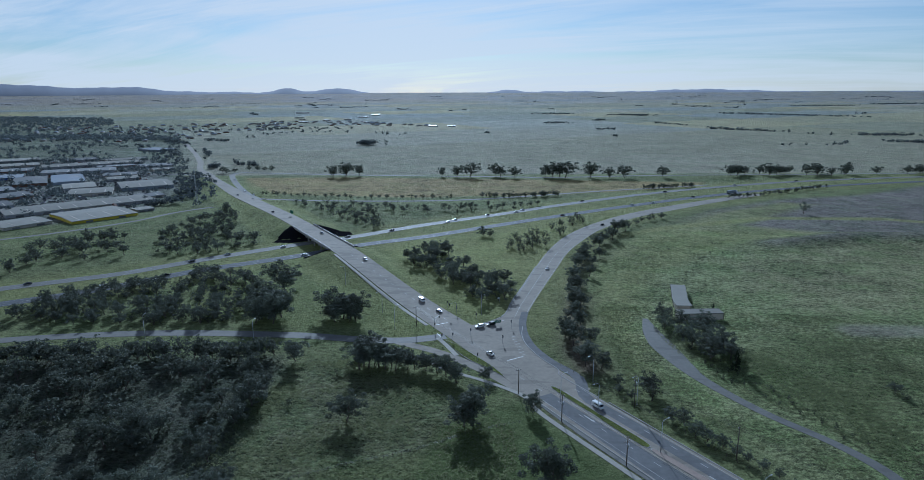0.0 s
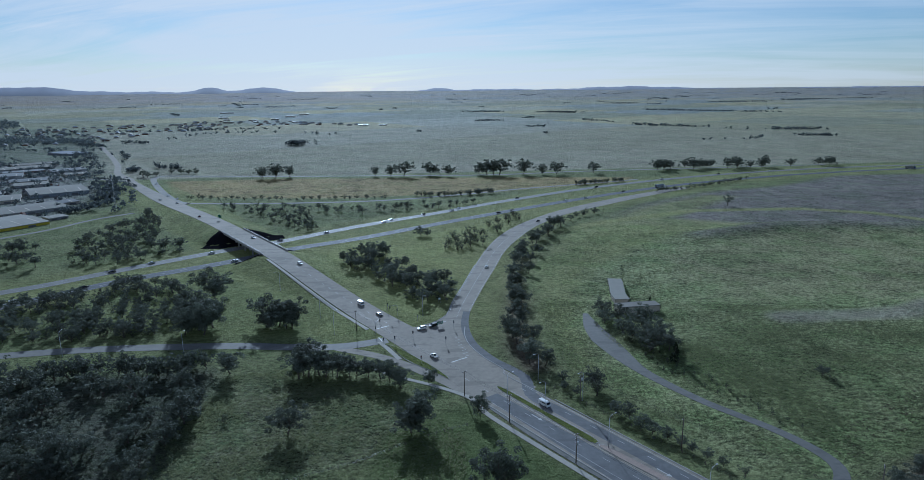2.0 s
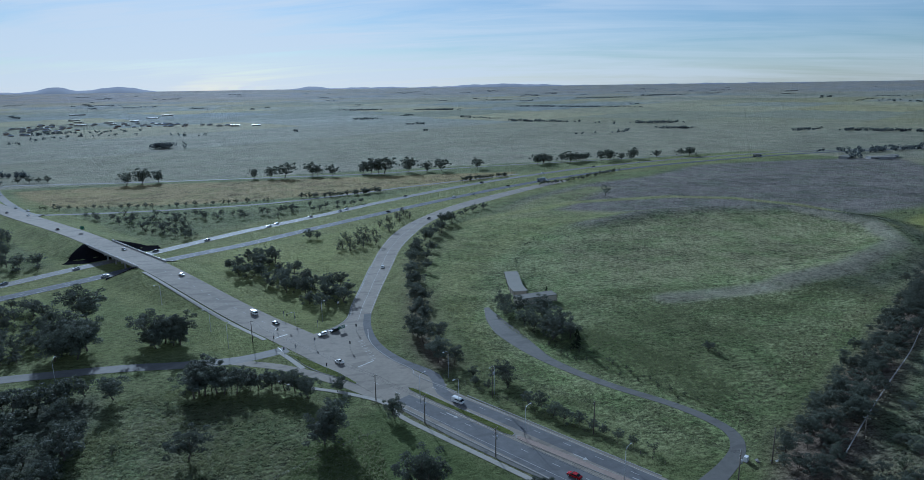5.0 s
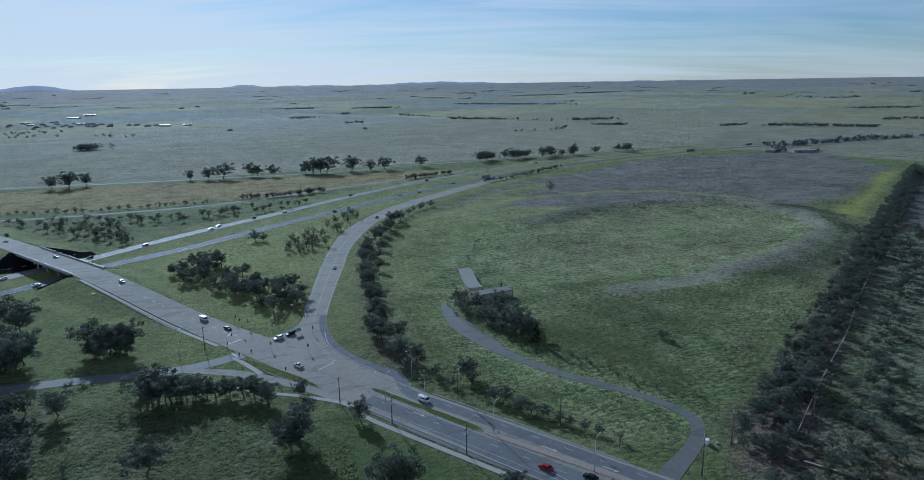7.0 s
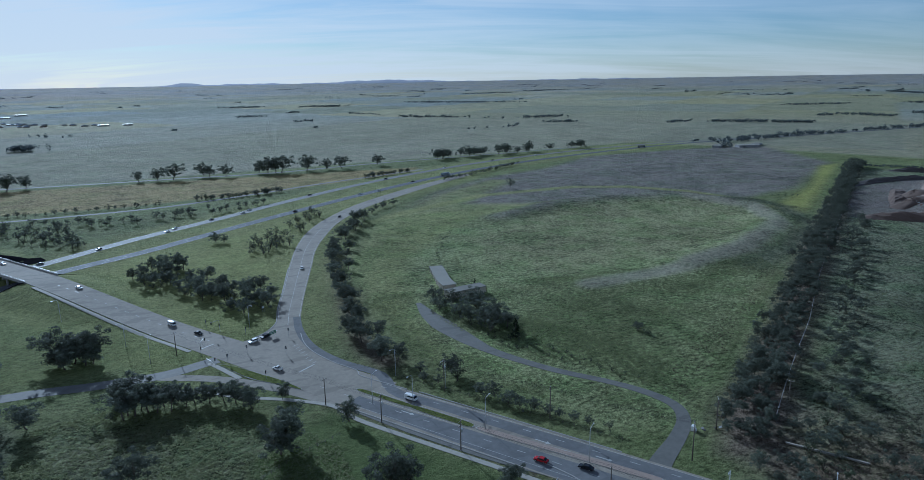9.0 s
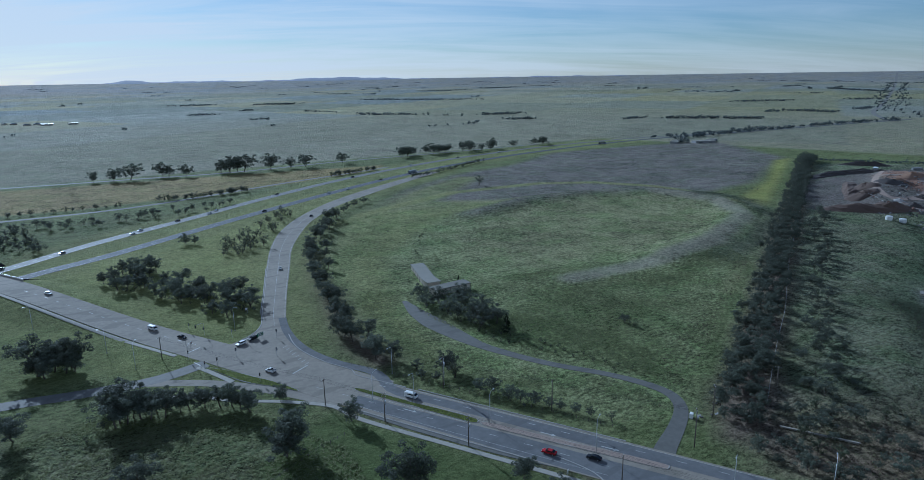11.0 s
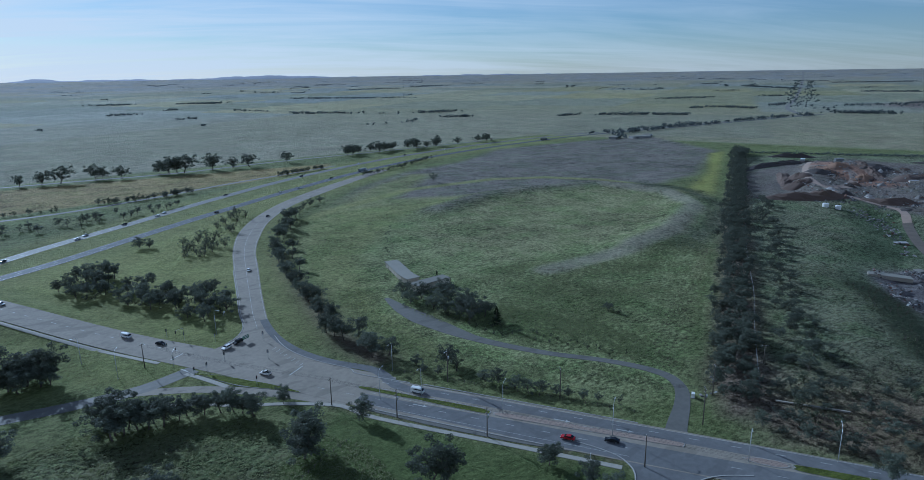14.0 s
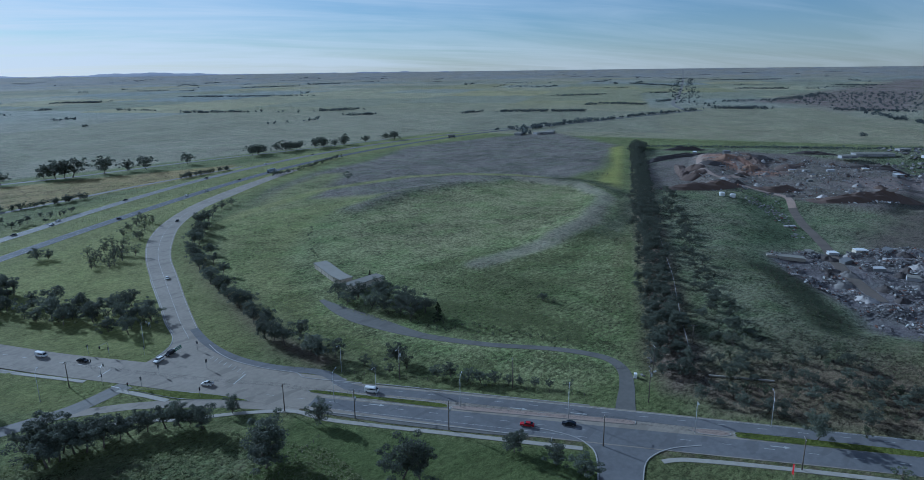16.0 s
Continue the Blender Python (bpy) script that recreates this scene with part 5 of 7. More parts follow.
for mat_key in ("gum", "wattle", "shrub", "pine"):
    some = [v for name, v in FAR["crown"] if name == M[mat_key].name]
    if some:
        tagged(part("crowns", quads_mesh(np.concatenate(some), mat_key), belts), kind="stuff")
for ob in PROTOS:
    for o in (*ob.children_recursive, ob):
        bpy.data.objects.remove(o)


# sheds of the industrial estate: place, length, width, height, turn, walls, roof
SHEDS = [(-345, 595, 56, 58, 3.6, 49, "yellow", "sheet"), (-386, 644, 132, 34, 4.2, 43, "wall_grey", "sheet"), (-388, 786, 56, 62, 5.5, 32, "sheet_blue", "sheet"),
         (-424, 733, 44, 44, 4.5, 25, "cream", "sheet"), (-463, 776, 34, 36, 4.5, 33, "wall_grey", "sheet"), (-388, 555, 38, 22, 3.5, 55, "cream", "sheet"), (-578, 1014, 136, 24, 5, 36, "wall_grey", "sheet"), (-550, 928, 92, 24, 5, 25, "wall_grey", "sheet_grey"),
         (-596, 1272, 60, 40, 5, -28, "sheet_blue", "sheet_blue"), (-516, 842, 86, 22, 4.5, 122, "sheet_blue", "sheet_blue"), (-552, 822, 80, 22, 4.5, 122, "brickwall", "sheet_grey"), (-606, 860, 40, 20, 4.5, 120, "blue_car", "sheet_blue"), (-470, 888, 40, 20, 4, 25, "cream", "sheet_grey"),
         (-448, 850, 36, 18, 4, 30, "wall_grey", "sheet"), (-650, 935, 50, 24, 4.5, 30, "brickwall", "sheet_grey"), (-690, 1000, 60, 24, 5, 36, "cream", "sheet"), (-474, 1000, 44, 20, 4, 36, "wall_grey", "sheet_grey"), (-440, 950, 28, 16, 4, 30, "cream", "sheet"), (-500, 704, 40, 24, 4, 45, "brickwall", "sheet_grey"),
         (-546, 744, 40, 24, 4, 45, "wall_grey", "sheet_grey"), (-606, 785, 50, 30, 4.5, 40, "cream", "sheet"), (-478, 640, 40, 24, 4, 43, "sheet_blue", "sheet_grey"), (-530, 655, 40, 26, 4, 43, "wall_grey", "sheet"), (-640, 1090, 44, 22, 4, 36, "wall_grey", "sheet_grey"), (-720, 925, 50, 26, 4.5, 30, "sheet_blue", "sheet_blue"),
         (-345, 705, 26, 14, 3.6, 43, "cream", "sheet_grey"), (-565, 1090, 60, 20, 4, 36, "cream", "sheet"), (-530, 990, 50, 14, 4, 36, "brickwall", "sheet_grey"), (-312, 622, 16, 9, 3.2, 49, "wall_grey", "sheet"), (-670, 860, 40, 24, 4, 120, "cream", "sheet_grey"), (-740, 1080, 60, 26, 4.5, 36, "sheet_grey", "sheet")]


# far trees, too small and too many to tell apart
def far_trees(points, heights, name, label, mat="gum", per=26, size=1.5):
    rng = np.random.RandomState(len(points))
    c, r = [], []
    for (x, y), h in zip(points, heights):
        x, y, k = on_plain(x, y)
        z, h = land_at(x, y), h * k
        for k in range(3):
            c.append((x + rng.normal() * 0.22 * h, y + rng.normal() * 0.22 * h, z + h * (0.5 + 0.12 * rng.normal())))
            r.append((0.33 * h, 0.33 * h, 0.36 * h))
    ob = new(name, quads_mesh(leaves_at(rng, c, r, per // 3 + 1, size, 0.7), mat))
    return tagged(ob, label, "trees", kind="stuff")


frng = np.random.RandomState(77)
pts = []
BELTS = (([(800, 740), (860, 790), (998, 806), (1342, 798), (1559, 772)], 150, 6), ([(1650, 763), (1710, 665)], 110, 16), ([(1742, 488), (1755, 352)], 70, 12), ([(1650, 410), (1415, 270), (1300, 180)], 90, 8),
         ([(1975, 878), (2282, 770), (2724, 812)], 150, 14), ([(1133, 1204), (1209, 1204)], 22, 6), ([(1238, 1160), (1370, 1002)], 110, 7), ([(1608, 1137), (1706, 1151)], 24, 8), ([(1716, 1134), (1722, 1014)], 60, 9), ([(845, 828), (1134, 821)], 34, 9), ([(2095, 1607), (2284, 1511)], 70, 9), ([(2516, 1427), (2560, 1328)], 40, 10),
         ([(3160, 1314), (3232, 1124)], 70, 14), ([(3863, 2289), (3475, 1775)], 160, 12), ([(4222, 2816), (4437, 2848)], 40, 20), ([(4888, 2196), (5293, 1826)], 170, 25), ([(3833, 1055), (3894, 854)], 90, 20), ([(1878, 1051), (1999, 1054)], 28, 8), ([(1762, 905), (2500, 1290), (5489, 2760)], 120, 14), ([(1700, 800), (2363, 1160), (5400, 2610)], 120, 14),
         ([(364, 3077), (506, 3061)], 50, 22), ([(664, 2932), (819, 2847)], 90, 16), ([(1210, 3060), (1599, 2610)], 150, 14), ([(715, 1888), (770, 1830), (818, 1782)], 70, 7), ([(818, 1782), (920, 1617)], 14, 2), ([(972, 1614), (1097, 1574)], 60, 7), ([(658, 1330), (730, 1334), (800, 1346)], 10, 2), ([(927, 1404), (975, 1377)], 34, 6), ([(286, 2236), (370, 2229)], 26, 8), ([(392, 1881), (440, 1877)], 14, 6),
         ([(638, 2249), (717, 2050)], 22, 6), ([(2206, 4352), (2541, 4296)], 90, 30), ([(2938, 4674), (3353, 4798)], 120, 40), ([(481, 2421), (520, 2417)], 18, 5), ([(-580, 1902), (-507, 1972)], 26, 10), ([(-425, 1822), (-42, 1619)], 12, 5), ([(-426, 1830), (-500, 1700), (-548, 1455)], 14, 6),
         ([(-372, 893), (-330, 790), (-300, 700), (-290, 662)], 100, 12), ([(-318, 645), (-296, 658)], 8, 3), ([(-370, 962), (-380, 985)], 14, 6), ([(-352, 1012), (-318, 1004)], 18, 6), ([(-412, 1072), (-452, 1160), (-520, 1300)], 16, 5), ([(-450, 1010), (-520, 1160), (-600, 1330)], 34, 10), ([(-681, 1506), (-601, 1416)], 40, 10), ([(-579, 1500), (-543, 1498)], 20, 8), ([(-773, 1915), (-347, 1961)], 40, 16))
for line, n, j in BELTS:
    line = curve_points(line, 5)
    for k in frng.randint(0, len(line), n):
        pts.append((line[k][0] + frng.normal() * j, line[k][1] + frng.normal() * j))
for x, y in ((67, 1727), (375, 1595), (1105, 300)):
    pts += [(x, y), (x + 4, y + 2), (x - 3, y + 1)]
for _ in range(120):  # shelter belts farther out, along the paddock edges
    a, r = frng.uniform(-0.75, 1.35), frng.uniform(3200, 11000)
    x, y, t = r * math.sin(a), r * math.cos(a), frng.choice((0.52, 2.09)) + frng.normal() * 0.08
    run, gap = frng.uniform(15, 260), frng.uniform(20, 70)
    for _ in range(int(6 + run / 8)):
        q = frng.uniform(-run, run)
        if math.sin(q / gap) > -0.35:
            pts.append((x + q * math.cos(t) + frng.normal() * 9, y + q * math.sin(t) + frng.normal() * 9))
pts += scatter([(1760, 500), (1850, 340), (3000, 480), (2900, 760), (2050, 830), (1950, 640)], 260, 14, 38)
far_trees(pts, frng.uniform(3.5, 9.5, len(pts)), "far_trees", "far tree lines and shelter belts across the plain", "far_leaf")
copse = [(-197 + frng.normal() * 13, 1378 + frng.normal() * 9) for _ in range(34)]
far_trees(copse, frng.uniform(9, 14, len(copse)), "copse", "dense dark copse standing alone on the plain", "far_leaf", 60, 1.2)
hedge = curve_points([(768, 500), (808, 443), (855, 370), (900, 298), (944, 230), (968, 198), (1000, 120)], 1.7)
hedge = [(x + frng.normal() * 1.3, y + frng.normal() * 1.3) for x, y in hedge]
far_trees(hedge, frng.uniform(1.8, 3.6, len(hedge)) * (1 + (frng.uniform(size=len(hedge)) > 0.95)), "hedgerow", "dark low hedgerow along the paddock fence", "far_leaf", 18, 0.7)
pts = []
for x, y in scatter([(-340, 640), (-370, 860), (-480, 1100), (-640, 1500), (-900, 2000), (-2200, 2100), (-1900, 900), (-600, 480)], 900, 12, 31):
    for _ in range(3):
        q = (x + frng.normal() * 9, y + frng.normal() * 9)
        if all(math.hypot(q[0] - row[0], q[1] - row[1]) > 0.36 * (row[2] + row[3]) for row in SHEDS):
            pts.append(q)
for x, y in scatter([(-318, 640), (-366, 860), (-462, 1090), (-700, 1110), (-760, 900), (-600, 580), (-410, 525)], 420, 6, 37):
    free = True
    for sx, sy, l, w, _, yaw, _, _ in SHEDS:
        c, s = math.cos(radians(yaw)), math.sin(radians(yaw))
        u, v = (x - sx) * c + (y - sy) * s, (y - sy) * c - (x - sx) * s
        free = free and not (abs(u) < l / 2 + 4 and abs(v) < w * 0.75 + 3)
    if free:
        pts.append((x, y))
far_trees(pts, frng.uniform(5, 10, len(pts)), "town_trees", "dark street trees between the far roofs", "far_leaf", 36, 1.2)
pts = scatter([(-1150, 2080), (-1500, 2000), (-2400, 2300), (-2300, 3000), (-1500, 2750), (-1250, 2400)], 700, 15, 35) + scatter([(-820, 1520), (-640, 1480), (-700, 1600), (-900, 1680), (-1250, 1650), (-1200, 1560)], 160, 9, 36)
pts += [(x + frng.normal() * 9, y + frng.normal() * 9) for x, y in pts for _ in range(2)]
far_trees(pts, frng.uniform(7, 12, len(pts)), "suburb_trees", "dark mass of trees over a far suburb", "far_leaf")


# ---- vehicles ----
def slab_between(quad, thick):
    """A thin solid panel on four corners."""
    a, b, c, d = [Vector(q) for q in quad]
    n = (b - a).cross(d - a).normalized() * thick
    v = [a, b, c, d, a + n, b + n, c + n, d + n]
    return v, [(3, 2, 1, 0), (4, 5, 6, 7), (0, 1, 5, 4), (1, 2, 6, 5), (2, 3, 7, 6), (3, 0, 4, 7)]


def extruded(outline, half, mat, bevel=0.07, top_in=0.0):
    """A side outline (x, z) pulled across the width; top_in narrows it upwards."""
    bm = bmesh.new()
    vs = [bm.verts.new((x, -half, z)) for x, z in outline]
    face = bm.faces.new(vs)
    got = bmesh.ops.extrude_face_region(bm, geom=[face])
    moved = [v for v in got["geom"] if isinstance(v, bmesh.types.BMVert)]
    bmesh.ops.translate(bm, verts=moved, vec=(0, 2 * half, 0))
    bmesh.ops.recalc_face_normals(bm, faces=bm.faces[:])
    if bevel:
        bmesh.ops.bevel(bm, geom=bm.edges[:], offset=bevel, segments=2, affect="EDGES")
    if top_in:
        zs = [z for _, z in outline]
        for v in bm.verts:
            v.co.y *= 1 - top_in * (v.co.z - min(zs)) / (max(zs) - min(zs))
    return bm_mesh(bm, mat, False)


def wheel(parent, x, y, r, w=0.22):
    side = 1 if y > 0 else -1
    wh = part("wheel", mesh_from(*tube([(x, y - w / 2, r), (x, y + w / 2, r)], [r, r], "rubber", 12), "rubber"), parent)
    part("rim", mesh_from(*tube([(x, y + side * (w / 2 - 0.02), r), (x, y + side * (w / 2 + 0.02), r)], [r * 0.6, r * 0.55], "steel", 10), "steel"), wh)


def car(label, paint, style="sedan"):
    top = thing("car" if style in ("sedan", "suv") else style, label, {"sedan": "car", "suv": "car", "ute": "ute", "van": "van"}[style], "vehicles on the roads")
    half, tall = {"sedan": (0.9, 1.45), "suv": (0.95, 1.72), "ute": (0.95, 1.75), "van": (0.98, 2.05)}[style]
    if style == "van":
        part("body", extruded([(-2.45, 0.35), (2.4, 0.35), (2.45, 0.75), (2.3, 1.05), (1.55, 1.85), (1.2, tall), (-2.4, tall), (-2.45, 0.9)], half, M and paint, 0.09, 0.12), top)
        g0, g1, g2, g3, zb, zt = 2.28, 1.6, -0.2, -2.2, 1.12, 1.8
    else:
        deck = 0.95 if style == "sedan" else 1.08
        part("body", extruded([(-2.3, 0.33), (2.25, 0.33), (2.33, 0.55), (2.2, 0.8), (1.15, deck), (-1.9, deck + 0.02), (-2.32, deck - 0.04)], half, paint, 0.09, 0.06), top)
        g0, g1, g2, g3, zb, zt = {"sedan": (1.1, 0.35, -1.05, -1.85, 0.93, 1.4), "suv": (1.1, 0.5, -1.9, -2.2, 1.06, 1.66), "ute": (1.1, 0.45, -0.5, -0.75, 1.06, 1.68)}[style]
        part("cabin", extruded([(g0 - 0.05, zb - 0.05), (g1, zt), (g2, zt), (g3 + 0.05, zb - 0.05)], half * 0.93, paint, 0.05, 0.16), top)
    hb, ht = half * 0.95, half * (0.8 if style != "van" else 0.87)
    part("windscreen", mesh_from(*slab_between([(g0 - 0.08, -hb * 0.88, zb + 0.04), (g0 - 0.08, hb * 0.88, zb + 0.04), (g1 + 0.06, ht * 0.94, zt - 0.05), (g1 + 0.06, -ht * 0.94, zt - 0.05)], 0.05), "glass"), top)
    if style != "van":
        part("rear_window", mesh_from(*slab_between([(g3 + 0.08, hb * 0.86, zb + 0.06), (g3 + 0.08, -hb * 0.86, zb + 0.06), (g2 - 0.04, -ht * 0.92, zt - 0.06), (g2 - 0.04, ht * 0.92, zt - 0.06)], 0.05), "glass"), top)
    for sgn in (1, -1):
        q = [(g0 - 0.25, sgn * hb * 0.955, zb + 0.06), (g3 + 0.3, sgn * hb * 0.955, zb + 0.06), (g2, sgn * (ht + 0.015), zt - 0.07), (g1 - 0.02, sgn * (ht + 0.015), zt - 0.07)]
        part("side_window", mesh_from(*slab_between(q if sgn < 0 else q[::-1], -0.03 if sgn > 0 else -0.03), "glass"), top)
        part("headlight", box(0.12, 0.34, 0.15, "lamp_white", (2.2, sgn * half * 0.66, 0.62), 0.03), top)
        part("tail_light", box(0.1, 0.28, 0.16, "lamp_red", (-2.27, sgn * half * 0.72, 0.68), 0.03), top)
        for x in (1.42, -1.4):
            wheel(top, x, sgn * (half - 0.1), 0.34)
    if style == "ute":
        part("tray_floor", box(1.35, 1.6, 0.03, "black", (-1.55, 0, 1.09)), top)
        for sgn in (1, -1):
            part("tray_side", box(1.4, 0.06, 0.2, paint, (-1.55, sgn * 0.84, 1.08)), top)
    part("front_bumper", box(0.16, half * 1.8, 0.22, "black", (2.24, 0, 0.34), 0.04), top)
    part("rear_bumper", box(0.14, half * 1.8, 0.2, "black", (-2.28, 0, 0.36), 0.04), top)
    return top


def truck(label, cab, load):
    top = thing("truck", label, "truck", "vehicles on the roads")
    part("cab", extruded([(5.2, 0.5), (7.4, 0.5), (7.5, 1.4), (7.2, 2.9), (5.2, 3.0)], 1.2, cab, 0.1, 0.05), top)
    part("windscreen", mesh_from(*slab_between([(7.48, -1.05, 1.6), (7.48, 1.05, 1.6), (7.26, 1.0, 2.6), (7.26, -1.0, 2.6)], 0.05), "glass"), top)
    trailer = part("trailer", box(12.4, 2.45, 2.7, load, (-1.4, 0, 1.25), 0.05), top)
    for k in range(6):
        for sgn in (1, -1):
            part("panel_rib", box(0.08, 0.05, 2.5, "steel", (-7 + k * 2.2, sgn * 1.24, 1.35)), trailer)
    part("chassis", box(12, 0.9, 0.3, "black", (-1, 0, 0.85)), top)
    for x in (6.4, 4.2, 3.2, -4.4, -5.6, -6.8):
        for y in (-1.05, 1.05):
            wheel(top, x, y, 0.5, 0.3)
    return top


CARS = dict(white=car("white sedan on the asphalt", "white"), dark=car("black sedan on the asphalt", "dark_car"), silver=car("silver sedan on the asphalt", "silver"), red=car("red hatchback on the main road", "red"),
            suv=car("black four-wheel drive on the asphalt", "dark_car", "suv"), wsuv=car("white four-wheel drive on the asphalt", "white", "suv"), ute=car("white utility with an open tray", "white", "ute"), van=car("white delivery van on the road", "white", "van"),
            truck=truck("articulated truck with a blue-grey box trailer", "white", "sheet_blue"), lorry=truck("articulated truck with a pale trailer", "blue_car", "sheet"))


def park(kind, x, y, line, back=False, z=None, offset=None):
    """A vehicle on a road, headed along it."""
    pts = curve_points(line, 2)
    k = int(np.argmin(np.hypot(pts[:, 0] - x, pts[:, 1] - y)))
    d = pts[min(k + 1, len(pts) - 1)] - pts[max(k - 1, 0)]
    a = math.degrees(math.atan2(d[1], d[0])) + (180 if back else 0)
    if offset is not None:
        nrm = np.array((-d[1], d[0])) / np.hypot(*d)
        x, y = pts[k] + nrm * offset
    ground = float(over(0.072)(np.array([x]), np.array([y]))[0]) if z is None else z
    pitch = 0.0
    if z is None:
        f = np.array((math.cos(radians(a)), math.sin(radians(a)))) * 2
        pitch = -math.degrees(math.atan2(float(over(0)(np.array([x + f[0]]), np.array([y + f[1]]))[0]) - (ground - 0.072), 2.0))
    copy_thing(CARS[kind], pose(x, y, ground, 0, pitch, a))


MAIN_MID = [road_xy(s, 8) for s in (-330, -100, 0, 200, 500)]
for kind, s, n, back in (("van", 46, 4.6, True), ("dark", 26, 4.6, True), ("white", 128, 4.2, True), ("silver", 214, 4.4, True), ("dark", 330, 11.5, False), ("ute", -35, 12.2, False), ("van", -96, 4.8, True), ("red", -153, 15.8, False), ("dark", -166, 12.5, False), ("white", 440, 4.0, True), ("silver", 480, 11.5, False)):
    x, y = road_xy(s, n)
    park(kind, x, y, MAIN_MID, back)
RAMP_LINE = [tuple(p) for p in ramp_mid[::10]]
copy_thing(CARS["wsuv"], pose(8.5, 299.5, 0.08, 0, 0, 205)), copy_thing(CARS["suv"], pose(14.2, 302.5, 0.08, 0, 0, 207))
park("white", 54, 405, RAMP_LINE, True, offset=-1.6)
park("dark", 122, 540, RAMP_LINE, True, offset=-1.7)
for key, kind, x, y, off in (("a", "dark", -262, 373, 1.9), ("a", "dark", -187, 427, -1.8), ("a", "silver", -167, 444, 1.8), ("a", "white", -135, 470, -1.8), ("a", "dark", -91, 501, 1.8), ("a", "dark", -60, 525, -1.8), ("a", "white", -15, 561, -1.8), ("a", "silver", -6, 566, 1.8),
                             ("a", "dark", 23, 590, 1.8), ("a", "white", 48, 608, -1.8), ("a", "white", 59, 615, 1.8), ("a", "dark", 124, 662, 1.8), ("a", "suv", 230, 722, -1.8), ("a", "white", 330, 770, 1.8), ("a", "dark", 420, 803, 1.8), ("a", "white", 500, 822, -1.8),
                             ("b", "van", -214, 371, 1.9), ("b", "white", -193, 384, -1.8), ("b", "dark", -186, 392, 1.8), ("b", "white", -113, 445, -1.8), ("b", "dark", 92, 588, -1.8), ("b", "white", 172, 640, 1.8), ("b", "truck", 300, 712, -1.9), ("b", "dark", 250, 684, 1.8), ("b", "white", 195, 654, -1.8), ("b", "lorry", 700, 818, -1.9)):
    park(kind, x, y, FWY_A if key == "a" else FWY_B, key == "a", 0.074, off)
for x, y in ((-232, 712), (-250, 738), (-296, 838), (90, 707)):
    park("white", x, y, [(-212, 670), (-238, 715), (-272, 782), (-300, 845), (-318, 895)] if x < 0 else [(-15, 673), (75, 700), (145, 728)], True)
for ob in CARS.values():
    for o in (*ob.children_recursive, ob):
        bpy.data.objects.remove(o)


# ---- street furniture ----
def street_lamp(x, y, yaw, h=11.5):
    top = thing("street_lamp", "tall galvanised street lamp with a curved arm", "street lamp", "street lamps along the road", pose(x, y, land_at(x, y) + 0.05, 0, 0, yaw))
    part("pole", mesh_from(*tube([(0, 0, -0.3), (0, 0, 3), (0, 0, h * 0.93)], [0.14, 0.11, 0.07], "steel", 8), "steel", True), top)
    part("arm", mesh_from(*tube([(0, 0, h * 0.93), (0.5, 0, h * 0.98), (1.4, 0, h), (2.4, 0, h + 0.05)], [0.07, 0.06, 0.05, 0.05], "steel", 6), "steel", True), top)
    head = part("lamp_head", box(0.85, 0.34, 0.16, "steel", (2.7, 0, h - 0.02), 0.05), top)
    part("lens", box(0.6, 0.26, 0.05, "lamp_white", (2.72, 0, h - 0.07), 0.01), head)
    part("base_plate", box(0.45, 0.45, 0.06, "concrete", (0, 0, -0.02), 0.01), top)


road_turn = math.degrees(math.atan2(RU.y, RU.x))
for x, y, yaw in ((63.5, 186.5, road_turn - 90), (81.5, 155, road_turn - 90), (49, 213.5, road_turn + 90), (36.5, 221, road_turn - 90), (121, 105, road_turn - 90), (-33, 298, 60), (-42, 322, road_turn + 90), (-70, 372, road_turn + 90), (-96, 279, 80), (10, 318, -60), (52, 238, road_turn + 90), (64.5, 219, road_turn + 90), (101, 121, road_turn + 90), (-150, 287, 90)):
    street_lamp(x, y, yaw)


def power_pole(x, y, h=10.0, yaw=0.0, arms=1, lamp=False):
    top = thing("power_pole", "weathered timber power pole with crossarms", "power pole", "power poles", pose(x, y, land_at(x, y) - 0.3, 0, 0, yaw))
    part("pole", mesh_from(*tube([(0, 0, 0), (0, 0, h * 0.5), (0, 0, h)], [0.2, 0.17, 0.12], "wood", 8), "wood", True), top)
    for k in range(arms):
        z = h - 0.5 - 1.4 * k
        arm = part("crossarm", box(0.14, 2.3, 0.14, "wood", (0.16, 0, z)), top)
        for y0 in (-1.0, -0.4, 0.4, 1.0):
            part("insulator", mesh_from(*tube([(0.16, y0, z + 0.14), (0.16, y0, z + 0.34)], [0.06, 0.04], "white", 6), "white"), arm)
    if arms > 1:
        part("transformer", mesh_from(*tube([(-0.4, 0, h - 3.6), (-0.4, 0, h - 2.5)], [0.3, 0.3], "steel", 10), "steel", True), top)
    return Vector((x, y, land_at(x, y) - 0.3 + h - 0.3))


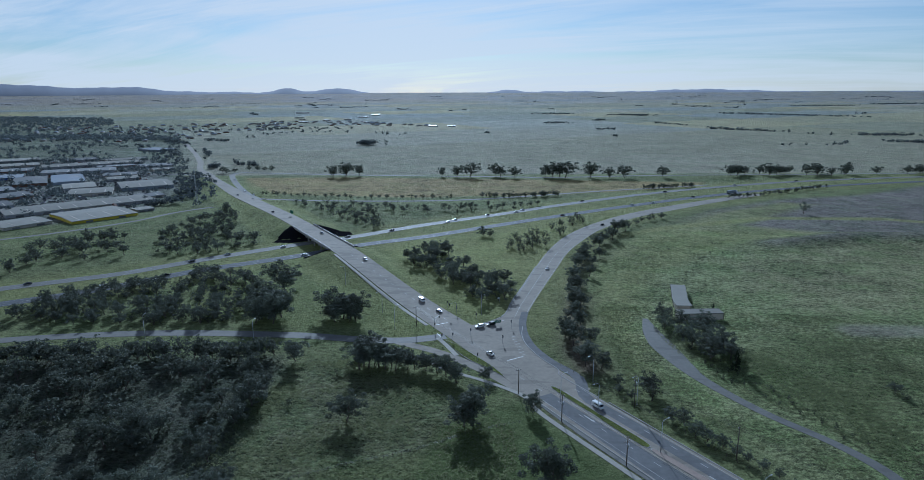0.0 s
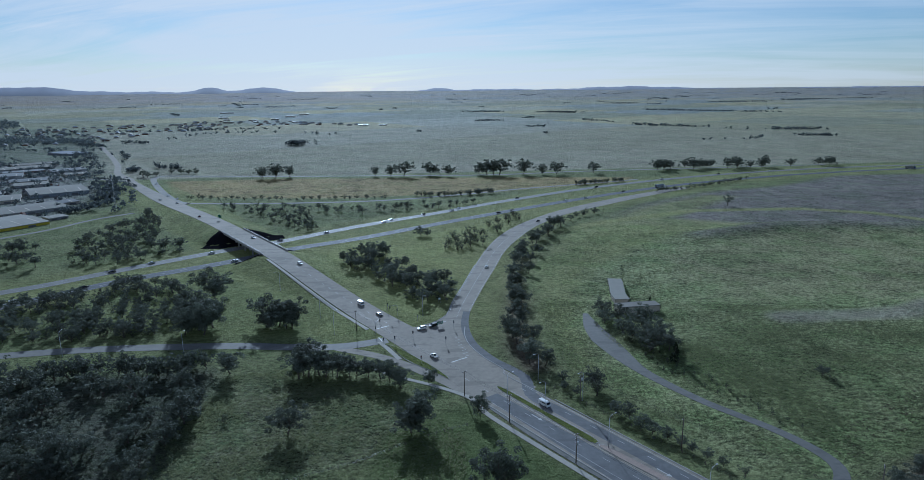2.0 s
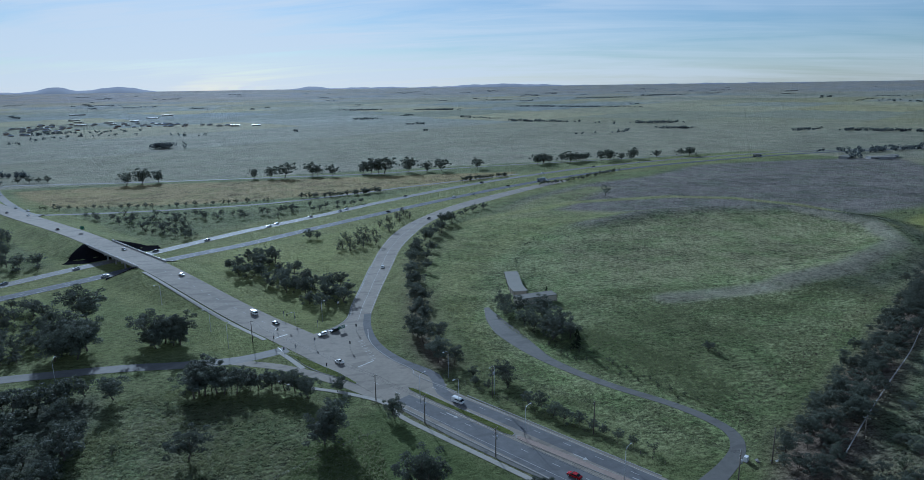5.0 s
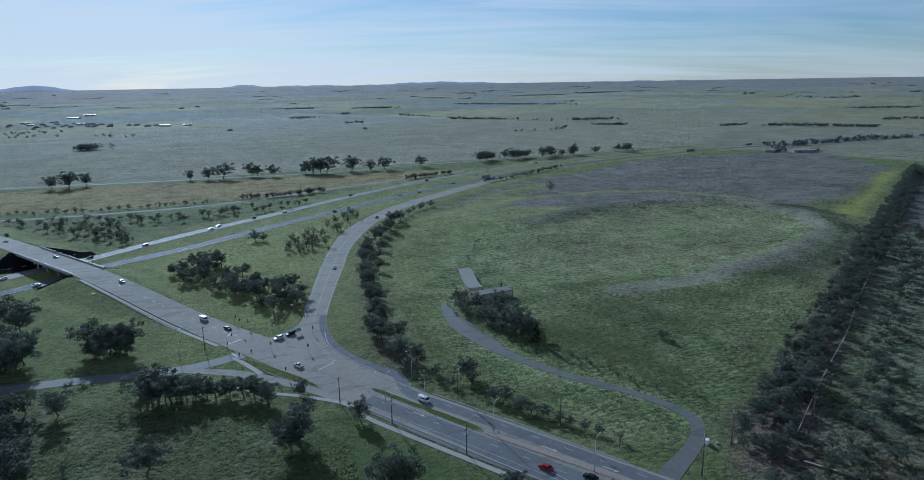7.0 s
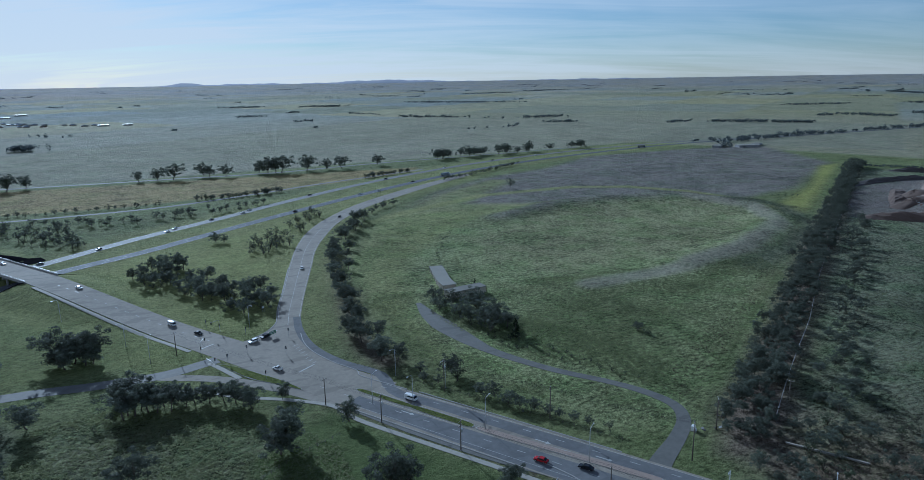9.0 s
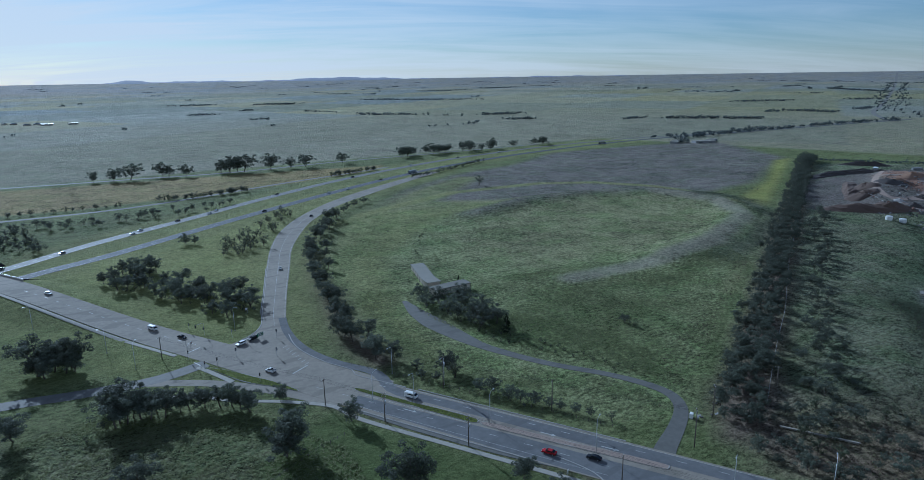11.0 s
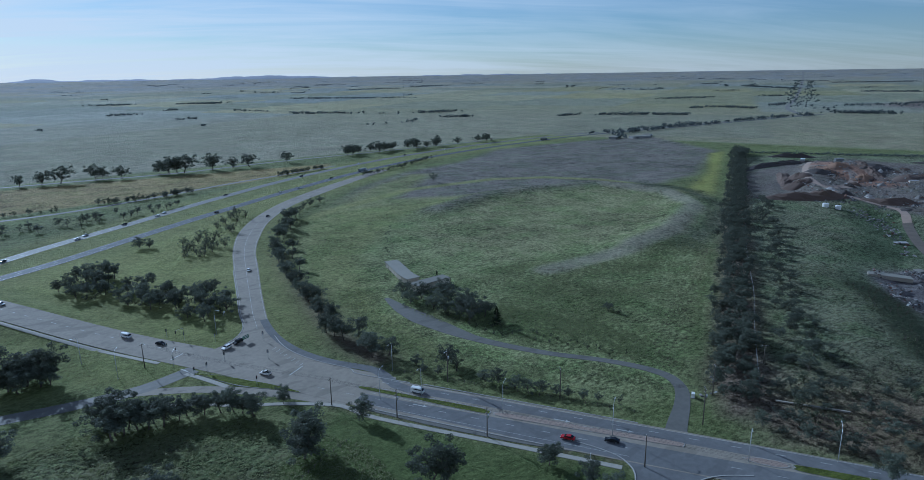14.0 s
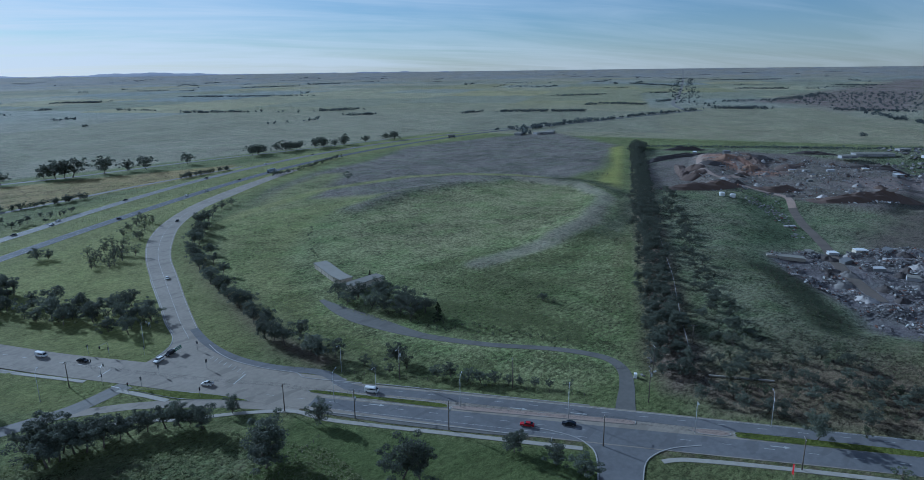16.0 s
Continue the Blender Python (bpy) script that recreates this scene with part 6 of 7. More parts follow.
def wire(a, b, sag=0.9, yaw=0.0):
    side = Vector((-(b - a).y, (b - a).x, 0)).normalized()
    for off in (-1.0, -0.4, 0.4, 1.0):
        pts = [a.lerp(b, t) + side * off - Vector((0, 0, sag * 4 * t * (1 - t))) for t in (0, 0.15, 0.3, 0.5, 0.7, 0.85, 1)]
        tagged(new("power_cable", mesh_from(*tube([tuple(p) for p in pts], [0.018] * 7, "black", 4), "black")), "thin dark overhead cable between poles", "cable", "overhead cables")


line_s = [power_pole(*road_xy(s, n), 10.5, road_turn, ar) for s, n, ar in ((14, 24, 1), (-72, 23.4, 1), (-97, 22.6, 2), (-129, 23.0, 2), (-177, 22.4, 1), (-232, 23, 1))]
for a, b in zip(line_s, line_s[1:]):
    wire(a, b)
line_n = [power_pole(x, y, h, road_turn + 20, ar) for x, y, h, ar in ((63, 217, 13, 2), (86, 182, 12, 1), (109, 141, 13.5, 2), (129, 150, 12, 1))]
for a, b in zip(line_n, line_n[1:]):
    wire(a, b)
power_pole(167, 152, 8, 30)


def traffic_signal(x, y, yaw, high=3.6, arm=False):
    top = thing("traffic_signal", "black traffic signal on a steel post", "traffic light", "signals at the junction", pose(x, y, 0.08, 0, 0, yaw))
    part("post", mesh_from(*tube([(0, 0, -0.2), (0, 0, high)], [0.075, 0.06], "steel", 8), "steel", True), top)
    spots = [(0.0, high - 0.9)]
    if arm:
        part("mast_arm", mesh_from(*tube([(0, 0, high), (0, 0, 5.6), (0.6, 0, 6.0), (4.6, 0, 6.1)], [0.08, 0.08, 0.07, 0.05], "steel", 6), "steel", True), top)
        spots.append((4.2, 5.0))
    for dx, z in spots:
        head = part("signal_head", box(0.34, 0.26, 1.0, "black", (dx, -0.2, z), 0.04), top)
        part("backing_board", box(0.66, 0.03, 1.35, "black", (dx, -0.06, z - 0.18)), head)
        for k, lens in enumerate(("lamp_green", "lamp_white", "lamp_red")):
            part("lens", mesh_from(*tube([(dx, -0.33, z + 0.18 + 0.32 * k), (dx, -0.37, z + 0.18 + 0.32 * k)], [0.11, 0.11], lens, 8), lens), head, {"lamp_green": "green lens", "lamp_white": "amber lens", "lamp_red": "red lens"}[lens])


for x, y, yaw, arm in ((-8, 329, road_turn + 90, False), (-3, 320, road_turn + 90, True), (-13.5, 296, road_turn - 60, True), (-9.5, 281.5, 30, False), (-4.5, 282.5, 200, False), (7, 310, 120, False), (24, 299, 150, False), (6.5, 259, road_turn - 90, False), (18.5, 279, 160, False), (-12, 313, 90, False), (4, 288, 200, False)):
    traffic_signal(x, y, yaw, 3.6, arm)


def road_sign(x, y, yaw, w, hh, z, mat, label, bars=2):
    top = thing("road_sign", label, "sign", "", pose(x, y, land_at(x, y), 0, 0, yaw))
    for sx in (-w * 0.35, w * 0.35):
        part("post", mesh_from(*tube([(sx, 0, -0.2), (sx, 0, z + hh)], [0.05, 0.05], "steel", 6), "steel"), top)
    board = part("board", box(w, 0.05, hh, mat, (0, -0.08, z), 0.01), top)
    for k in range(bars):
        part("lettering_bar", box(w * 0.7, 0.012, hh * 0.16, "white", (0, -0.115, z + hh * (0.25 + 0.4 * k))), board)


road_sign(17.5, 302, 25, 3.4, 1.5, 1.4, "sign_green", "green direction sign on two posts at the junction")
road_sign(20, 338, 200, 1.2, 1.0, 1.8, "white", "small white road sign on posts", 1)
road_sign(-150, 560, 140, 4.5, 2.6, 2.2, "sign_green", "large green freeway sign on posts")
road_sign(67, 151, road_turn + 90, 1.4, 0.9, 0.6, "white", "low white board beside the footpath", 1)

# small fixtures
cab = thing("utility_cabinet", "white metal utility cabinet on a concrete base", "cabinet", "", pose(122.5, 153.5, 0, 0, 0, 30))
part("plinth", box(1.9, 1.3, 0.2, "concrete", (0, 0, -0.05), 0.02), cab)
body = part("body", box(1.7, 1.1, 1.5, "white", (0, 0, 0.15), 0.05), cab)
for sx in (-0.42, 0.42):
    door = part("door", box(0.78, 0.04, 1.3, "white", (sx, -0.56, 0.25), 0.01), cab)
    part("handle", box(0.05, 0.05, 0.18, "black", (sx * 0.3, -0.6, 0.8)), door)
wall = thing("culvert_wall", "low pale concrete wall above a drain", "wall", "")
part("wall", mesh_from(*slab_between([(142, 134, -0.2), (153, 115, -0.2), (153, 115, 0.5), (142, 134, 0.5)], 0.4), "path"), wall)
part("coping", mesh_from(*slab_between([(141.8, 134.2, 0.5), (153.2, 114.8, 0.5), (153.2, 114.8, 0.6), (141.8, 134.2, 0.6)], 0.6), "path"), wall)
flag = thing("advertising_flag", "red and white feather flag on a thin pole", "flag", "", pose(97, 91, 0, 0, 0, 40))
part("pole", mesh_from(*tube([(0, 0, 0), (0, 0, 4.2), (0.4, 0, 5)], [0.04, 0.03, 0.02], "steel", 6), "steel"), flag)
part("banner", mesh_from(*slab_between([(0.05, 0, 1.0), (0.9, 0.1, 1.2), (0.85, 0.1, 4.2), (0.05, 0, 4.6)], 0.02), "red"), flag)
part("stripe", mesh_from(*slab_between([(0.3, -0.03, 1.2), (0.6, 0.0, 1.2), (0.6, 0.0, 4.2), (0.3, -0.03, 4.3)], 0.02), "white"), flag)


def fence(line, step, h, label, rails=2, mat="wood"):
    top = thing("fence", label, "fence")
    pts = curve_points(line, step)
    for x, y in pts:
        part("post", box(0.12, 0.12, h, mat, (x, y, land_at(x, y) - 0.1)), top)
    for k in range(rails):
        z = h * (0.9 - 0.4 * k)
        part("fence_wire" if mat == "wood" else "rail", mesh_from(*tube([(x, y, land_at(x, y) + z) for x, y in pts], [0.02 if mat == "wood" else 0.1] * len(pts), "black", 4), "black" if mat == "wood" else mat), top)


fence([(151, 145), (182, 163.5), (209, 179), (242, 197.5), (271, 215.5), (326, 249), (449, 320), (600, 407)], 5, 1.4, "pale weathered rail fence along the windbreak", 2, "rail_timber")
fence([(-60, 168), (-41, 178), (-16, 188), (3, 199), (20, 206)], 3, 1.2, "low timber and wire fence across the grass")
fence([road_xy(-60, -7), road_xy(-110, -8), road_xy(-170, -8)], 4, 1.2, "post-and-wire fence beside the highway")


# ---- buildings ----
def gable(l, w, z, rise, over_hang, mat, thick=0.25):
    a, b = l / 2 + over_hang, w / 2 + over_hang
    v = [(-a, -b, z), (a, -b, z), (a, 0, z + rise), (-a, 0, z + rise), (a, b, z), (-a, b, z)]
    v += [(x, y, q - thick) for x, y, q in v]
    f = [(0, 1, 2, 3), (3, 2, 4, 5), (7, 6, 9, 8), (8, 9, 11, 10), (0, 6, 7, 1), (4, 10, 11, 5), (1, 7, 8, 2), (2, 8, 10, 4), (0, 3, 9, 6), (3, 5, 11, 9)]
    return mesh_from(v, f, mat)


def warehouse(x, y, l, w, h, yaw, walls, roof, label, doors=4, lights=5):
    top = thing("warehouse", label, "warehouse", "industrial estate", pose(x, y, 0, 0, 0, yaw))
    part("wall", box(l, w, h + 0.2, walls, (0, 0, -0.2)), top)
    rf = part("roof", gable(l, w, h + 0.22, w * 0.018, 0.5, roof), top)
    for k in range(lights):
        sx = -l / 2 + l * (k + 0.5) / lights
        part("skylight", mesh_from(*slab_between([(sx - 0.5, -w * 0.45, h + 0.27 + w * 0.0018), (sx + 0.5, -w * 0.45, h + 0.27 + w * 0.0018), (sx + 0.5, -w * 0.06, h + 0.26 + w * 0.016), (sx - 0.5, -w * 0.06, h + 0.26 + w * 0.016)], 0.08), "cream"), rf)
    for k in range(doors):
        sx = -l / 2 + l * (k + 0.5) / doors
        part("roller_door", box(min(6, l / doors * 0.6), 0.12, h * 0.62, "sheet_grey", (sx, -w / 2 - 0.03, 0)), top)
        part("window", box(3, 0.1, 1.1, "glass", (sx, w / 2 + 0.03, h * 0.55)), top)
    part("gutter", box(l + 0.9, 0.3, 0.25, "sheet_grey", (0, -w / 2 - 0.45, h - 0.05)), top)
    return top


for x, y, l, w, h, yaw, wa, ro in SHEDS:
    w, h = w * (1.65 if w < 30 else 1.3 if w < 40 else 1), h * 0.66
    label = {"sheet": "low industrial shed with a pale sheet roof", "sheet_grey": "low industrial shed with a grey sheet roof", "sheet_blue": "industrial shed with a blue-grey roof"}[ro]
    if wa == "yellow":
        label = "large yellow-walled warehouse with a pale sheet roof"
    warehouse(x, y, l, w, h, yaw, wa, ro, label, int(max(2, l // 20)), int(max(2, l // 13)))


def house(walls, roof, label):
    top = thing("house", label, "house", "far housing estate")
    part("wall", box(15, 10, 2.9, walls, (0, 0, -0.2)), top)
    a, b = 8.1, 5.6
    v = [(-a, -b, 2.7), (a, -b, 2.7), (a, b, 2.7), (-a, b, 2.7), (-3.4, 0, 5.4), (3.4, 0, 5.4)]
    part("roof", mesh_from(v, [(0, 1, 5, 4), (1, 2, 5), (2, 3, 4, 5), (3, 0, 4), (3, 2, 1, 0)], roof), top)
    for sx in (-5, 0, 5):
        part("window", box(1.8, 0.12, 1.2, "glass", (sx, -5.03, 1.0)), top)
    part("garage_door", box(2.6, 0.1, 2.1, "white", (-2.6, -5.03, -0.1)), top)
    return top


HOUSES = [house("cream", "sheet_blue", "cream house with a blue-grey sheet roof"), house("cream", "sheet_grey", "cream house with a grey sheet roof"), house("brickwall", "sheet", "brick house with a pale sheet roof")]
hr = random.Random(21)
for x, y in scatter([(-1250, 1480), (-680, 1480), (-620, 1800), (-480, 2080), (-600, 2350), (-1350, 2100)], 150, 26, 33) + scatter([(-640, 2080), (-300, 2150), (-60, 2060), (-80, 2110), (-400, 2420), (-700, 2400)], 46, 26, 34):
    copy_thing(hr.choice(HOUSES), pose(x, y, land_at(x, y), 0, 0, hr.choice((20, 110, 200, 290)) + hr.uniform(-8, 8)))
for ob in HOUSES:
    for o in (*ob.children_recursive, ob):
        bpy.data.objects.remove(o)
for x, y, l, w in ((-560, 2330, 60, 26), (-500, 2440, 50, 24), (-430, 2480, 46, 26), (-600, 2480, 44, 20), (-395, 2640, 70, 30), (-640, 2590, 60, 24), (-90, 2070, 50, 18), (-30, 2062, 40, 16), (-330, 2300, 40, 22), (-700, 2250, 44, 20), (-360, 2760, 60, 26), (-700, 2900, 90, 30), (-470, 2340, 34, 18)):
    ob = warehouse(x, y, l * 0.6, w * 0.5, 4, hr.uniform(-25, 25), "cream", "white", "far shed with a glaring white sheet roof", 2, 2)
    ob.location.z = land_at(x, y)
for x, y, l, w, yaw in ((800, 752, 26, 12, 30), (838, 728, 34, 14, -20), (868, 735, 22, 10, 20), (855, 234, 46, 13, -52), (816, 252, 20, 9, -45), (931, 216, 16, 9, -40), (880, 170, 34, 14, -40)):
    warehouse(x, y, l, w, 3.2, yaw, "wall_grey", "sheet", "low farm shed with a pale sheet roof", 2, 2)


# stacked goods, parked cars and clutter between the sheds
debris_later = [(-600, 620), (-330, 600), (-340, 700), (-420, 900), (-620, 1120), (-760, 1000)]


# the two low buildings at the end of the track
def low_building(spine, width, h, label, roof="sheet"):
    top = thing("clubroom", label, "building")
    l, r = sides_of(np.array(spine, float), width)
    part("wall", strip_mesh(*sides_of(np.array(spine, float), width - 1.4), level(h - 0.1), "cream", h, 2), top)
    rf = part("roof", strip_mesh(l, r, level(h + 0.25), roof, 0.3, 2), top)
    for edge in (l, r):
        part("fascia", mesh_from(*tube([(*p, h + 0.2) for p in edge], [0.16] * len(edge), "sheet", 4), "sheet"), rf)
    n = len(spine)
    for k in range(1, n - 1):
        p = l[k] + (r[k] - l[k]) * 0.08
        d = np.array(spine[k + 1]) - np.array(spine[k - 1])
        part("window", box(2.4, 0.15, 1.1, "glass", (*p, 1.1), 0, math.degrees(math.atan2(d[1], d[0]))), top)
    for k in range(n):
        p = r[k] + (l[k] - r[k]) * 0.04
        part("post", box(0.16, 0.16, h, "wood", (*p, 0)), top)


low_building([(124.5, 358), (123.2, 352), (121.4, 346), (119.8, 340), (118.0, 334), (116.8, 328), (116.2, 321)], 8.0, 3.2, "long low building with a bent pale grey roof")
low_building([(109.5, 311), (114, 311.4), (119, 311.7), (125, 311.9), (132, 312)], 7.0, 3.4, "small low building with a pale flat roof")


# ---- tip and yards beyond the windbreak ----
def heap(x, y, rx, ry, h, mat, label, seed):
    """A tipped mound with an uneven outline and lumpy sides."""
    rng = np.random.RandomState(seed)
    nr, na = 7, 22
    ph = rng.uniform(0, 6.28, 6)
    t, a = np.meshgrid(np.arange(nr + 1) / nr, 2 * math.pi * np.arange(na) / na, indexing="ij")
    wob = 1 + 0.16 * np.sin(2 * a + ph[0]) + 0.1 * np.sin(5 * a + ph[1]) + 0.05 * rng.normal(size=a.shape)
    px, py = x + rx * t * wob * np.cos(a), y + ry * t * wob * np.sin(a)
    pz = land(px, py) - 0.3 + h * (1 - t**1.7) * (1 + 0.16 * rng.normal(size=a.shape))
    verts = np.stack([px, py, pz], -1).reshape(-1, 3)
    faces = [(i * na + j, (i + 1) * na + j, (i + 1) * na + (j + 1) % na, i * na + (j + 1) % na) for i in range(nr) for j in range(na)]
    tagged(new("earth_mound", mesh_from(verts, faces, mat, True)), label, "mound", "mounds in the yard")


def bund(line, width, h, mat, label, seed):
    """A long bank of tipped earth with uneven sides."""
    rng = np.random.RandomState(seed)
    mid = curve_points(line, 5)
    l, r = sides_of(mid, width)
    prof = np.array((0, 0.35, 0.8, 1, 0.95, 0.97, 0.7, 0.3, 0))
    verts, faces, k = [], [], len(prof)
    for i, (a, b) in enumerate(zip(l, r)):
        end = min(1, 3 * min(i, len(l) - 1 - i) / len(l))
        for j in range(k):
            q = a + (b - a) * j / (k - 1) + rng.normal(size=2) * 0.5
            verts.append((*q, land_at(*q) - 0.3 + h * prof[j] * end * (1 + 0.18 * rng.normal())))
    for i in range(len(l) - 1):
        for j in range(k - 1):
            faces.append((i * k + j, (i + 1) * k + j, (i + 1) * k + j + 1, i * k + j + 1))
    tagged(new("earth_bank", mesh_from(verts, faces, mat, False)), label, "bank", "banks in the yard")


MOUND = {"earth": "low mound of red-brown earth", "spoil": "low mound of dark spoil", "rubble": "pile of pale crushed concrete", "clay": "mound of orange-brown clay"}
for k, (x, y, rx, ry, h, mat) in enumerate(((662, 312, 20, 10, 4, "clay"), (694, 352, 20, 11, 3.5, "clay"), (655, 345, 12, 8, 3, "clay"), (640, 345, 18, 12, 3.5, "spoil"), (600, 350, 20, 12, 3.5, "earth"), (560, 330, 22, 11, 4.5, "earth"), (700, 285, 28, 13, 3.5, "earth"), (740, 330, 26, 14, 3, "spoil"))):
    heap(x, y, rx, ry, h, mat, MOUND[mat], 90 + k)
pile_rng = random.Random(17)
for outline, n, seed in (([(520, 225), (545, 300), (600, 330), (720, 390), (770, 330), (800, 200), (640, 150), (560, 170)], 34, 71), ([(340, 172), (372, 150), (420, 120), (425, 75), (280, 75), (262, 100), (300, 140)], 26, 72)):
    for k, (x, y) in enumerate(scatter(outline, n, 9, seed)):
        mat = pile_rng.choice(("rubble", "rubble", "earth", "spoil") if seed == 71 else ("rubble", "spoil", "rubble"))
        heap(x, y, pile_rng.uniform(3.5, 8.5), pile_rng.uniform(3, 6), pile_rng.uniform(1.3, 3.2), mat, MOUND[mat], 700 + seed + k)
for k, (line, w, h) in enumerate((([(478, 326), (500, 304), (532, 268)], 18, 5.5), ([(540, 268), (546, 248), (575, 232)], 18, 4.5), ([(516, 212), (532, 190), (560, 168), (600, 140)], 20, 6.5), ([(610, 420), (690, 418), (765, 385)], 16, 3.5), ([(765, 372), (720, 330), (660, 290)], 16, 3), ([(545, 330), (580, 352), (640, 385)], 14, 3), ([(752, 462), (770, 438), (787, 415)], 12, 5), ([(814, 322), (828, 292), (837, 266)], 12, 4), ([(740, 249), (752, 205), (760, 166)], 12, 4))):
    mat = "spoil" if k in (3, 6, 7, 8) else "earth"
    bund(line, w, h, mat, "long bank of dark tipped spoil" if mat == "spoil" else "long bank of red-brown tipped earth", 190 + k)


DIRT_ROAD = [(722, 394), (673, 376), (613, 347), (580, 326), (560, 309), (544, 283), (533, 255), (527, 232), (497, 215), (449, 193), (416, 175), (381, 157), (340, 138), (294, 109)]


def debris(poly, count, lo, hi, name, label, seed, lump=0.0):
    """Broken blocks strewn over a patch of ground."""
    rng = np.random.RandomState(seed)
    px, py = np.array(poly).T
    x, y = rng.uniform(px.min(), px.max(), count * 3), rng.uniform(py.min(), py.max(), count * 3)
    clump = np.sin(x * 0.17 + 1) * np.sin(y * 0.21 + 2) + 0.6 * np.sin(x * 0.07) + rng.normal(size=len(x)) * 0.5
    keep = (inside(poly, x, y, 3) > 0.6) & (clump > (0.25 if lump else -0.35)) & (near_line(DIRT_ROAD, x, y) > 8)
    x, y = x[keep][:count], y[keep][:count]
    z = land(x, y) + lump * np.clip(np.sin(x * 0.17 + 1) * np.sin(y * 0.21 + 2) + 0.3, 0, 1)
    corners = np.array([(a, b, c) for c in (-0.6, 1) for a, b in ((-1, -1), (1, -1), (1, 1), (-1, 1))], float) / 2
    verts, faces = [], []
    quad = [(3, 2, 1, 0), (4, 5, 6, 7), (0, 1, 5, 4), (1, 2, 6, 5), (2, 3, 7, 6), (3, 0, 4, 7)]
    for k in range(len(x)):
        s = rng.uniform(lo, hi) * np.array((rng.uniform(0.7, 2.2), 1, rng.uniform(0.25, 0.9)))
        e = Euler((rng.normal() * 0.35, rng.normal() * 0.35, rng.uniform(0, 6.28))).to_matrix()
        v = (corners + rng.normal(size=(8, 3)) * 0.08) * s @ np.array(e).T + (x[k], y[k], z[k] + 0.1)
        n = len(verts)
        verts += v.tolist()
        faces += [tuple(i + n for i in q) for q in quad]
    tagged(new(name, mesh_from(verts, faces, "debris")), label, "rubble", kind="stuff")


m = Nodes("broken_mixed_rubble", 0.9)
isl = m.n.new("ShaderNodeNewGeometry").outputs["Random Per Island"]
col = m.mix(m.band(isl, 0.2, 0.9), (0.085, 0.08, 0.078), (0.27, 0.26, 0.25))
col = m.mix(m.math("GREATER_THAN", isl, 0.965), col, (0.5, 0.5, 0.48))
col = m.mix(m.math("LESS_THAN", isl, 0.1), col, (0.13, 0.07, 0.05))
M["debris"] = m.done(m.scaled(col, m.math("ADD", m.math("MULTIPLY", m.noise(1.3), 0.6), 0.7)))
debris(RUBBLE_FIELD, 8000, 0.3, 1.0, "tip_rubble", "grey demolition rubble strewn over a tip", 51, 2.2)
debris(RUBBLE_TOP, 2600, 0.35, 1.3, "yard_rubble", "piles of broken concrete and scrap in a yard", 52, 2.0)
debris([(400, 165), (505, 215), (560, 300), (500, 300), (500, 262), (460, 225), (400, 185)], 700, 0.4, 1.4, "edge_rubble", "scattered grey blocks along the foot of a bank", 53)
debris([(800, 205), (960, 250), (1000, 110), (760, 60), (640, 120), (700, 170)], 700, 1, 3.5, "far_yard_rubble", "machinery and scrap in far yards", 54, 1.5)
debris(debris_later, 900, 1.2, 4.0, "yard_clutter", "parked cars and stacked goods between the sheds", 56)
debris([(124, 153), (140, 158), (150, 165), (146, 160), (128, 146)], 60, 0.3, 0.9, "verge_rubble", "stones and litter beside the windbreak", 55)

for k, (x, y, l, w, h, yaw) in enumerate(((339, 170, 22, 3.5, 2.0, -62), (372, 152, 9, 6, 2.0, -50), (358, 141, 11, 6, 2.6, -20), (376, 122, 8, 5, 2, -60), (345, 104, 10, 6, 2.6, -75), (322, 92, 8, 5, 2.2, -40), (398, 108, 12, 6, 2.6, 10), (430, 196, 12, 2.4, 0.9, -60), (365, 164, 8, 5, 2.4, -30), (387, 140, 12, 7, 3, -45), (402, 128, 9, 6, 2.6, -15), (352, 122, 9, 5, 2.4, -70), (414, 104, 10, 6, 2.6, -50), (742, 412, 22, 6, 3.4, 20), (775, 384, 14, 6, 3.2, -40), (675, 271, 12, 5, 3, -50), (684, 260, 10, 5, 2.8, -40), (711, 180, 14, 9, 4, -30), (655, 245, 9, 4, 2.6, -20), (700, 240, 11, 5, 2.8, -60), (620, 238, 8, 4, 2.4, -35), (735, 215, 10, 5, 2.6, -45))):
    z = land_at(x, y)
    top = thing("scrap_shed", "broken pale sheet-metal shed among rubble", "shed", "wrecked sheds on the tip", pose(x, y, z - 0.1, 2 * (-1) ** k, 3 * (-1) ** (k // 2), yaw))
    if k:
        l, w, h = l * 0.7, w * 0.65, h * 0.75
    part("wall", box(l, w, h, ("cream", "wall_grey", "sheet_grey")[k % 3], (0, 0, 0)), top)
    part("roof", mesh_from(*slab_between([(-l / 2 - 0.3, -w / 2 - 0.3, h), (l / 2, -w / 2 - 0.3, h + 0.2), (l / 2 - 1.2, w / 2 + 0.3, h + 0.7), (-l / 2, w / 2 + 0.3, h + 0.4)], 0.15), ("sheet", "white", "sheet_grey", "wall_grey")[k % 4]), top)
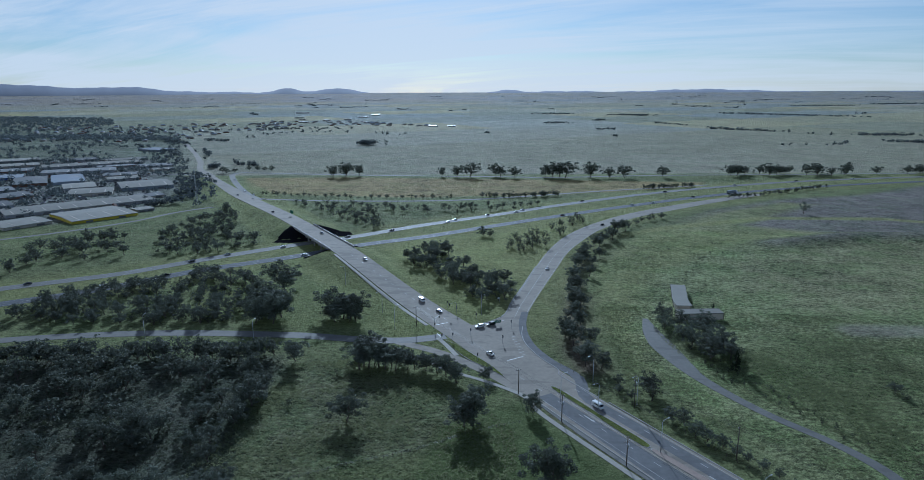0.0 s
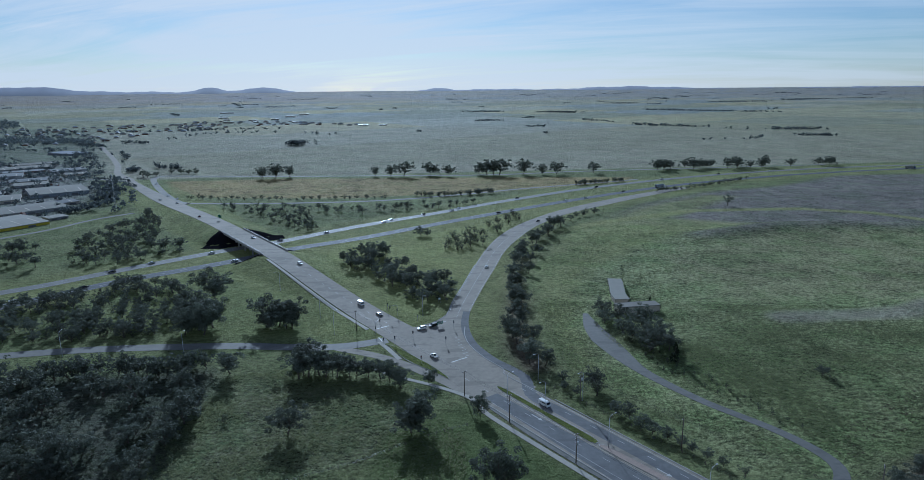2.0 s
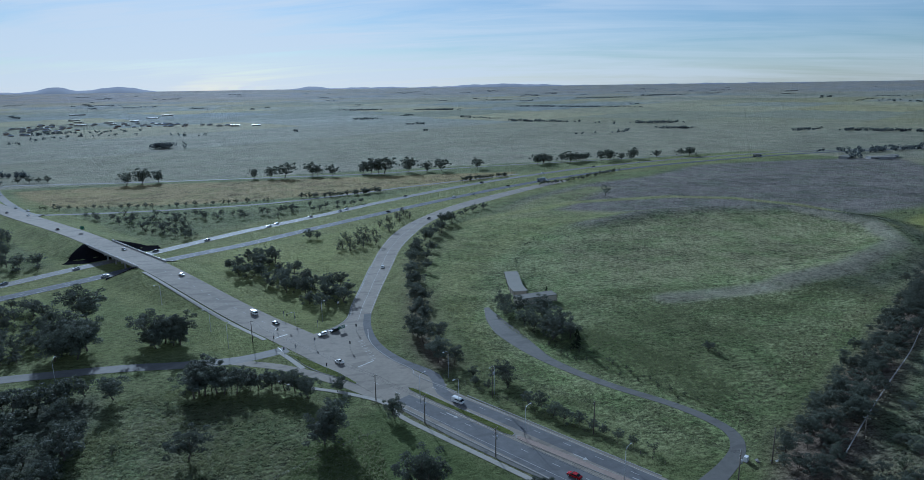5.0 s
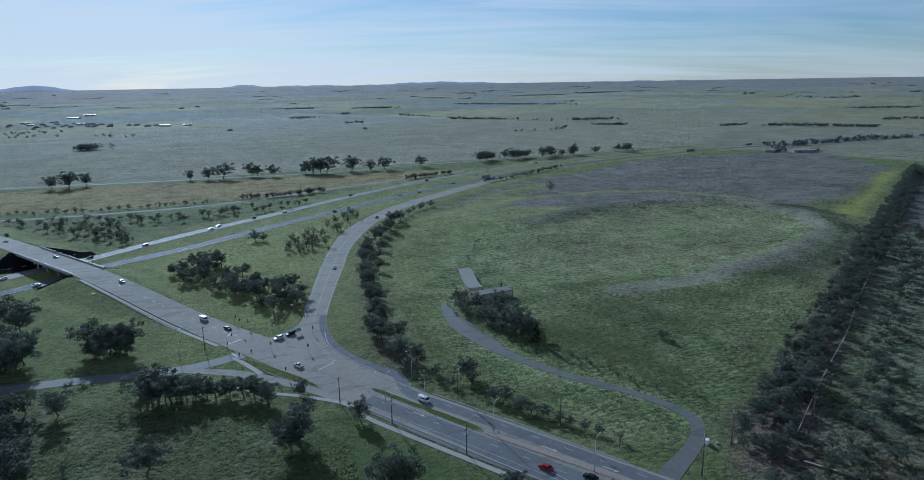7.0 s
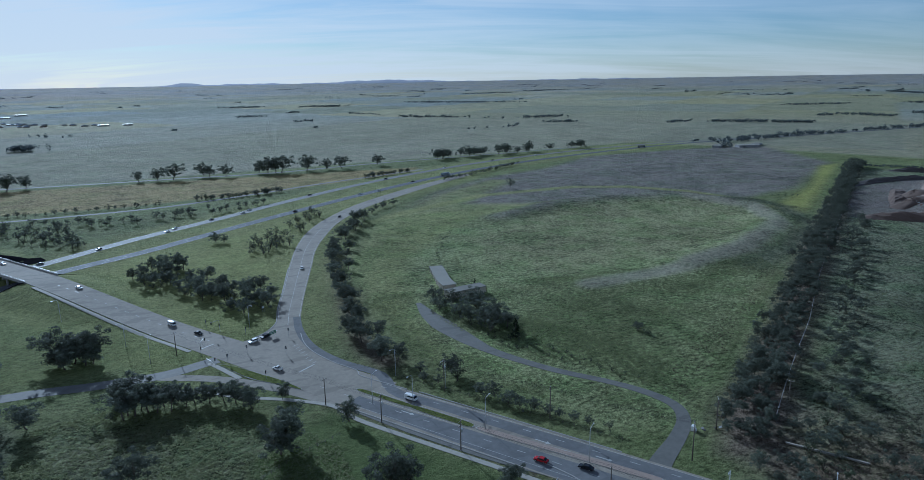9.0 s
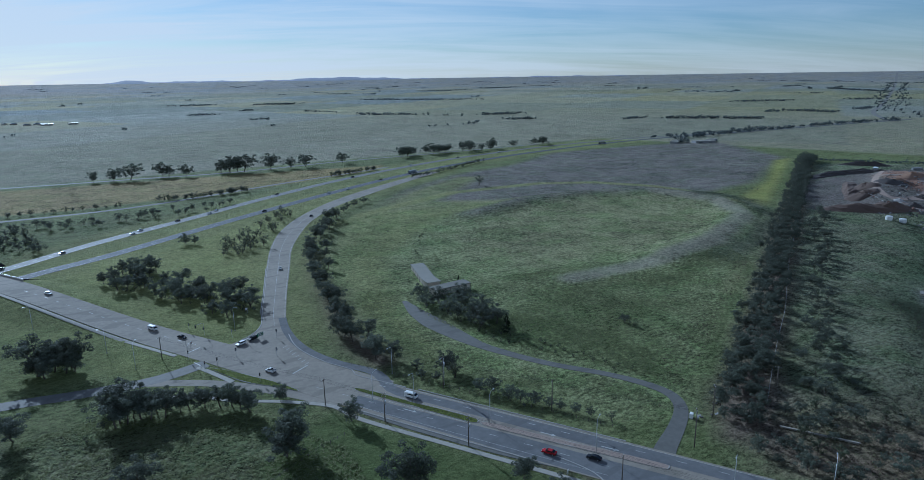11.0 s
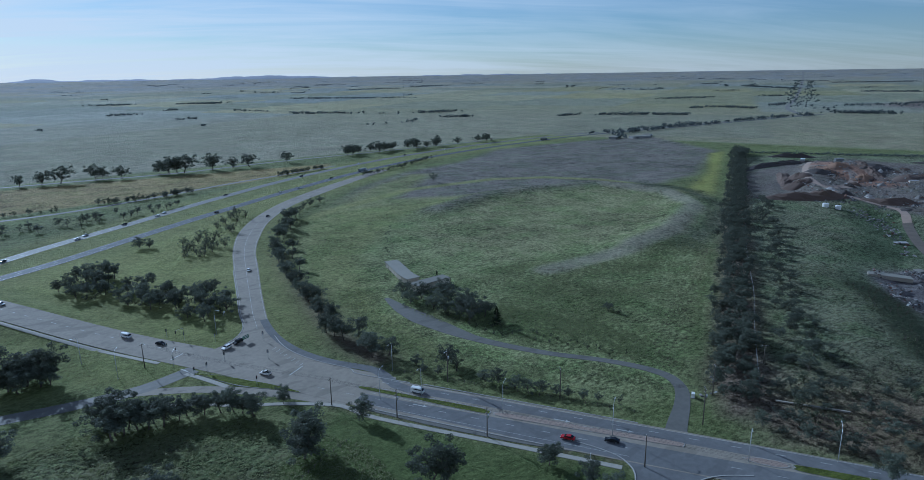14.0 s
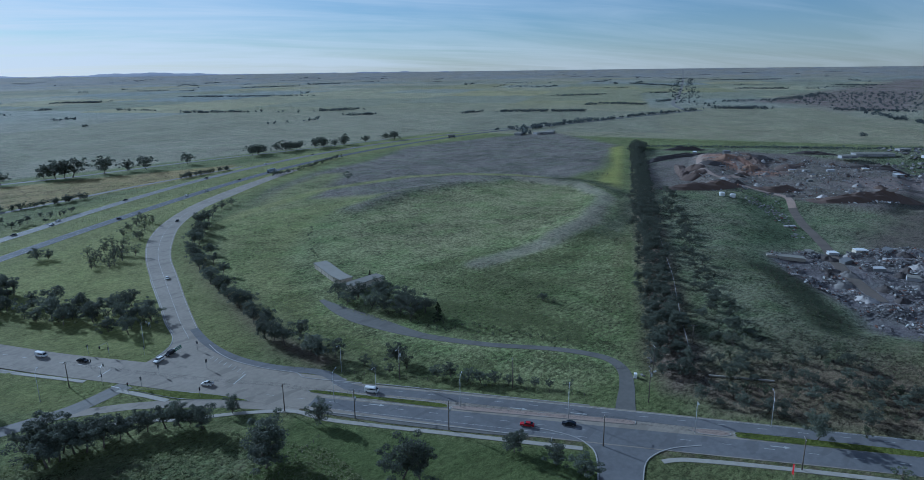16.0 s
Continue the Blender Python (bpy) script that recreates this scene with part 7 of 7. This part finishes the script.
for x, y in ((486, 271), (490, 263)):
    top = thing("storage_tank", "white cylindrical storage tank on bare ground", "tank", "white tanks", pose(x, y, land_at(x, y), 0, 0, 20))
    part("shell", mesh_from(*tube([(0, 0, -0.1), (0, 0, 2.8)], [2.4, 2.4], "white", 20), "white", False), top)
    part("lid", mesh_from(*tube([(0, 0, 2.8), (0, 0, 3.2)], [2.4, 0.5], "white", 20), "white", False), top)
for line, w in ((DIRT_ROAD[8:], 7), (DIRT_ROAD[:9], 6), ([(672, 378), (694, 352), (665, 322), (600, 300), (560, 300)], 10), ([(530, 224), (600, 175), (700, 130), (800, 80)], 8)):
    road("dirt_road", line, w, on_land(0.12), "dirt" if w in (6, 10) else "dull_dirt", "rutted red-brown dirt road through the tip", 0.2, 4)
top = thing("radio_mast", "slender grey lattice radio mast", "mast", "", pose(-272, 655, 0))
for k in range(3):
    a = 2 * math.pi * k / 3
    part("leg", mesh_from(*tube([(1.2 * math.cos(a), 1.2 * math.sin(a), -0.2), (0.25 * math.cos(a), 0.25 * math.sin(a), 36)], [0.09, 0.06], "steel", 5), "steel"), top)
for k in range(18):
    z, t = 1 + k * 2, 1.2 - 0.95 * (1 + k * 2) / 36
    for j in range(3):
        a, b = 2 * math.pi * j / 3 + 0.0, 2 * math.pi * (j + 1) / 3
        part("brace", mesh_from(*tube([(t * math.cos(a), t * math.sin(a), z), (t * 0.96 * math.cos(b), t * 0.96 * math.sin(b), z + 1.6)], [0.04, 0.04], "steel", 4), "steel"), top)


# ---- rough grass ----
def tussocks(poly, count, size, name, label, seed, mat="grass_tuft"):
    rng = np.random.RandomState(seed)
    px, py = np.array(poly).T
    x, y = rng.uniform(px.min(), px.max(), count * 4), rng.uniform(py.min(), py.max(), count * 4)
    patch = np.sin(x * 0.11 + 2 * np.sin(y * 0.05)) + np.sin(y * 0.17 + 1.5 * np.sin(x * 0.06)) + rng.normal(size=len(x)) * 2.2
    ok = (inside(poly, x, y, 2) > 0.5) & (patch > 0) & (near_line(TRACK, x, y) > 4.5) & (near_line(RIM_PATH, x, y) > 9)
    x, y = x[ok][:count], y[ok][:count]
    c = np.stack([x, y, land(x, y) + 0.25 * size], -1)
    s = rng.uniform(0.5, 1.2, len(x))[:, None] * size
    ob = new(name, quads_mesh(blades_at(rng, c, np.hstack([s, s, s * 0.4]), 6, 0.4 * size, -0.3), mat))
    tagged(ob, label, "grass", kind="stuff")


TRACK = [(91, 309), (88, 290), (91, 266), (94, 240), (107, 213), (121, 194), (129.5, 178), (127, 164), (117, 154), (103, 146.5)]
tussocks([(66, 240), (95, 190), (104, 168), (128, 160), (300, 255), (330, 310), (250, 300), (140, 320), (95, 330), (72, 330)], 15000, 0.62, "tall_weeds", "tall uneven green weeds in the paddock", 61)
tussocks([(104, 262), (112, 228), (128, 198), (136, 184), (152, 196), (148, 228), (134, 262), (122, 276)], 2400, 0.7, "track_weeds", "rank broad-leaved weeds along the gravel track", 68, "weed")
tussocks([(150, 262), (190, 240), (260, 262), (330, 300), (290, 292), (200, 288)], 2400, 0.6, "bank_weeds", "dark weeds below the old bank", 69, "weed")
tussocks([(95, 320), (200, 300), (430, 350), (430, 450), (300, 480), (160, 500), (100, 420)], 14000, 0.5, "field_tussocks", "scattered tussocks over the old oval", 62)
tussocks([(290, 262), (300, 286), (360, 303), (412, 330), (446, 385), (450, 430), (480, 430), (478, 376), (440, 322), (365, 282)], 2200, 0.75, "rim_scrub", "low dark scrub on the outer slope of the bank", 67, "shrub")
tussocks([(-90, 150), (15, 150), (18, 200), (0, 235), (-50, 262), (-70, 258), (-78, 220)], 12000, 0.65, "rough_grass", "rough tufted grass on the vacant lot", 63)
tussocks([(130, 120), (160, 60), (260, 60), (240, 120), (330, 200), (300, 215), (170, 145)], 3500, 0.5, "scrub_grass", "rank grass among the scrub", 64)
tussocks([(122, 112), (150, 66), (210, 60), (195, 100), (165, 135), (135, 140)], 900, 0.6, "dry_scrub", "reddish-brown dry scrub beside the highway", 66, "dry_brush")
tussocks(WOOD, 5000, 0.8, "wood_undergrowth", "dark undergrowth beneath the wood", 65, "shrub")
tussocks([(124, 156), (150, 176), (205, 206), (300, 260), (296, 266), (198, 215), (143, 187), (116, 162)], 1500, 0.7, "reed_scrub", "grey dry scrub along the foot of the windbreak", 70, "dry_brush")
